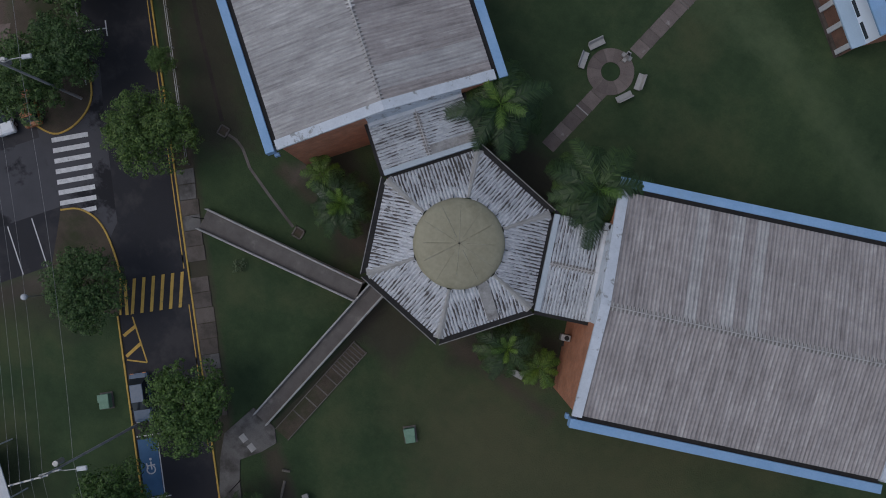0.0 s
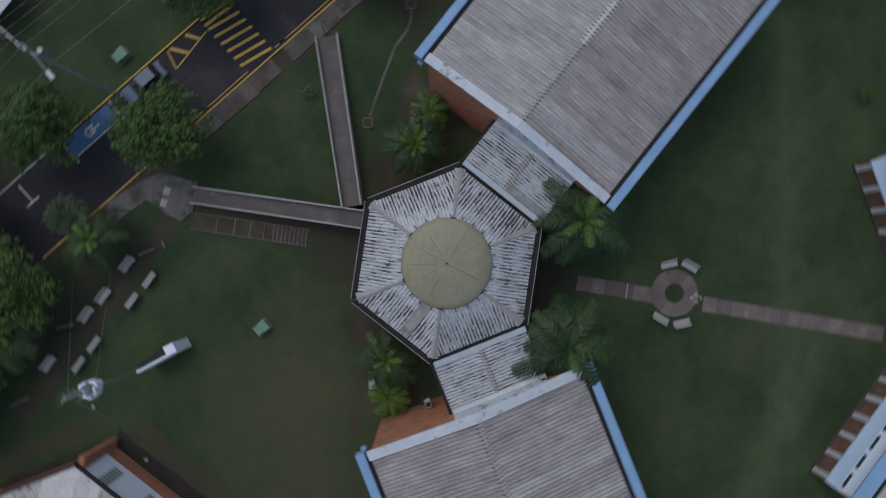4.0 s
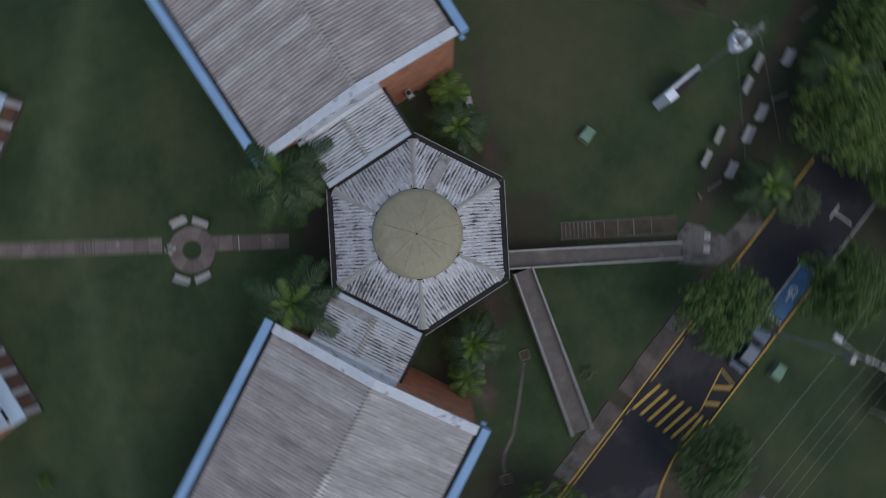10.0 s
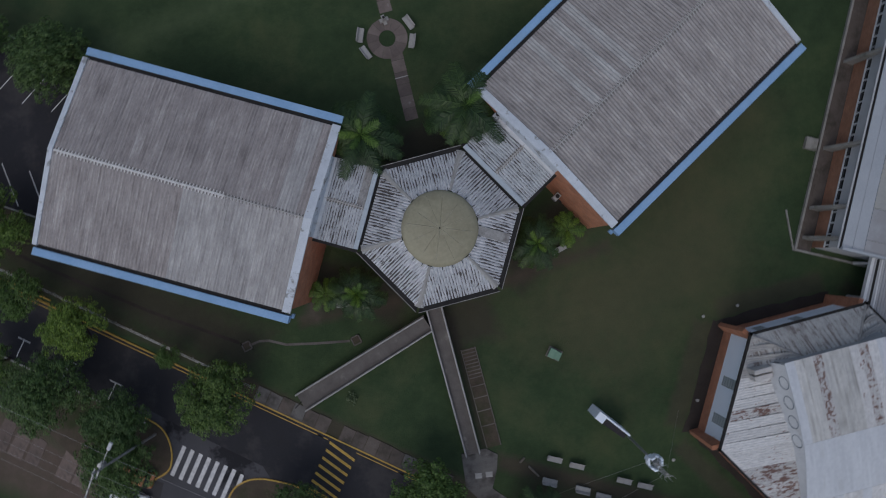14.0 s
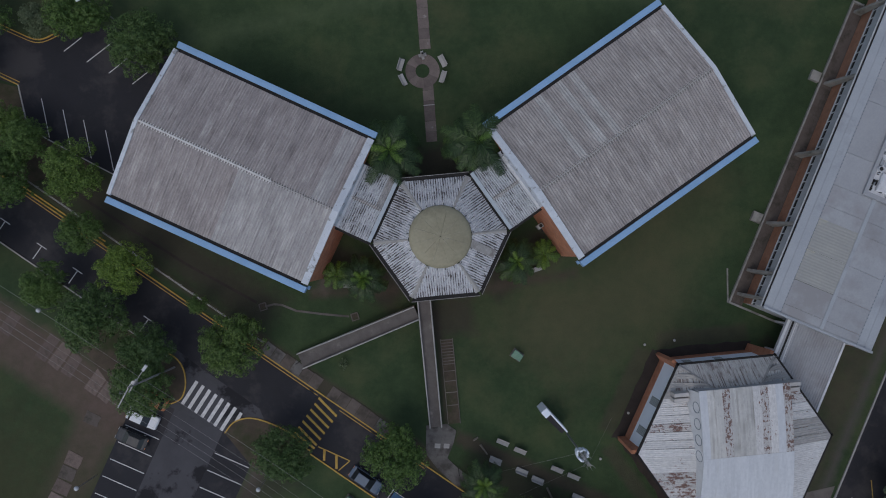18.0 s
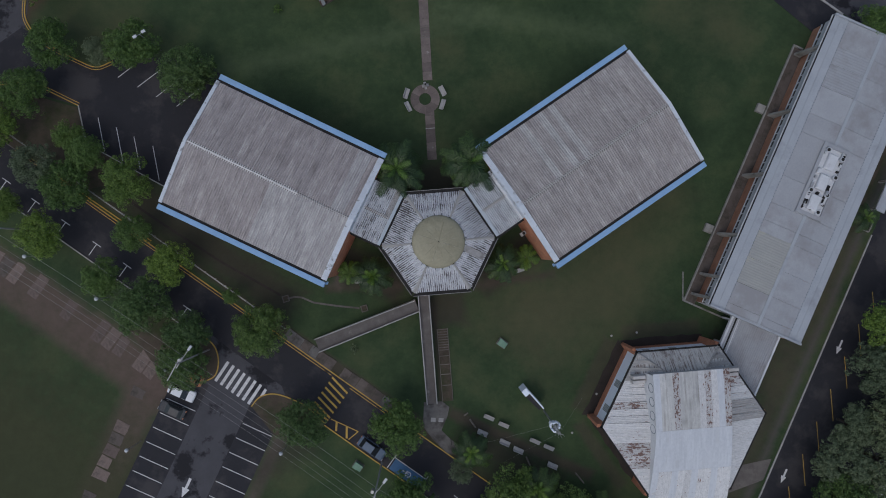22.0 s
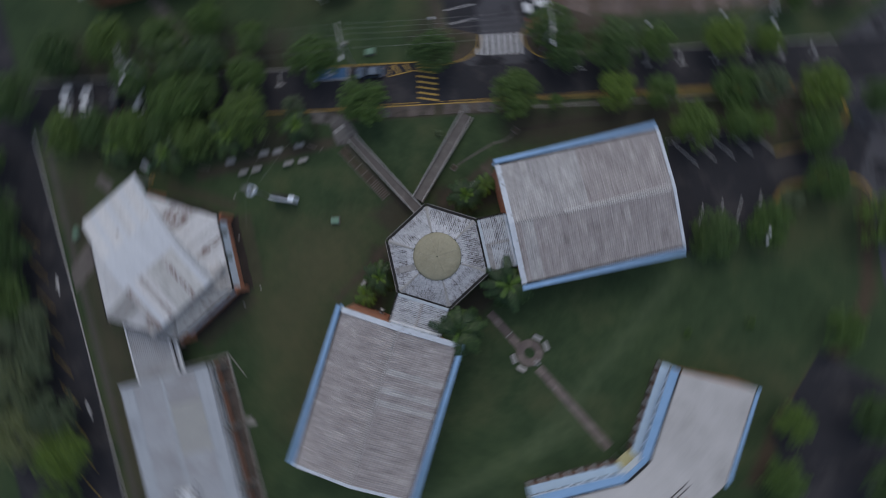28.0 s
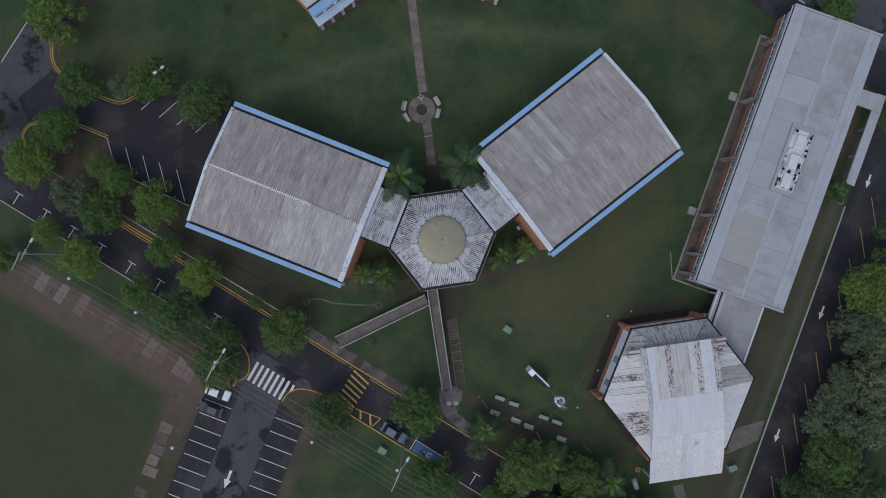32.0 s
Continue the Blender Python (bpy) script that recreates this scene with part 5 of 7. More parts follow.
for x, y, zz in ((-9.5, -4.4, 8.4), (-7.5, -8.0, 12.4), (6.5, 1.5, 12.4)):
    part("guy_wire", tube([(0, 0, zz), (x, y, 0.0)], [0.008, 0.008], 4), PALE_CONCRETE, mast, "thin guy wire")

# low bollards with pale caps, which give no light; their use is unknown
for x, y in ((27.2, -17.5), (31.4, -17.3), (24.0, -26.8), (19.5, -32.8)):
    post = thing("lawn_light", pose(x, y, 0), "short bollard with a pale round cap on the lawn", "lawn light", "lawn lights")
    part("post", tube([(0, 0, -0.1), (0, 0, 0.42)], [0.05, 0.05], 8), GREY_METAL, post)
    part("cap", tube([(0, 0, 0.4), (0, 0, 0.46), (0, 0, 0.52)], [0.17, 0.19, 0.1], 12), PALE_CONCRETE, post, "pale round cap")

# ---- south-eastern hexagonal hall with a curved roof ----
hall2 = thing("vaulted_hall", pose(35.5, -30.3, 0), "hexagonal hall with peeling white sheets and a raised curved roof", "building")
RW = 12.0


def leaning(x0, x1, y0, y1, z0, z1, out):
    """A slab along x whose foot stands out by so much."""
    return hexa(bmesh.new(), [(x0, y0 + out, z0), (x1, y0 + out, z0), (x1, y1 + out, z0), (x0, y1 + out, z0)], [(x0, y0, z1), (x1, y0, z1), (x1, y1, z1), (x0, y1, z1)])


for k in range(6):
    m = turn(60 * k)
    apo = RW * math.cos(radians(30))
    wide = RW * math.sin(radians(30))
    part("wall", box(-wide, wide, apo - 0.3, apo + 0.26, -0.2, 1.9), BRICK, hall2, m=m)
    up = part("upper_wall", leaning(-wide, wide, apo - 0.28, apo, 1.9, 6.7, 0.24), WALL_BLUE, hall2, "pale painted upper wall", m=m)
    for x in (0.5, -3.75):
        panel = part("window_panel", leaning(x - 0.55, x + 0.55, apo - 0.06, apo + 0.04, 2.7, 6.1, 0.17), PANEL_GREY, hall2, "greyish green perforated window panel", m=m)
        for q in range(4):
            part("grille_bar", leaning(x - 0.37 + 0.22 * q, x - 0.30 + 0.22 * q, apo, apo + 0.07, 2.8, 6.0, 0.16), GRILLE, panel, "pale grille bar")
        for q in range(6):
            zz = 3.1 + 0.5 * q
            part("grille_bar", box(x - 0.5, x + 0.5, apo + 0.05 + (6.1 - zz) * 0.05, apo + 0.08 + (6.1 - zz) * 0.05, zz, zz + 0.12), GRILLE, panel, "pale grille bar")
    A, B = 12.6 * math.cos(radians(30)), 7.0
    if k == 0:
        sheet = mesh_of("roof_facet", corrugated(2 * A * math.tan(radians(30)), -A, -7.98, 7.0, 9.5, 0.25, 0.03, taper0=(-2.95, 2.95)), FACET)
        part("roof_facet", sheet, None, hall2, "rust-streaked grey corrugated facet", m=turn(180))
    if k == 3:
        sheet = mesh_of("roof_facet", corrugated(2 * A * math.tan(radians(30)), -A, -B, 7.0, 7.9, 0.25, 0.03, taper0=(-B * math.tan(radians(30)), B * math.tan(radians(30)))), STREAK_GREY)
        part("roof_facet", sheet, None, hall2, "streaked grey corrugated facet", m=turn(60 * k + 180))
    part("gutter", hexa(bmesh.new(), [(-6.45, A - 0.05, 6.72), (6.45, A - 0.05, 6.72), (6.6, A + 0.25, 6.72), (-6.6, A + 0.25, 6.72)], [(-6.45, A - 0.05, 6.95), (6.45, A - 0.05, 6.95), (6.6, A + 0.28, 6.95), (-6.6, A + 0.28, 6.95)]), DARK, hall2, "dark gutter", m=m)
    part("corner_pier", box(11.7, 13.2, -0.25, 0.25, -0.2, 6.0), BRICK, hall2, "brick corner pier", m=m)
    if k in (1, 2):
        bmh = bmesh.new()
        sx = 1 if k == 1 else -1
        hexa(bmh, [(sx * 6.12, 11.05, 6.96), (sx * 6.42, 10.75, 6.96), (sx * 3.05, 7.9, 9.46), (sx * 2.85, 8.1, 9.46)], [(sx * 6.22, 10.95, 7.1), (sx * 6.32, 10.85, 7.1), (sx * 2.99, 7.96, 9.6), (sx * 2.91, 8.04, 9.6)])
        bmesh.ops.recalc_face_normals(bmh, faces=bmh.faces)
        part("hip_cap", bmh, HIP_GREY, hall2)
for k, reach in ((0, 1.55), (1, 1.8), (2, 1.1)):
    g = random.Random(60 + k)
    apo = RW * math.cos(radians(30))
    edge_ = [(6.9 - 1.15 * i, apo + reach + g.uniform(-0.22, 0.18)) for i in range(13)]
    solo("soil_strip", prism([(-5.9, apo), (5.9, apo)] + edge_, -0.1, 0.03 + 0.004 * k), SOIL, "strip of dark bare soil along the hall wall", "bare soil", kind="structure", m=pose(35.5, -30.3, 0) @ turn(60 * k))
XL, XR = -5.4, 6.05
rs = random.Random(21)
for side, xin in ((-1, XL + 0.1), (1, XR - 0.1)):
    for k in range(21):
        yc = -10.4 + k * 1.04
        edge0 = 12.6 - abs(yc) / math.tan(radians(60))
        length = edge0 - (abs(xin) if yc < 8.0 else 2.95 + (yc - 7.95) * 1.136)
        if length < 0.6:
            continue
        hi_ = 7.02 + (0.494 if yc > 6.9 else 0.2) * length
        if side < 0:
            mat_ = STREAK_GREY if yc > 6.5 else RUSTED_HALL if -7.0 < yc < -2.2 or 2.6 < yc < 3.6 else FLAKED_HALL
        else:
            mat_ = STREAK_GREY if yc > 6.5 or -0.6 < yc < 2.2 else RUSTED_HALL if 4.2 < yc < 6.5 else FLAKED_HALL
        sheet = corrugated(1.02, 0, length, 7.02, hi_, 0.255, 0.014)
        for v in sheet.verts:
            if v.co.y < 0.01:
                across = -v.co.x if side < 0 else v.co.x
                v.co.y += (abs(yc + across) - abs(yc)) / math.tan(radians(60))
            elif yc > 8.0:
                across = -v.co.x if side < 0 else v.co.x
                v.co.y -= across * 1.136
        part("roof_sheet", mesh_of("roof_sheet", sheet, mat_), None, hall2, m=Matrix.Translation((side * edge0, yc, 0)) @ turn(-90 if side < 0 else 90))
def vault_z(y):
    return 10.4 - 0.0028 * max(0.0, 8.2 - y) ** 2.4


def vault_left(y):
    """The western edge, which swings out where the roof comes down."""
    return XL - 1.05 * min(1.0, max(0.0, (-1.0 - y) / 11.0))


for col in range(12):
    for row, (ya, yb) in enumerate(((8.2, -0.5), (-0.52, -7.1), (-7.12, -16.0))):
        mat_ = (RUSTED_HALL if col in (3, 8, 11) else STREAK_VAULT if col in (1, 2, 4, 5, 6) else VAULT_WHITE if col in (0, 10) else FLAKED_HALL) if row == 0 else VAULT_WHITE if row == 1 or col % 3 == 0 else FLAKED_HALL
        bmv = bmesh.new()
        n = 8
        low, high = [], []
        for i in range(n + 1):
            y = ya + (yb - ya) * i / n
            x0 = vault_left(y) + col * (XR - vault_left(y)) / 12
            x1 = x0 + (XR - vault_left(y)) / 12 - 0.004
            low.append([bmv.verts.new((x0, y, vault_z(y))), bmv.verts.new((x1, y, vault_z(y)))])
            high.append([bmv.verts.new((x0, y, vault_z(y) - 0.12)), bmv.verts.new((x1, y, vault_z(y) - 0.12))])
        for i in range(n):
            bmv.faces.new((low[i][0], low[i + 1][0], low[i + 1][1], low[i][1]))
            bmv.faces.new((high[i][0], high[i][1], high[i + 1][1], high[i + 1][0]))
            bmv.faces.new((low[i][0], high[i][0], high[i + 1][0], low[i + 1][0]))
            bmv.faces.new((low[i][1], low[i + 1][1], high[i + 1][1], high[i][1]))
        bmv.faces.new((low[0][0], low[0][1], high[0][1], high[0][0]))
        bmv.faces.new((low[n][0], high[n][0], high[n][1], low[n][1]))
        part("vault_sheet", bmv, mat_, hall2)
for west in (True, False):
    bms = bmesh.new()
    ys = [8.0 - 18.6 * i / 10 for i in range(11)]
    tops, feet = [], []
    for y in ys:
        x = vault_left(y) + 0.02 if west else XR - 0.22
        out = -1.2 * (1 - min(1.0, max(0.0, (-1.0 - y) / 9.0))) if west else 0.3
        tops.append((x, y, vault_z(y) - 0.14))
        feet.append((x + out, y, 4.5))
    rings = [[bms.verts.new((a[0] + o, a[1], a[2])) for a, o in ((hi, 0), (lo, 0), (lo, 0.2), (hi, 0.2))] for hi, lo in zip(tops, feet)]
    for p, q in zip(rings, rings[1:]):
        for i in range(4):
            bms.faces.new((p[i], p[(i + 1) % 4], q[(i + 1) % 4], q[i]))
    bms.faces.new(rings[0])
    bms.faces.new(rings[-1])
    bmesh.ops.recalc_face_normals(bms, faces=bms.faces)
    part("vault_side", bms, WHITE, hall2, "pale side wall below the curved roof")
    if west:
        for y in (6.0, 3.9, 1.8, -0.3):
            # the rings lie in the leaning wall, a little below its top
            zt = vault_z(y) - 0.14
            slant = 1.2 / (zt - 4.5)
            ring = [(XL + 0.02 - slant * (0.75 - 0.62 * math.sin(a)) - 0.02, y + 0.68 * math.cos(a), zt - 0.75 + 0.62 * math.sin(a)) for a in [2 * math.pi * q / 20 for q in range(21)]]
            part("round_trim", tube(ring, [0.045] * 21, 5), FLASH_DARK, hall2, "dark round trim ring on the side wall")
part("vault_front", box(XL + 0.1, XR - 0.1, 7.95, 8.15, 6.0, 10.25), ROOF_PALE, hall2)
for x in (-6.0, 0.0, 5.6):
    part("porch_post", box(x - 0.14, x + 0.14, -15.3, -15.02, -0.2, vault_z(-15.0) - 0.12), WHITE, hall2, "white porch post")
part("porch_beam", box(-6.3, 5.9, -15.34, -15.0, vault_z(-15.3) - 0.42, vault_z(-15.3) - 0.125), WHITE, hall2, "white porch beam")
for sx, inner in ((-1, XL), (1, XR)):
    cheek = bmesh.new()
    edge0 = 12.6 - 6.76 / math.tan(radians(60))
    side_z = 7.02 + 0.494 * (edge0 - abs(inner))
    tri_ = [(sx * edge0, 6.95), (inner, 6.95), (inner, side_z)]
    hexa(cheek, [(a, 6.74, c) for a, c in tri_], [(a, 6.80, c) for a, c in tri_])
    bmesh.ops.recalc_face_normals(cheek, faces=cheek.faces)
    under = bmesh.new()
    rim_ = [(sx * edge0, 6.76, 6.98), (sx * 6.3, 10.9, 6.98), (sx * 2.95, 7.95, 9.46), (inner, 7.95, 6.98 + 0.494 * (8.01 - abs(inner))), (inner, 6.76, side_z - 0.04)]
    hexa(under, [(a, c, d - 0.06) for a, c, d in rim_], rim_)
    bmesh.ops.recalc_face_normals(under, faces=under.faces)
    part("roof_deck", under, FACET, hall2, "streaked grey corner slope")
    part("cheek", cheek, WALL_GREY, hall2, "small wall between two roof slopes")
for x in (XL - 2.5, XR + 0.3):
    for k in range(2):
        part("roof_vent", box(x, x + 1.9, 7.3 - k * 0.75, 7.8 - k * 0.75, 7.3, 8.9 - 0.3 * k, bevel=0.05), ROOF_WHITE, hall2, "white box vent")
link2 = thing("covered_link", None, "low covered link with pale metal roof", "covered walkway")
part("roof", prism([(46.4, -14.6), (53.6, -18.6), (48.3, -28.4), (43.6, -20.4)], 3.3, 3.5), ROOF_PALE, link2)
for k in range(20):
    f = 0.16 + 0.8 * k / 19
    a, b = Vector((46.4, -14.6, 3.5)).lerp(Vector((53.6, -18.6, 3.5)), f), Vector((43.6, -20.4, 3.5)).lerp(Vector((48.3, -28.4, 3.5)), f)
    part("roof_rib", bar(a, b, 0.1, 0.07), ROOF_PALE, link2)
part("valley_strip", bar((47.05, -15.0, 3.5), (43.95, -21.0, 3.5), 0.28, 0.012), DARK, link2, "dark glazed strip")
part("edge_strip", bar((47.5, -15.25, 3.5), (44.3, -21.6, 3.5), 0.3, 0.05), WHITE, link2)
part("edge_beam", bar((46.4, -14.6, 3.3), (43.4, -20.2, 3.3), 0.35, 0.5), WHITE, link2)
part("edge_beam", bar((53.6, -18.6, 3.3), (48.4, -28.4, 3.3), 0.3, 0.4), WHITE, link2)
for x, y in ((45.9, -16.0), (44.3, -19.6), (52.6, -19.8), (50.4, -23.8), (48.6, -27.2)):
    part("post", box(x - 0.12, x + 0.12, y - 0.12, y + 0.12, -0.1, 3.3), WHITE, link2)

# ---- long eastern building ----
LONG = turn(61.9)
lb = thing("long_building", LONG @ pose(0.1, -0.42, 0), "long building with pale metal roof, brick base and raking buttresses", "building")
WY, ZR, X0, X1 = -42.55, 6.0, 7.9, 57.4
part("wall", box(X0 + 0.2, X1 - 0.2, WY - 0.25, WY, -0.2, 2.38), ORANGE_BRICK, lb)
part("window_band", box(X0 + 0.2, X1 - 0.2, WY - 0.25, WY - 0.06, 2.38, 3.2), GLASS, lb, "dark ribbon window")
for k in range(38):
    x = X0 + 0.4 + k * 1.28
    part("mullion", box(x, x + 0.13, WY - 0.06, WY + 0.01, 2.46, 3.2), WHITE, lb, "white window mullion")
part("window_sill", box(X0 + 0.2, X1 - 0.2, WY - 0.06, WY + 0.1, 2.38, 2.46), WHITE, lb)
part("upper_wall", box(X0 + 0.2, X1 - 0.2, WY - 0.25, WY, 3.2, ZR - 0.2), WALL_GREY, lb, "pale rendered upper wall")
part("wall", box(X0 + 0.2, X1 - 0.2, -57.6, -57.35, -0.2, ZR - 0.2), BRICK, lb)
for x in (X0 + 0.2, X1 - 0.45):
    part("end_wall", box(x, x + 0.25, -57.35, WY - 0.25, -0.2, ZR - 0.2), WALL_GREY, lb)
WEST, MID, EASTY = -44.6, -50.2, -55.5
strips = [X0 + 0.2, 9.4, 12.9, 17.2, 21.6, 23.5, 26.4, 31.0, 38.4, 41.6, 46.2, 50.0, 53.0, X1 - 0.2]
for k, (a, b) in enumerate(zip(strips, strips[1:])):
    for y0, y1, zz0, zz1 in ((WEST, MID, ZR + 0.08, ZR + 0.35), (MID - 0.05, EASTY, ZR + 0.35, ZR + 0.08)):
        ribbed = k in (2, 3, 10, 11) and y0 > -50
        if ribbed:
            mesh = mesh_of("roof_sheet", corrugated(b - a - 0.02, 0, y0 - y1, zz1, zz0, 0.4, 0.014), YELLOWED if k < 5 else ROOF_PALE)
            part("roof_sheet", mesh, None, lb, "ribbed yellowed sheet" if k < 5 else "ribbed pale sheet", m=Matrix.Translation(((a + b) / 2, y1, 0)))
        else:
            part("roof_sheet", slope_piece(a, b - 0.03, y0, zz0, y1, zz1, 0.08), ROOF_PALE, lb)
part("roof_border", slope_piece(X0, X1, -42.3, ZR - 0.05, WEST + 0.03, ZR + 0.08, 0.14), ROOF_BORDER, lb, "pale roof border")
part("roof_border", slope_piece(X0, X1, EASTY - 0.03, ZR + 0.08, -57.75, ZR - 0.05, 0.14), ROOF_BORDER, lb, "pale roof border")
part("border_fold", box(X0, X1, -43.45, -43.38, ZR - 0.02, ZR + 0.06), ROOF_BORDER, lb)
part("border_fold", box(X0, X1, -56.7, -56.62, ZR - 0.02, ZR + 0.06), ROOF_BORDER, lb)
part("gutter", box(X0, X1, -42.3, -42.16, ZR - 0.25, ZR - 0.12), DARK, lb, "dark narrow gutter")
part("eave_ledge", box(X0, X1, -42.16, -41.98, ZR - 0.45, ZR - 0.3), WALL_GREY, lb, "pale eave ledge")
for x in (X0 - 0.15, X1 - 0.15):
    part("parapet", box(x, x + 0.3, -57.75, -42.2, ZR - 0.4, ZR + 0.3), ROOF_BORDER, lb)
for y in (WEST, EASTY):
    tooth = mesh_of("joint_tooth", box(0, 0.22, -0.03, 0.03, ZR + 0.08, ZR + 0.11), FLASH_DARK)
    for k in range(98):
        part("joint_tooth", tooth, None, lb, "dark joint tooth", m=pose(X0 + 0.3 + k * 0.5, y, 0))
part("ridge_strip", box(X0 + 0.2, X1 - 0.2, MID - 0.28, MID + 0.22, ZR + 0.33, ZR + 0.40), ROOF_BORDER, lb, "pale ridge strip")
px0, px1, py0, py1 = 26.5, 38.3, -52.8, -48.4
for x0, x1, y0, y1 in ((px0, px1, py1 - 0.5, py1), (px0, px1, py0, py0 + 0.5), (px0, px0 + 0.6, py0 + 0.5, py1 - 0.5), (px1 - 0.6, px1, py0 + 0.5, py1 - 0.5)):
    part("plant_kerb", box(x0, x1, y0, y1, ZR, ZR + 0.62), ROOF_PALE, lb, "raised kerb round the roof plant")
part("plant_floor", box(px0 + 0.6, px1 - 0.6, py0 + 0.5, py1 - 0.5, ZR + 0.1, ZR + 0.42), WHITE, lb, "white plant deck")
rnd = random.Random(5)
for k in range(46):
    x, y = rnd.uniform(px0 + 0.9, px1 - 0.9), rnd.choice((-52.0, -51.7, -49.3, -49.1, -50.4))
    w_, d_ = rnd.uniform(0.2, 0.8), rnd.uniform(0.15, 0.45)
    part("plant_unit", box(x - w_ / 2, x + w_ / 2, y - d_ / 2, y + d_ / 2, ZR + 0.42, ZR + 0.48 + rnd.uniform(0.1, 0.5), bevel=0.03), rnd.choice((DARK, DARK, GREY_METAL, WALL_GREY, WHITE)), lb, "roof plant unit")
for x in (28.8, 32.2, 35.6):
    part("plant_hood", box(x - 1.25, x + 1.25, -51.3, -49.7, ZR + 0.42, ZR + 0.95, bevel=0.15), WHITE, lb, "white plant hood")
for x, y in ((27.6, -51.6), (30.6, -51.9), (33.6, -52.0), (36.7, -51.9), (37.2, -49.3), (30.4, -49.2)):
    part("fan", tube([(x, y, ZR + 0.42), (x, y, ZR + 0.9)], [0.42, 0.38], 16), WALL_GREY, lb, "pale fan casing")
    part("fan_grille", tube([(x, y, ZR + 0.9), (x, y, ZR + 0.93)], [0.27, 0.26], 14), DARK, lb, "dark round fan grille")
for x in (9.0, 12.6, 19.8, 30.3, 41.2, 52.2):
    bmf = hexa(bmesh.new(), [(x - 0.2, WY + 0.2, -0.1), (x + 0.2, WY + 0.2, -0.1), (x + 0.2, WY + 1.35, -0.1), (x - 0.2, WY + 1.35, -0.1)], [(x - 0.2, WY + 0.02, ZR - 0.5), (x + 0.2, WY + 0.02, ZR - 0.5), (x + 0.2, WY + 0.45, ZR - 0.5), (x - 0.2, WY + 0.45, ZR - 0.5)])
    part("buttress", bmf, CONCRETE_LIGHT, lb, "raking pale concrete buttress")
rw = thing("retaining_wall", LONG, "low pale concrete wall with corner boxes on the lawn", "low wall", kind="structure")
part("wall_piece", box(7.6, 53.4, -41.15, -40.9, -0.1, 0.35), CONCRETE_LIGHT, rw)
part("wall_piece", box(53.4, 53.65, -42.6, -40.9, -0.1, 0.35), CONCRETE_LIGHT, rw)
part("wall_piece", box(7.35, 7.6, -49.6, -40.9, -0.1, 0.35), CONCRETE_LIGHT, rw)
part("wall_piece", bar((7.4, -40.9, -0.1), (11.8, -39.0, -0.1), 0.14, 0.3), CONCRETE_LIGHT, rw)
for x in (20.0, 41.6):
    part("box", box(x - 0.7, x + 0.7, -40.7, -39.3, -0.1, 0.5, bevel=0.04), CONCRETE_LIGHT, rw)
part("floor_strip", box(7.6, 53.4, -42.96, -41.15, -0.1, 0.03), WORN_SLAB, rw, "worn brown concrete strip along the wall")
can = thing("canopy_walk", LONG, "flat concrete walkway canopy behind the long building", "covered walkway")
part("roof", box(33.0, 49.5, -64.0, -62.4, 3.0, 3.25, bevel=0.04), ROOF_BORDER, can)
part("roof", box(46.4, 49.3, -62.4, -57.8, 3.0, 3.25), ROOF_BORDER, can)
for x in (33.6, 38.6, 43.6, 48.9):
    part("column", box(x - 0.15, x + 0.15, -63.4, -63.1, -0.1, 3.0), PALE_CONCRETE, can)
for a, b in (((30.2, -64.8), (30.2, -63.4)), ((30.2, -63.4), (33.0, -63.4)), ((33.0, -64.8), (30.2, -64.8))):
    part("planter_edge", bar((*a, -0.1), (*b, -0.1), 0.16, 0.4), CONCRETE_LIGHT, can)
solo("service_yard", box(29.0, 52.0, -62.4, -57.8, -0.1, 0.02), DIRT, "dark earth yard beside the canopy", "bare ground", kind="structure", m=LONG)

# ---- northern building with two wings ----
vb = thing("winged_building", None, "white-roofed building with two wings and sky-blue sunshades", "building")
ZV = 6.2


def wing_line(pts, off):
    """The line moved outwards (towards the lawn) by off."""
    return [(x, y - off) for x, y in pts]


OUT = [(-23.9, 52.4), (-9.4, 60.6), (9.2, 60.6), (23.9, 52.4)]
INN = [(-16.9, 41.9), (-2.6, 49.6), (2.6, 49.6), (16.9, 41.9)]
for k in range(3):
    quad = [INN[k], INN[k + 1], OUT[k + 1], OUT[k]]
    part("roof_slab", prism(quad, ZV - 0.25, ZV), ROOF_WHITE, vb)
    inner = [(p[0] * 0.985, p[1] + 0.4) for p in (INN[k], INN[k + 1])] + [(p[0] * 0.985, p[1] - 0.4) for p in (OUT[k + 1], OUT[k])]
    for a, b in zip(inner, inner[1:] + inner[:1]):
        if abs(a[0] - b[0]) + abs(a[1] - b[1]) > 1:
            part("wall", bar((a[0], a[1], -0.2), (b[0], b[1], -0.2), 0.25, ZV - 0.05), BRICK, vb)
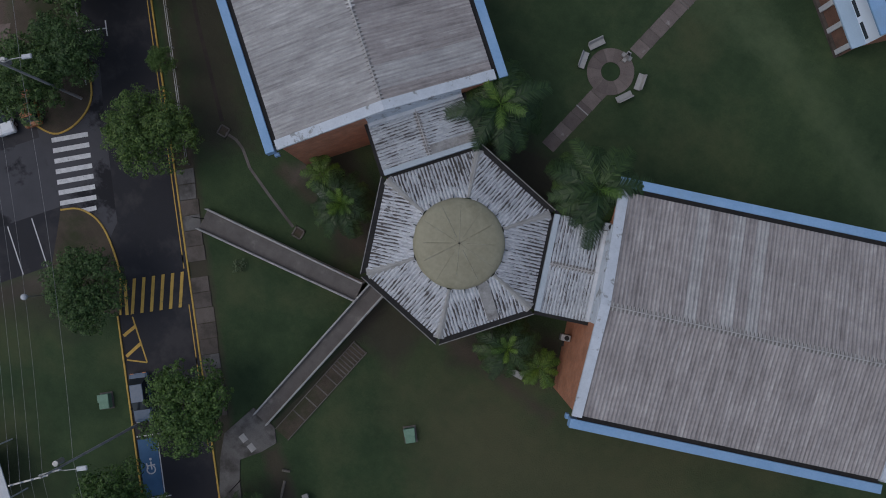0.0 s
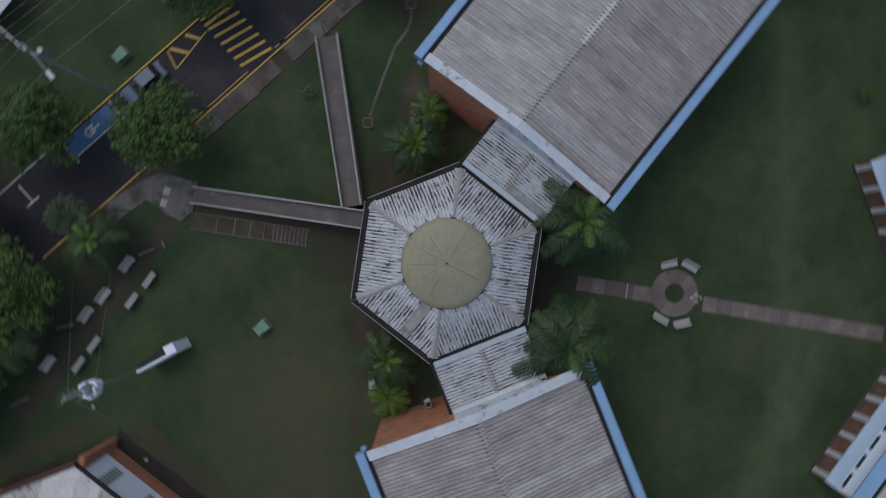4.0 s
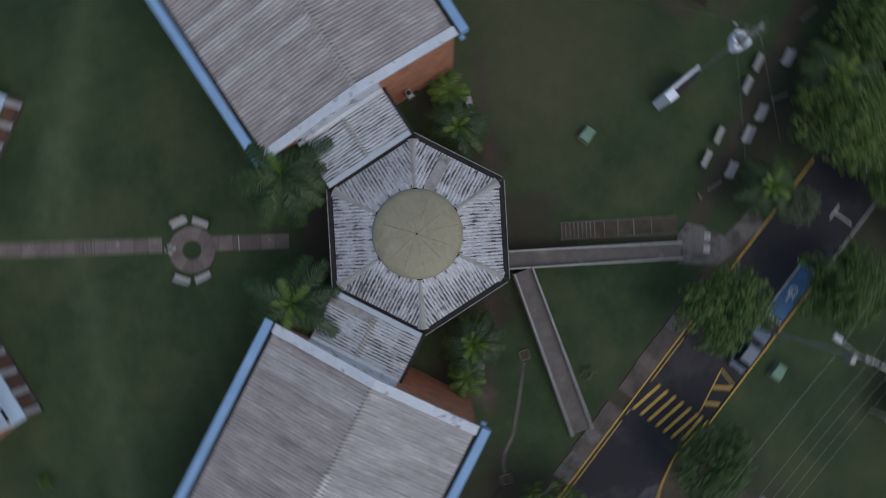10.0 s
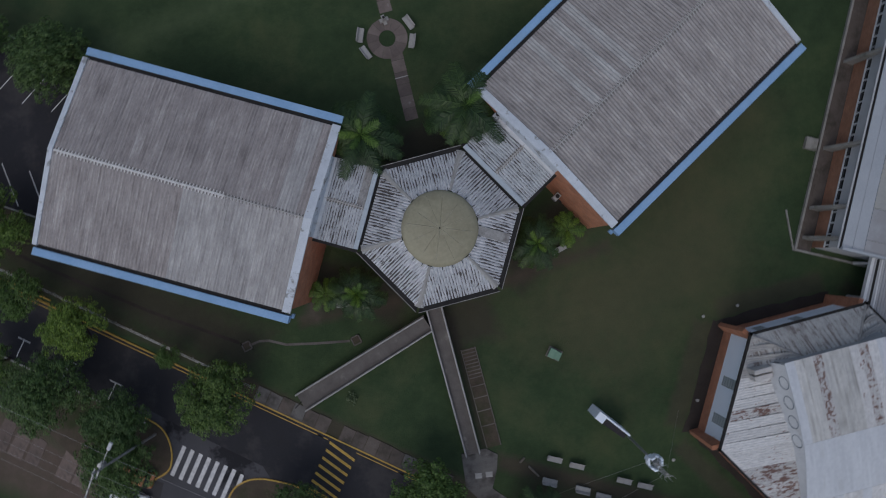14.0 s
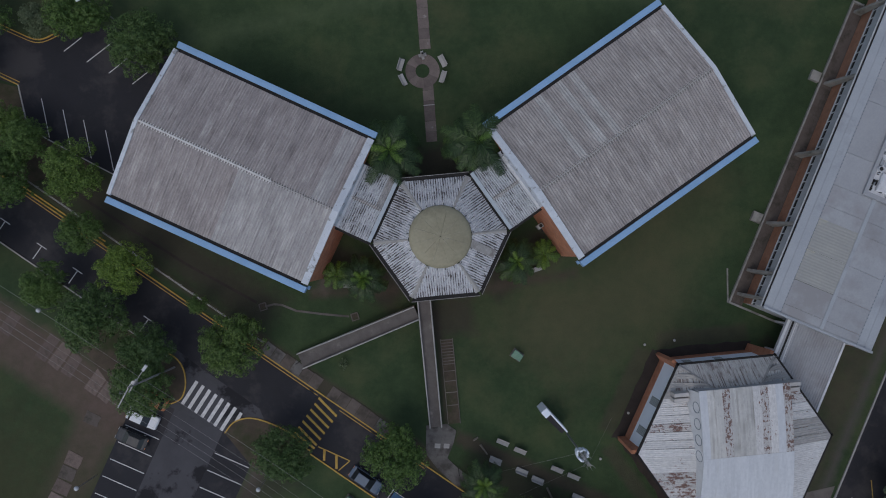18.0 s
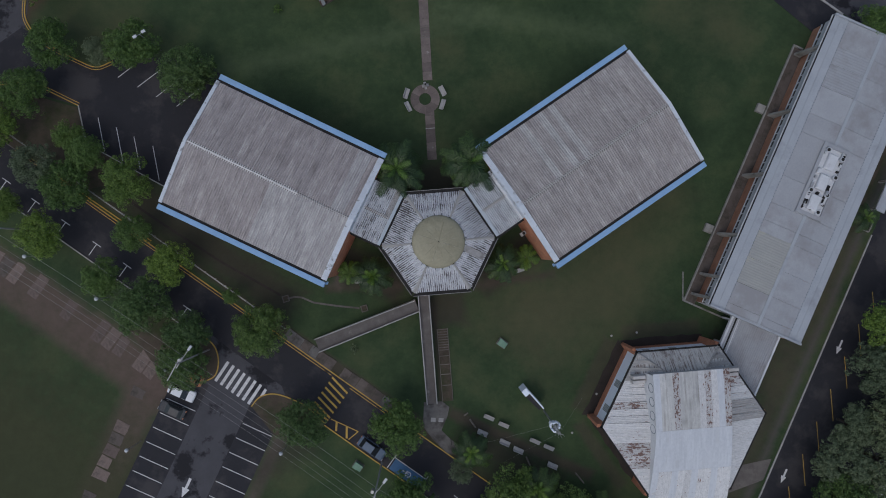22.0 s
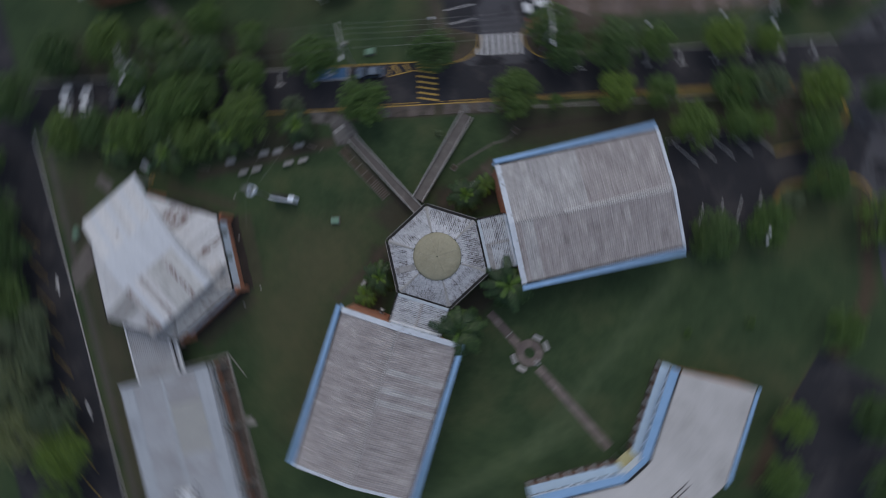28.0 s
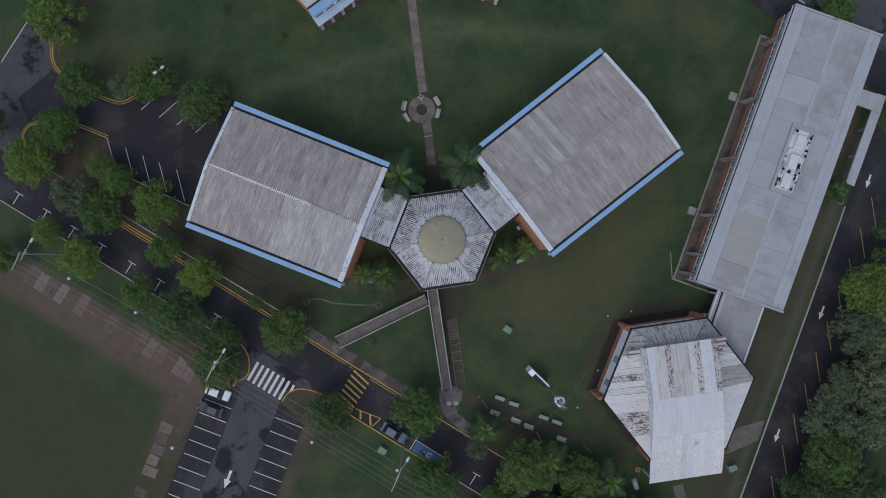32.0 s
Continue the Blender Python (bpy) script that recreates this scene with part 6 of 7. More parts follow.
for s in (-1, 1):
    nrm = Vector((-s * 0.474, -0.88, 0))          # towards the lawn
    p0, p1 = Vector((s * 16.9, 41.9, 0)), Vector((s * 2.6, 49.6, 0))

    def band(name, o0, o1, zz, hgt, mat_, label, c0=0.0, c1=1.0):
        a, b = p0.lerp(p1, c0), p0.lerp(p1, c1)
        # the bands end on the mirror line where they would cross it
        q = [a + nrm * o0, b + nrm * o0, b + nrm * o1, a + nrm * o1]
        q = [(max(v.x, 0.05) if s > 0 else min(v.x, -0.05), v.y) for v in q]
        return part(name, prism(q, zz, zz + hgt), mat_, vb, label)

    band("gutter", 0.02, 0.3, ZV - 0.35, 0.15, DARK, "dark gutter")
    band("sunshade", 0.3, 1.75, ZV - 0.45, 0.2, BLUE, "sky-blue sunshade slab")
    band("window_wall", 0.75, 0.95, 2.8, 2.9, WALL_BLUE, "bluish white wall between the sunshades")
    for k in range(7):
        band("window", 0.95, 0.98, 2.95, 0.42, GLASS, "dark window slit", 0.025 + 0.14 * k, 0.13 + 0.14 * k)
    band("lower_sunshade", 0.9, 2.4, 2.62, 0.2, BLUE_PALE, "pale blue lower sunshade slab")
    band("parapet_wall", 1.85, 2.05, -0.2, 2.8, DULL_BRICK, "dull brick outer wall")
    band("ledge", 2.05, 2.4, -0.2, 0.55, WORN_SLAB, "brown concrete ledge")
    for k in range(7):
        f = 0.03 + 0.14 * k
        a = p0.lerp(p1, f) + nrm * 2.03
        b = p0.lerp(p1, f) + nrm * 2.38
        if abs(b.x) > 0.8:
            part("pilaster", bar((a.x, a.y, -0.1), (b.x, b.y, -0.1), 0.5, 2.6), WHITE, vb, "white pilaster")
    o = Vector((s * 23.9, 52.4, 0)), Vector((s * 9.3, 60.6, 0))
    en = Vector((s * 0.48, 0.877, 0))
    part("gutter", prism([(o[0] + en * 0.02)[:2], (o[1] + en * 0.02)[:2], (o[1] + en * 0.3)[:2], (o[0] + en * 0.3)[:2]], ZV - 0.4, ZV - 0.2), DARK, vb, "dark gutter")
    part("sunshade", prism([(o[0] + en * 0.3)[:2], (o[1] + en * 0.3)[:2], (o[1] + en * 0.95)[:2], (o[0] + en * 0.95)[:2]], ZV - 0.45, ZV - 0.25), BLUE, vb, "blue eave slab")
part("sunshade", prism([(-2.5, 49.3), (2.5, 49.3), (2.1, 48.4), (-2.1, 48.4)], ZV - 0.52, ZV - 0.46), BLUE, vb, "sky-blue sunshade slab")
part("gutter", box(-2.5, 2.5, 49.32, 49.58, ZV - 0.4, ZV - 0.12), DARK, vb, "dark gutter")
part("entrance_wall", box(-2.3, 2.3, 48.55, 48.75, -0.1, ZV - 0.55), WALL_BLUE, vb, "bluish white entrance wall")
part("entrance_sheet", prism([(-1.5, 48.5), (1.5, 48.5), (1.5, 46.7), (-1.5, 46.7)], 2.85, 2.95), YELLOW_SHEET, vb, "yellowish translucent entrance canopy")
for x in (-1.2, 1.2):
    part("canopy_post", box(x - 0.06, x + 0.06, 46.8, 46.92, -0.1, 2.85), GREY_METAL, vb)
part("orange_sheet", prism([(-2.4, 57.6), (2.7, 57.6), (3.0, 61.3), (-2.6, 61.3)], ZV + 0.01, ZV + 0.09), ORANGE_ROOF, vb, "terracotta coloured roof sheet")
part("roof_seam", box(-4.6, 5.2, 56.0, 56.14, ZV, ZV + 0.12), DARK, vb, "dark roof seam")
part("roof_seam", box(-4.6, 5.2, 56.7, 56.8, ZV, ZV + 0.12), DARK, vb, "dark roof seam")
solo("rear_porch", prism([(-3.6, 62.0), (3.8, 62.0), (3.6, 67.4), (-3.4, 67.4)], -0.1, 0.06), CONCRETE, "dark concrete porch behind the winged building", "pavement", kind="structure")

# ---- southern pale building and shed ----
sb = thing("southern_building", pose(0, 0, 0, 0, 0, -29.5), "low building with a pale peeling metal roof", "building")
for k in range(12):
    part("roof_sheet", slope_piece(24.3 + k * 2.1, 26.38 + k * 2.1, -57.7, 5.6, -72.0, 6.2, 0.15), SOUTH_ROOF, sb)
for y in (-58.2, -71.6):
    part("wall", box(24.8, 49.0, y - 0.12, y + 0.12, -0.2, 5.4), BRICK, sb)
for x in (24.8, 48.8):
    part("wall", box(x - 0.12, x + 0.12, -71.4, -58.4, -0.2, 5.4), BRICK, sb)
shed = thing("shed", pose(0, 0, 0, 0, 0, -30), "small shed with a brown roof and a white lean-to", "shed")
part("brown_roof", slope_piece(4.8, 10.2, -50.9, 3.1, -57.4, 3.4, 0.1), BROWN_ROOF, shed, "dull brown metal roof")
part("white_roof", slope_piece(4.4, 10.2, -48.7, 2.7, -50.9, 3.0, 0.1), WHITE, shed, "white lean-to roof")
for x in (5.1, 9.8):
    part("wall", box(x - 0.1, x + 0.1, -57.0, -51.0, -0.1, 3.05), WALL_GREY, shed)
for y in (-51.1, -56.9):
    part("wall", box(5.2, 9.7, y - 0.1, y + 0.1, -0.1, 3.0), WALL_GREY, shed)
for x in (4.7, 9.9):
    part("post", box(x - 0.06, x + 0.06, -48.9, -48.78, -0.1, 2.65), WHITE, shed)


# ---- cars ----
def car(m, paint, label, length=4.4, width=1.75, tall=1.5):
    c = thing("car", m, label, "car", "parked cars")
    L, Wd = length / 2, width / 2
    prof = [(-L, 0.35), (-L, 0.75), (-L * 0.9, 0.88), (-L * 0.45, 0.95), (L * 0.8, 0.97), (L, 0.85), (L, 0.35)]
    bmc = bmesh.new()
    hexa(bmc, [(x, -Wd, zz) for x, zz in prof], [(x, Wd, zz) for x, zz in prof])
    bmesh.ops.recalc_face_normals(bmc, faces=bmc.faces)
    bmesh.ops.bevel(bmc, geom=bmc.edges[:], offset=0.09, segments=2, affect="EDGES")
    body = part("body", bmc, paint, c, smooth=False)
    bmc = bmesh.new()
    low = [(-L * 0.5, -Wd + 0.06, 0.93), (L * 0.82, -Wd + 0.06, 0.93), (L * 0.82, Wd - 0.06, 0.93), (-L * 0.5, Wd - 0.06, 0.93)]
    hi = [(-L * 0.12, -Wd + 0.28, tall - 0.03), (L * 0.6, -Wd + 0.28, tall - 0.03), (L * 0.6, Wd - 0.28, tall - 0.03), (-L * 0.12, Wd - 0.28, tall - 0.03)]
    hexa(bmc, low, hi)
    part("cabin_glass", bmc, GLASS, c, "dark tinted glass")
    bmc = bmesh.new()
    hexa(bmc, [(x * 1.0, y * 1.04, zz - 0.01) for x, y, zz in hi], [(x * 0.97, y * 0.96, zz + 0.05) for x, y, zz in hi])
    part("roof", bmc, paint, c)
    for x in (-L * 0.62, L * 0.62):
        for y in (-Wd + 0.08, Wd - 0.08):
            w = part("wheel", tube([(x, y - 0.1, 0.32), (x, y + 0.1, 0.32)], [0.32, 0.32], 16), RUBBER, c)
            part("rim", tube([(x, y - 0.11, 0.32), (x, y + 0.11, 0.32)], [0.19, 0.19], 12), GREY_METAL, w, "grey wheel rim")
    for y in (-Wd * 0.7, Wd * 0.7):
        part("headlight", box(-L - 0.015, -L + 0.05, y - 0.18, y + 0.18, 0.66, 0.78), WALL_GREY, c, "clear headlight")
        part("tail_light", box(L - 0.05, L + 0.012, y - 0.16, y + 0.16, 0.68, 0.82), ORANGE_ROOF, c, "red tail light")
        part("mirror", box(-L * 0.42, -L * 0.36, y * 1.5 - 0.08, y * 1.5 + 0.08, 0.95, 1.08), DARK, c)
    return c


car(LOT @ pose(39.3, -27.3, 0, 0, 0, -90), CAR_WHITE, "white hatchback parked in a marked bay", 4.5, 1.8, 1.6)
car(LOT @ pose(42.5, -27.5, 0, 0, 0, 90), CAR_DARK, "dark saloon parked beside a white car", 4.4, 1.75)
car(LOT @ pose(36.5, -26.9, 0, 0, 0, 90), CAR_ORANGE, "orange car half hidden under a tree", 3.8, 1.7)
car(ROAD @ pose(10.6, -33.4, 0, 0, 0, 180), CAR_BLUE, "dark blue pickup parked at the yellow kerb", 4.9, 1.8, 1.6)
for x, y, p, l in ((20.6, -57.0, CAR_WHITE, "white car parked under southern trees"), (23.4, -60.2, CAR_DARK, "dark car parked under southern trees"), (27.6, -63.6, CAR_WHITE, "white car parked under southern trees"), (30.2, -66.2, CAR_WHITE, "white van parked under southern trees")):
    car(pose(x, y, 0, 0, 0, 52), p, l)


# ---- lamps, poles and wires ----
def globe_lamp(x, y):
    g = thing("globe_lamp", pose(x, y, 0), "white globe lamp on a slim grey post", "street lamp", "globe lamps")
    part("post", tube([(0, 0, -0.1), (0, 0, 4.6)], [0.06, 0.045], 8), GREY_METAL, g)
    bmg = bmesh.new()
    bmesh.ops.create_uvsphere(bmg, u_segments=14, v_segments=8, radius=0.3, matrix=Matrix.Translation((0, 0, 4.85)))
    part("globe", bmg, WHITE, g, "white plastic globe", smooth=True)
    return g


for x, y in ((-26.9, -30.8), (-43.6, -16.4), (-50.5, -28.3), (-53.3, -4.6), (-63.7, 2.8)):
    globe_lamp(x, y)


def utility_pole(x, y, h, arm_deg, lamp_deg, lamp_at):
    p = thing("utility_pole", pose(x, y, 0), "tall grey concrete utility pole with crossarms and a lamp", "utility pole", "utility poles")
    part("pole", tube([(0, 0, -0.2), (0, 0, h)], [0.15, 0.09], 10), PALE_CONCRETE, p)
    for zz, x0, x1 in ((h - 0.3, -2.7, 0.5), (h - 1.3, -0.9, 0.9)):
        part("crossarm", box(x0, x1, -0.06, 0.06, zz, zz + 0.12), GREY_METAL, p, m=turn(arm_deg))
        for sx in (-2.4, -1.6, -0.75, 0.2) if x0 < -2 else (-0.8, 0.8):
            part("insulator", tube([(sx, 0, zz + 0.12), (sx, 0, zz + 0.3)], [0.06, 0.035], 6), WHITE, p, m=turn(arm_deg))
    part("transformer", tube([(0.42, 0, h - 2.9), (0.42, 0, h - 2.0)], [0.24, 0.24], 12), GREY_METAL, p, "grey drum transformer", m=turn(arm_deg + 90))
    part("lamp_arm", tube([(0, 0, lamp_at - 0.7), (1.2, 0, lamp_at - 0.1), (2.3, 0, lamp_at)], [0.05, 0.045, 0.04], 6), GREY_METAL, p, m=turn(lamp_deg))
    part("lamp_head", box(2.2, 3.0, -0.18, 0.18, lamp_at - 0.06, lamp_at + 0.12, bevel=0.05), WHITE, p, "white lamp head", m=turn(lamp_deg))
    return p


POLES = [(-66.0, 7.3, 13.2), (-38.4, -14.4, 13.2), (-11.9, -35.1, 15.0), (16.0, -57.0, 14.0)]
for k, (x, y, h) in enumerate(POLES):
    utility_pole(x, y, h, 57, 50, h - 1.1)
for a, b in zip(POLES, POLES[1:]):
    for off, drop in ((-2.4, 0.0), (-1.6, 0.0), (-0.75, 0.0), (0.2, 0.0), (0.0, 4.2)):
        dx, dy = off * math.cos(radians(57)), off * math.sin(radians(57))
        path_ = []
        for i in range(9):
            f = i / 8
            path_.append((a[0] + (b[0] - a[0]) * f + dx, a[1] + (b[1] - a[1]) * f + dy, a[2] + (b[2] - a[2]) * f - drop - 0.7 * 4 * f * (1 - f)))
        solo("overhead_wire", tube(path_, [0.009 if drop == 0 else 0.014] * 9, 4), PALE_CONCRETE, "thin overhead wire between poles", "wire", "overhead wires")
lamp2 = thing("street_lamp", pose(-42.4, 34.7, 0, 0, 0, 28), "tall grey street lamp with two white heads above the trees", "street lamp")
part("post", tube([(0, 0, -0.1), (0, 0, 7.4)], [0.11, 0.07], 8), GREY_METAL, lamp2)
for s in (-1, 1):
    part("arm", tube([(0, 0, 7.3), (s * 0.5, 0, 7.55)], [0.05, 0.04], 6), GREY_METAL, lamp2)
    part("lamp_head", box(s * 0.45, s * 1.05, -0.2, 0.2, 7.5, 7.68, bevel=0.04), WHITE, lamp2, "white lamp head")
frame_ = thing("manhole", pose(28.6, -45.4, 0, 0, 0, -35), "small yellow painted square frame on the grass", "manhole")
for k in range(4):
    part("rim", box(-0.4, 0.4, -0.4, -0.28, -0.05, 0.2), PAINT_YELLOW, frame_, m=turn(90 * k))
part("cover", box(-0.28, 0.28, -0.28, 0.28, -0.05, 0.1), CONCRETE, frame_)
bin_ = thing("utility_cabinet", pose(27.6, -47.6, 0, 0, 0, 8), "pale grey utility cabinet behind the vaulted hall", "cabinet")
part("body", box(-0.4, 0.4, -1.0, 0.5, -0.05, 0.9, bevel=0.04), WALL_GREY, bin_)
part("lid", box(-0.43, 0.43, 0.5, 1.05, -0.05, 1.0, bevel=0.04), GREEN_BOX, bin_, "greenish lid end")
fence = thing("roadside_railing", ROAD, "dark metal railing between road and lawn", "railing")
for k in range(28):
    x = -66 + k * 2.0
    part("post", box(x - 0.04, x + 0.04, -25.74, -25.66, -0.05, 1.0), GREY_METAL, fence)
for zz in (0.5, 0.95):
    part("rail", box(-66, -12, -25.73, -25.67, zz, zz + 0.05), GREY_METAL, fence)
for x in (-6.3, 20.4):
    solo("sign_post", tube([(0, 0, -0.1), (0, 0, 3.2)], [0.05, 0.04], 6), DARK, "dark slim sign post beside the pavement", "post", "posts", m=ROAD @ pose(x, -25.0, 0))
rng = random.Random(11)
STRIP = [(ROAD, -77.4 + k * 2.06, -43.15, 2.1) for k in range(26)] + [(LOT, 42.6 + k * 2.06, -33.7, 1.35) for k in range(19)]
for k, (m, x, y, half) in enumerate(STRIP):
    luck = rng.random()
    if luck < (0.34 if half > 2 else 0.16):
        continue
    cut = rng.uniform(0.0, 0.5) * half
    hx = rng.uniform(0.82, 0.98)
    ring_ = [(-hx, -half + rng.uniform(0, 0.2)), (hx, -half + rng.uniform(0, 0.2)), (hx - rng.uniform(0, 0.1), half - cut), (rng.uniform(-0.3, 0.3), half - cut - rng.uniform(-0.3, 0.3)), (-hx + rng.uniform(0, 0.1), half - cut)]
    pale_ = luck > 0.62
    solo("broken_slab", prism(ring_, -0.05, 0.012 + 0.0008 * k), SLAB_PALE if pale_ else WORN_SLAB, "pale pinkish broken concrete slab in the earth" if pale_ else "worn brownish concrete slab sunk in the earth", "slab", "broken slabs", m=m @ pose(x, y, 0, 0, 0, rng.uniform(-1.5, 1.5)))


# ---- trees and palms ----
def crown_mesh(name, seed, r, flat, leaves, material, leaf=0.30):
    """A lobed crown of many small leaves, about r metres in radius, centred on the origin."""
    g = random.Random(seed)
    lobes = []
    for k in range(44):
        a, u = g.uniform(0, 2 * math.pi), g.random() ** 0.55
        rr = r * 0.76 * u
        zc = flat * (1 - u * u) * r * g.uniform(0.35, 1.0)
        lobes.append((rr * math.cos(a), rr * math.sin(a), zc, r * g.uniform(0.17, 0.36)))
    tufts = []
    for k in range(int(leaves / 44)):
        cx, cy, cz, lr = g.choice(lobes)
        d = Vector((g.gauss(0, 1), g.gauss(0, 1), g.gauss(0.45, 0.8)))
        d.normalize()
        tufts.append((Vector((cx, cy, cz)) + d * lr * g.uniform(0.75, 1.1), d, r * g.uniform(0.06, 0.115)))
    verts, faces = [], []
    for k in range(leaves):
        if k % 3 == 0:
            cx, cy, cz, lr = g.choice(lobes)
            spot, out, lr = Vector((cx, cy, cz)), Vector((0, 0, 0.3)), lr * 0.85
        else:
            spot, out, lr = g.choice(tufts)
        d = Vector((g.gauss(0, 1), g.gauss(0, 1), g.gauss(0, 1))).normalized() + out * 0.7
        d.normalize()
        p = spot + d * lr * g.uniform(0.70, 1.1)
        q = (d + Vector((g.uniform(-0.6, 0.6), g.uniform(-0.6, 0.6), g.uniform(0, 0.7)))).to_track_quat("Z", "Y")
        sz = leaf * g.uniform(0.6, 1.3)
        spin = g.uniform(0, 6.28)
        base = len(verts)
        for (ax, ay, az) in ((-0.6, 0.0, 0.0), (0.05, -0.42, 0.05), (0.65, 0.0, -0.05), (0.05, 0.42, 0.05)):
            x, y = ax * math.cos(spin) - ay * math.sin(spin), ax * math.sin(spin) + ay * math.cos(spin)
            verts.append(p + q @ Vector((x * sz, y * sz, az * sz)))
        faces.append((base, base + 1, base + 2, base + 3))
    me = bpy.data.meshes.new(name)
    me.from_pydata([v[:] for v in verts], [], faces)
    me.materials.append(material)
    return me


def trunk_mesh(seed, h, r, spread):
    g = random.Random(seed)
    bmt = bmesh.new()
    tube([(0, 0, -0.2), (0.05, 0.02, h * 0.3), (0.0, 0.08, h * 0.55)], [r * 1.25, r, r * 0.85], 9, bmt)
    for k in range(6):
        a = k * 1.047 + g.uniform(-0.3, 0.3)
        c, s = math.cos(a), math.sin(a)
        tube([(0, 0.08, h * 0.5), (spread * 0.35 * c, spread * 0.35 * s, h * 0.75), (spread * 0.7 * c, spread * 0.7 * s, h * 0.95)], [r * 0.6, r * 0.4, r * 0.15], 6, bmt)
    return mesh_of("trunk", bmt, BARK)


CROWNS = {"green": [crown_mesh("crown", 10 + k, 4.2, 0.75, 21000, LEAF, 0.165) for k in range(4)],
          "dark": [crown_mesh("crown", 30 + k, 4.6, 0.7, 22000, LEAF_DARK, 0.17) for k in range(3)],
          "pale": [crown_mesh("crown", 50 + k, 4.0, 0.7, 16000, LEAF_GREY, 0.165) for k in range(2)]}
TRUNKS = [trunk_mesh(k, 5.0, 0.22, 3.2) for k in range(3)]
count = [0]


def tree(x, y, r, kind="green", h=4.2, label=None):
    k = count[0]
    count[0] += 1
    t = thing("tree", pose(x, y, 0, 0, 0, (k * 77) % 360), label or {"green": "rounded broad-leaved tree with a dense green crown", "dark": "broad tree with a dark green crown", "pale": "tree with pale greyish green foliage"}[kind], "tree", "trees")
    s = r / {"green": 4.2, "dark": 4.6, "pale": 4.0}[kind]
    tr = part("trunk", TRUNKS[k % 3], None, t)
    tr.scale = (s, s, h / 5.0)
    cr = part("crown", CROWNS[kind][k % len(CROWNS[kind])], None, t, m=pose(0, 0, h * 0.92))
    cr.scale = (s, s, s * 0.95)
    return t


for x, y, r, kind in ((-59.1, 47.4, 5.2, "green"), (-57.5, 35.3, 4.0, "green"), (-50.8, 34.0, 2.4, "pale"), (-45.0, 34.2, 4.5, "green"), (-36.9, 29.4, 4.7, "dark"), (-62.3, 28.4, 4.0, "green"),
                      (-67.7, 23.3, 4.5, "green"), (-56.1, 21.0, 2.8, "green"), (-53.2, 17.7, 3.4, "green"), (-61.4, 17.0, 3.7, "pale"), (-56.8, 13.2, 4.3, "green"), (-47.3, 13.3, 4.4, "green"),
                      (-67.1, 11.2, 2.8, "green"), (-61.4, 6.0, 3.8, "green"), (-47.3, 5.1, 3.1, "green"), (-41.8, -0.1, 3.8, "green"), (-52.7, -1.5, 3.4, "green"), (-46.5, -6.3, 4.7, "dark"),
                      (-39.9, -11.0, 4.0, "dark"), (-41.2, -15.6, 4.5, "dark"), (-33.2, -5.8, 1.5, "green"), (-28.8, -11.6, 4.7, "dark"), (-23.2, -26.5, 4.3, "dark"), (-8.6, -28.4, 4.8, "green"), (-7.3, -39.4, 4.7, "green"),
                      (0.8, -36.5, 2.1, "pale"), (8.4, -40.4, 5.2, "dark"), (17.4, -43.8, 4.4, "dark"), (-73.5, 31.0, 3.2, "dark"), (-75.0, 8.0, 3.0, "green"),
                      (68.5, -17.5, 5.0, "dark"), (71.5, -25.0, 5.4, "dark"), (65.6, -24.0, 4.8, "dark"), (67.6, -32.0, 5.4, "dark"), (61.5, -33.2, 4.0, "dark"), (58.8, -39.2, 4.8, "dark"), (65.6, -39.2, 5.4, "pale"), (60.0, -46.0, 5.4, "dark"),
                      (55.6, -51.0, 5.0, "dark"), (63.8, -52.0, 5.4, "dark"), (74.5, -11.0, 5.0, "dark"), (51.5, -58.5, 5.0, "dark"), (58.0, -60.0, 5.4, "dark"), (47.0, -67.0, 5.0, "dark"), (75.6, -33.0, 4.4, "dark"),
                      (9.6, -60.0, 4.6, "dark"), (16.8, -66.3, 4.6, "dark"), (15.2, -50.4, 5.0, "green"), (6.1, -53.1, 4.4, "dark"), (24.6, -52.4, 4.2, "green"), (33.0, -60.0, 4.0, "dark"), (36.0, -70.5, 5.0, "dark"), (25.0, -71.0, 4.6, "dark"), (3.0, -46.0, 3.6, "green"),
                      (-29.1, -59.7, 6.0, "green"), (11.0, -49.0, 4.0, "dark"), (20.4, -48.6, 3.8, "dark"), (18.0, -58.6, 4.2, "dark"), (29.0, -57.4, 3.6, "dark"), (12.4, -54.8, 3.8, "dark"), (2.0, -57.6, 3.6, "green"), (-2.0, -50.0, 3.0, "green"), (-22.2, -67.0, 5.6, "green"), (-34.4, -66.0, 6.0, "green"), (-28.0, -72.5, 6.0, "green"), (-38.0, -58.0, 4.4, "green"), (-14.0, -58.6, 3.0, "green"),
                      (-25.0, 61.8, 3.8, "green"), (-17.5, 67.4, 4.2, "green"), (-10.5, 73.0, 4.2, "dark"), (-36.0, 70.5, 4.4, "dark"), (-42.0, 56.0, 4.0, "green"), (-30.0, 80.0, 5.0, "dark"),
                      (70.0, 30.0, 3.6, "dark"), (58.0, 46.0, 3.2, "dark"), (80.0, 12.0, 3.6, "green"), (-80.0, 44.0, 4.2, "dark"), (-84.0, 12.0, 4.4, "dark")):
    if x > 54 and y > -46:
        x, y = x + 2.3, y - 1.2      # the row east of the angled bays
        kind = "pale" if int(x) % 2 else "green"
    tree(x, y, r, kind, 3.6 if r < 3 else 4.4 if r < 5 else 5.2)


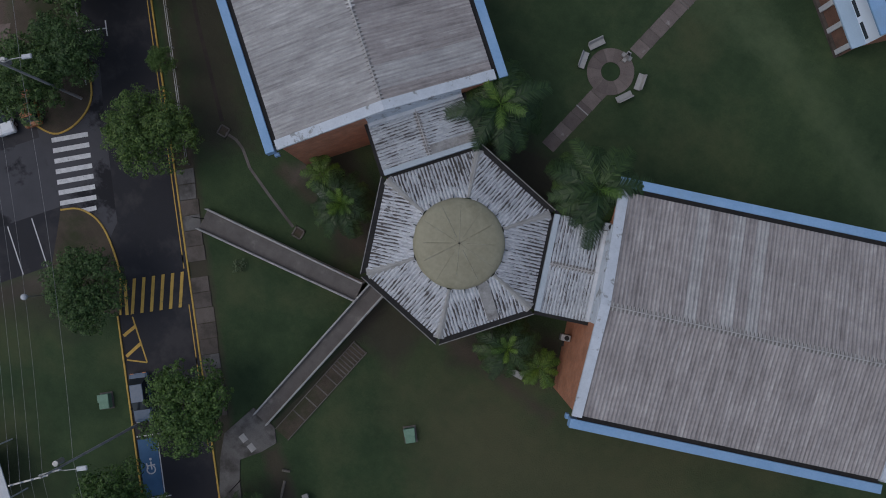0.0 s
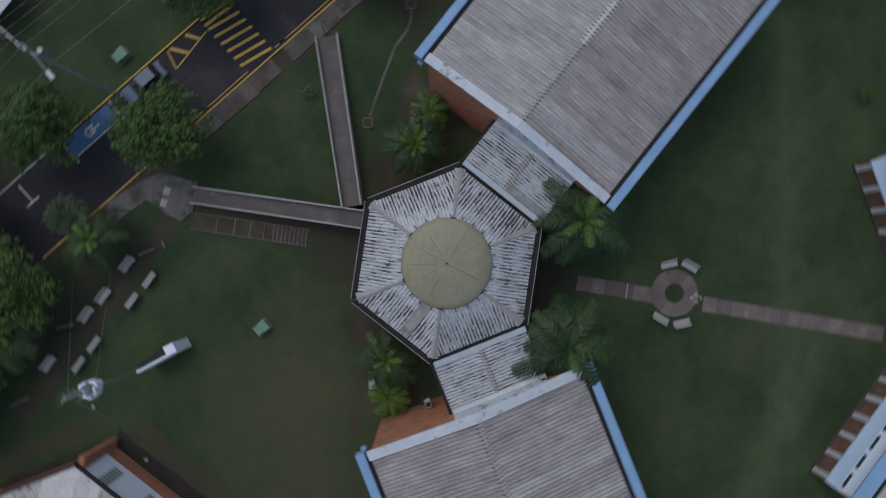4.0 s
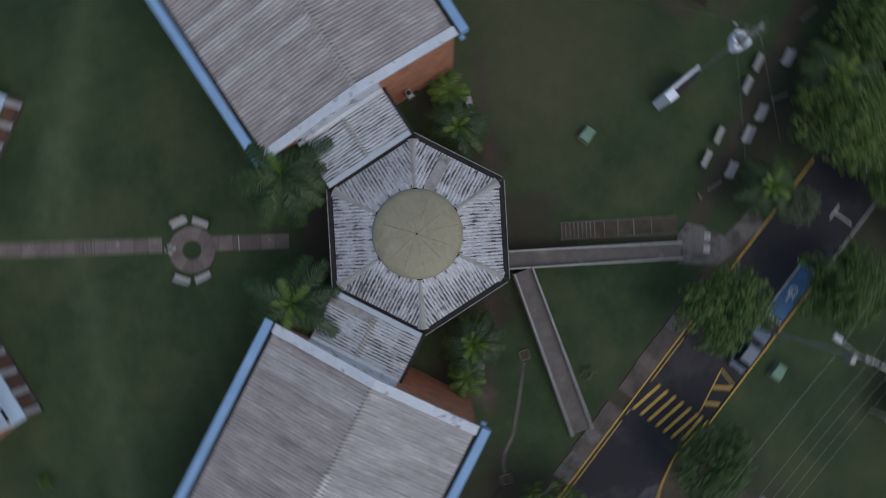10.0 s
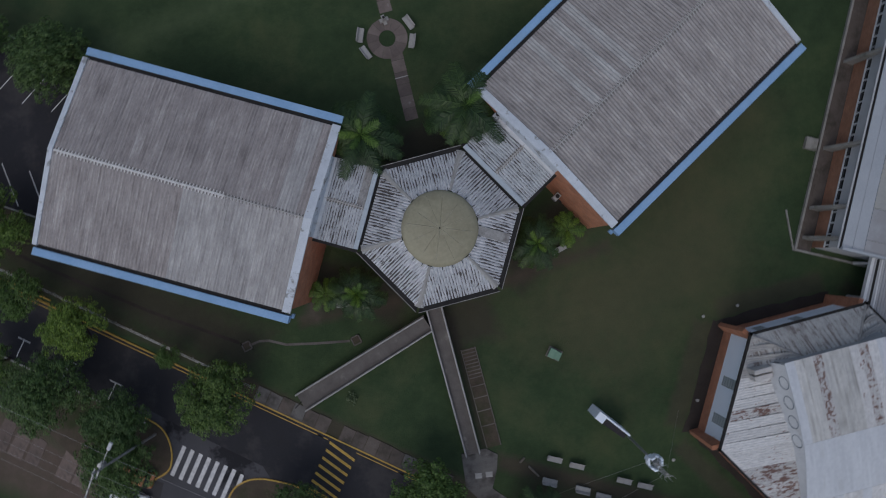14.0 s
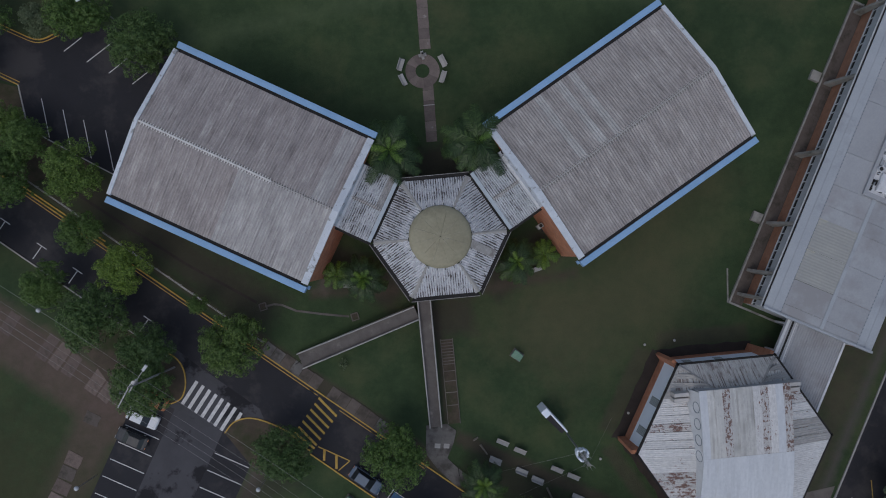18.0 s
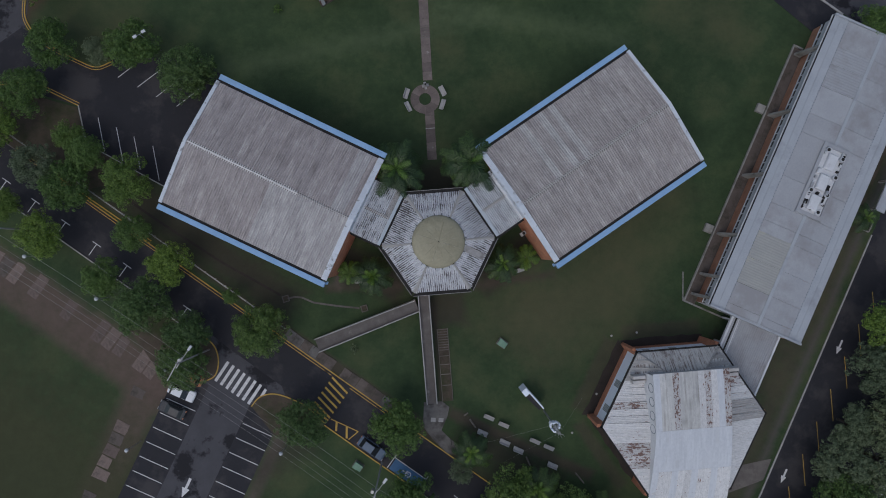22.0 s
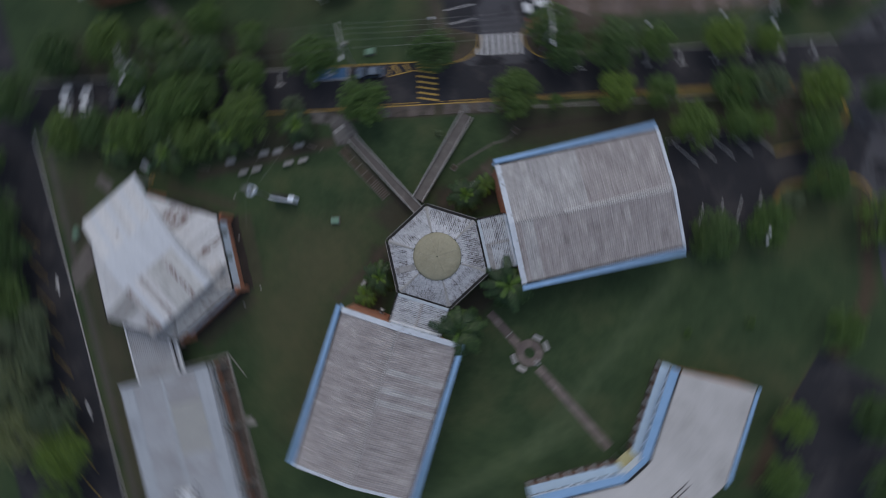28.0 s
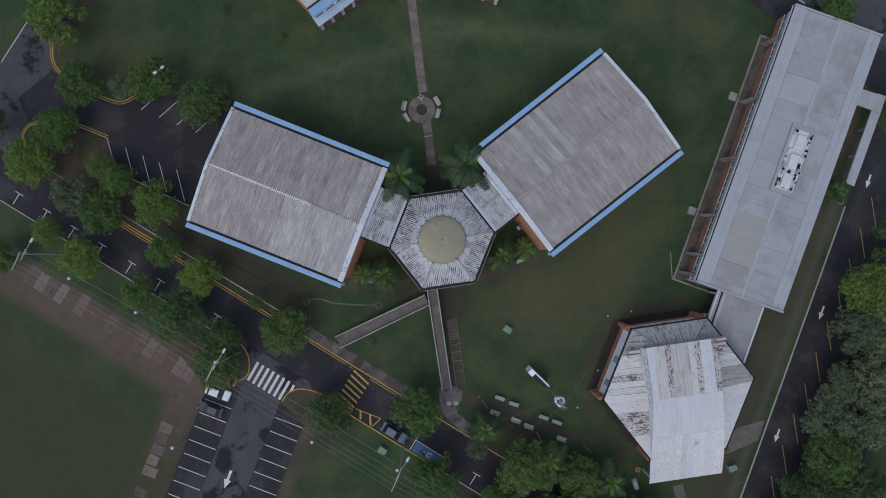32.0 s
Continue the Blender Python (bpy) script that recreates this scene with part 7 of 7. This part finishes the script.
def frond_mesh(name, seed, length, material, leaflets=34, droop=0.55, leaf=0.70):
    """An arching feather frond along +x from the origin."""
    g = random.Random(seed)
    pts = []
    for i in range(9):
        f = i / 8
        pts.append(Vector((length * f * (1 - 0.12 * f), 0.04 * math.sin(3 * f), length * (0.42 * f - droop * 1.25 * f * f))))
    bmf = tube(pts, [0.035 * (1 - 0.8 * i / 8) + 0.006 for i in range(9)], 4)
    verts, faces = [v.co[:] for v in bmf.verts], [[v.index for v in f.verts] for f in bmf.faces]
    bmf.verts.index_update()
    faces = [[v.index for v in f.verts] for f in bmf.faces]
    bmf.free()
    for k in range(leaflets):
        f = 0.12 + 0.88 * k / leaflets
        i = min(int(f * 8), 7)
        p = pts[i].lerp(pts[i + 1], f * 8 - i)
        d = (pts[i + 1] - pts[i]).normalized()
        size = leaf * (0.55 + 0.9 * math.sin(math.pi * min(1, f * 0.9 + 0.08))) * g.uniform(0.85, 1.15)
        for s in (-1, 1):
            out = (Vector((0, s, 0)) * 0.85 + d * 0.6 + Vector((0, 0, g.uniform(-0.45, 0.1)))).normalized() * size
            wv = d * 0.044
            mid = p + out * 0.5 + Vector((0, 0, 0.03))
            tip = p + out + Vector((0, 0, -0.14 * size))
            b = len(verts)
            verts += [(p - wv)[:], (p + wv)[:], (mid + wv * 0.9)[:], tip[:], (mid - wv * 0.9)[:]]
            faces += [[b, b + 1, b + 2, b + 4], [b + 4, b + 2, b + 3]]
    me = bpy.data.meshes.new(name)
    me.from_pydata(verts, [], faces)
    me.materials.append(material)
    return me


FRONDS = [frond_mesh("frond", k, 4.0, FROND, droop=0.45 + 0.1 * k) for k in range(3)]
YOUNG = [frond_mesh("frond", 7 + k, 2.6, FROND_BRIGHT, 20, 0.3, 0.5) for k in range(2)]


def palm(x, y, h, reach, n, bright, label, young_only=False):
    t = thing("palm", pose(x, y, 0, 0, 0, (x * 37 + y * 13) % 360), label, "palm", "palms")
    part("trunk", tube([(0, 0, -0.2), (0.08, 0, h * 0.4), (0, 0.05, h * 0.8), (0, 0, h)], [0.26, 0.19, 0.17, 0.2], 10), PALM_BARK, t)
    g = random.Random(int(x * 10 + y))
    for k in range(n):
        a = 360 * k / n + g.uniform(-9, 9)
        tilt = g.uniform(-22, 24) if k % 2 else g.uniform(-45, -5)
        fr = part("frond", (YOUNG if young_only else FRONDS)[k % 2 if young_only else k % 3], None, t, m=pose(0, 0, h, 0, -tilt * 0.55, a))
        s = reach / (2.6 if young_only else 4.0) * g.uniform(0.82, 1.08)
        fr.scale = (s, s, s)
    for k in range(bright):
        fr = part("frond", YOUNG[k % 2], None, t, "bright green young frond", m=pose(0, 0, h + 0.1, 0, -g.uniform(10, 45), 360 * k / max(1, bright) + g.uniform(-12, 12)))
        s = reach / 4.0 * g.uniform(0.55, 0.85)
        fr.scale = (s, s, s)
    return t


palm(-5.4, 11.4, 9.2, 5.3, 27, 5, "tall feather palm with a bright green heart beside the roof")
palm(5.8, 11.5, 9.6, 5.4, 31, 1, "tall dark feather palm leaning over the link roof")
palm(-10.5, -4.4, 5.6, 3.7, 20, 8, "feather palm with bright young fronds in the courtyard")
palm(9.8, -4.1, 5.8, 3.6, 20, 5, "dark feather palm in the courtyard")
palm(-14.5, -3.7, 2.2, 2.4, 12, 0, "small yellow-green palm by the brick gable", True)
palm(14.0, -3.5, 2.2, 2.4, 12, 0, "small yellow-green palm by the brick gable", True)
palm(2.7, -33.2, 5.0, 3.8, 15, 7, "feather palm near the road")
palm(12.6, -39.4, 6.0, 4.3, 17, 6, "feather palm among dark trees")
palm(22.4, -44.6, 6.0, 4.3, 17, 6, "feather palm near the vaulted hall")
palm(68.6, -1.4, 4.0, 3.2, 14, 6, "feather palm beside the eastern road")
palm(28.6, -52.0, 5.0, 3.8, 15, 5, "feather palm south of the vaulted hall")


def shrub(x, y, r, material, label):
    s = thing("shrub", pose(x, y, 0), label, "shrub", "shrubs")
    cr = part("foliage", crown_mesh("foliage", int(x * 7 + y), 1.0, 0.8, 420, material, 0.16), None, s, m=pose(0, 0, 0.35 * r))
    cr.scale = (r, r, r)
    part("stem", tube([(0, 0, -0.1), (0, 0, 0.5 * r)], [0.05, 0.03], 6), BARK, s)
    return s


for x, y, r in ((-32.2, 46.0, 1.2), (-22.9, 39.8, 1.0), (-15.0, -16.2, 0.9), (-2.2, -64.0, 1.4)):
    shrub(x, y, r, FROND_BRIGHT if r > 0.95 else LEAF_GREY, "small yellow-green shrub on the lawn" if r > 0.95 else "small greyish shrub on the lawn")

solo("rear_slab", box(-0.9, 0.9, -2.6, 0.6, -0.1, 0.03), CONCRETE, "worn concrete path slab behind the vaulted hall", "path", kind="structure", m=pose(35.3, -49.8, 0, 0, 0, 8))
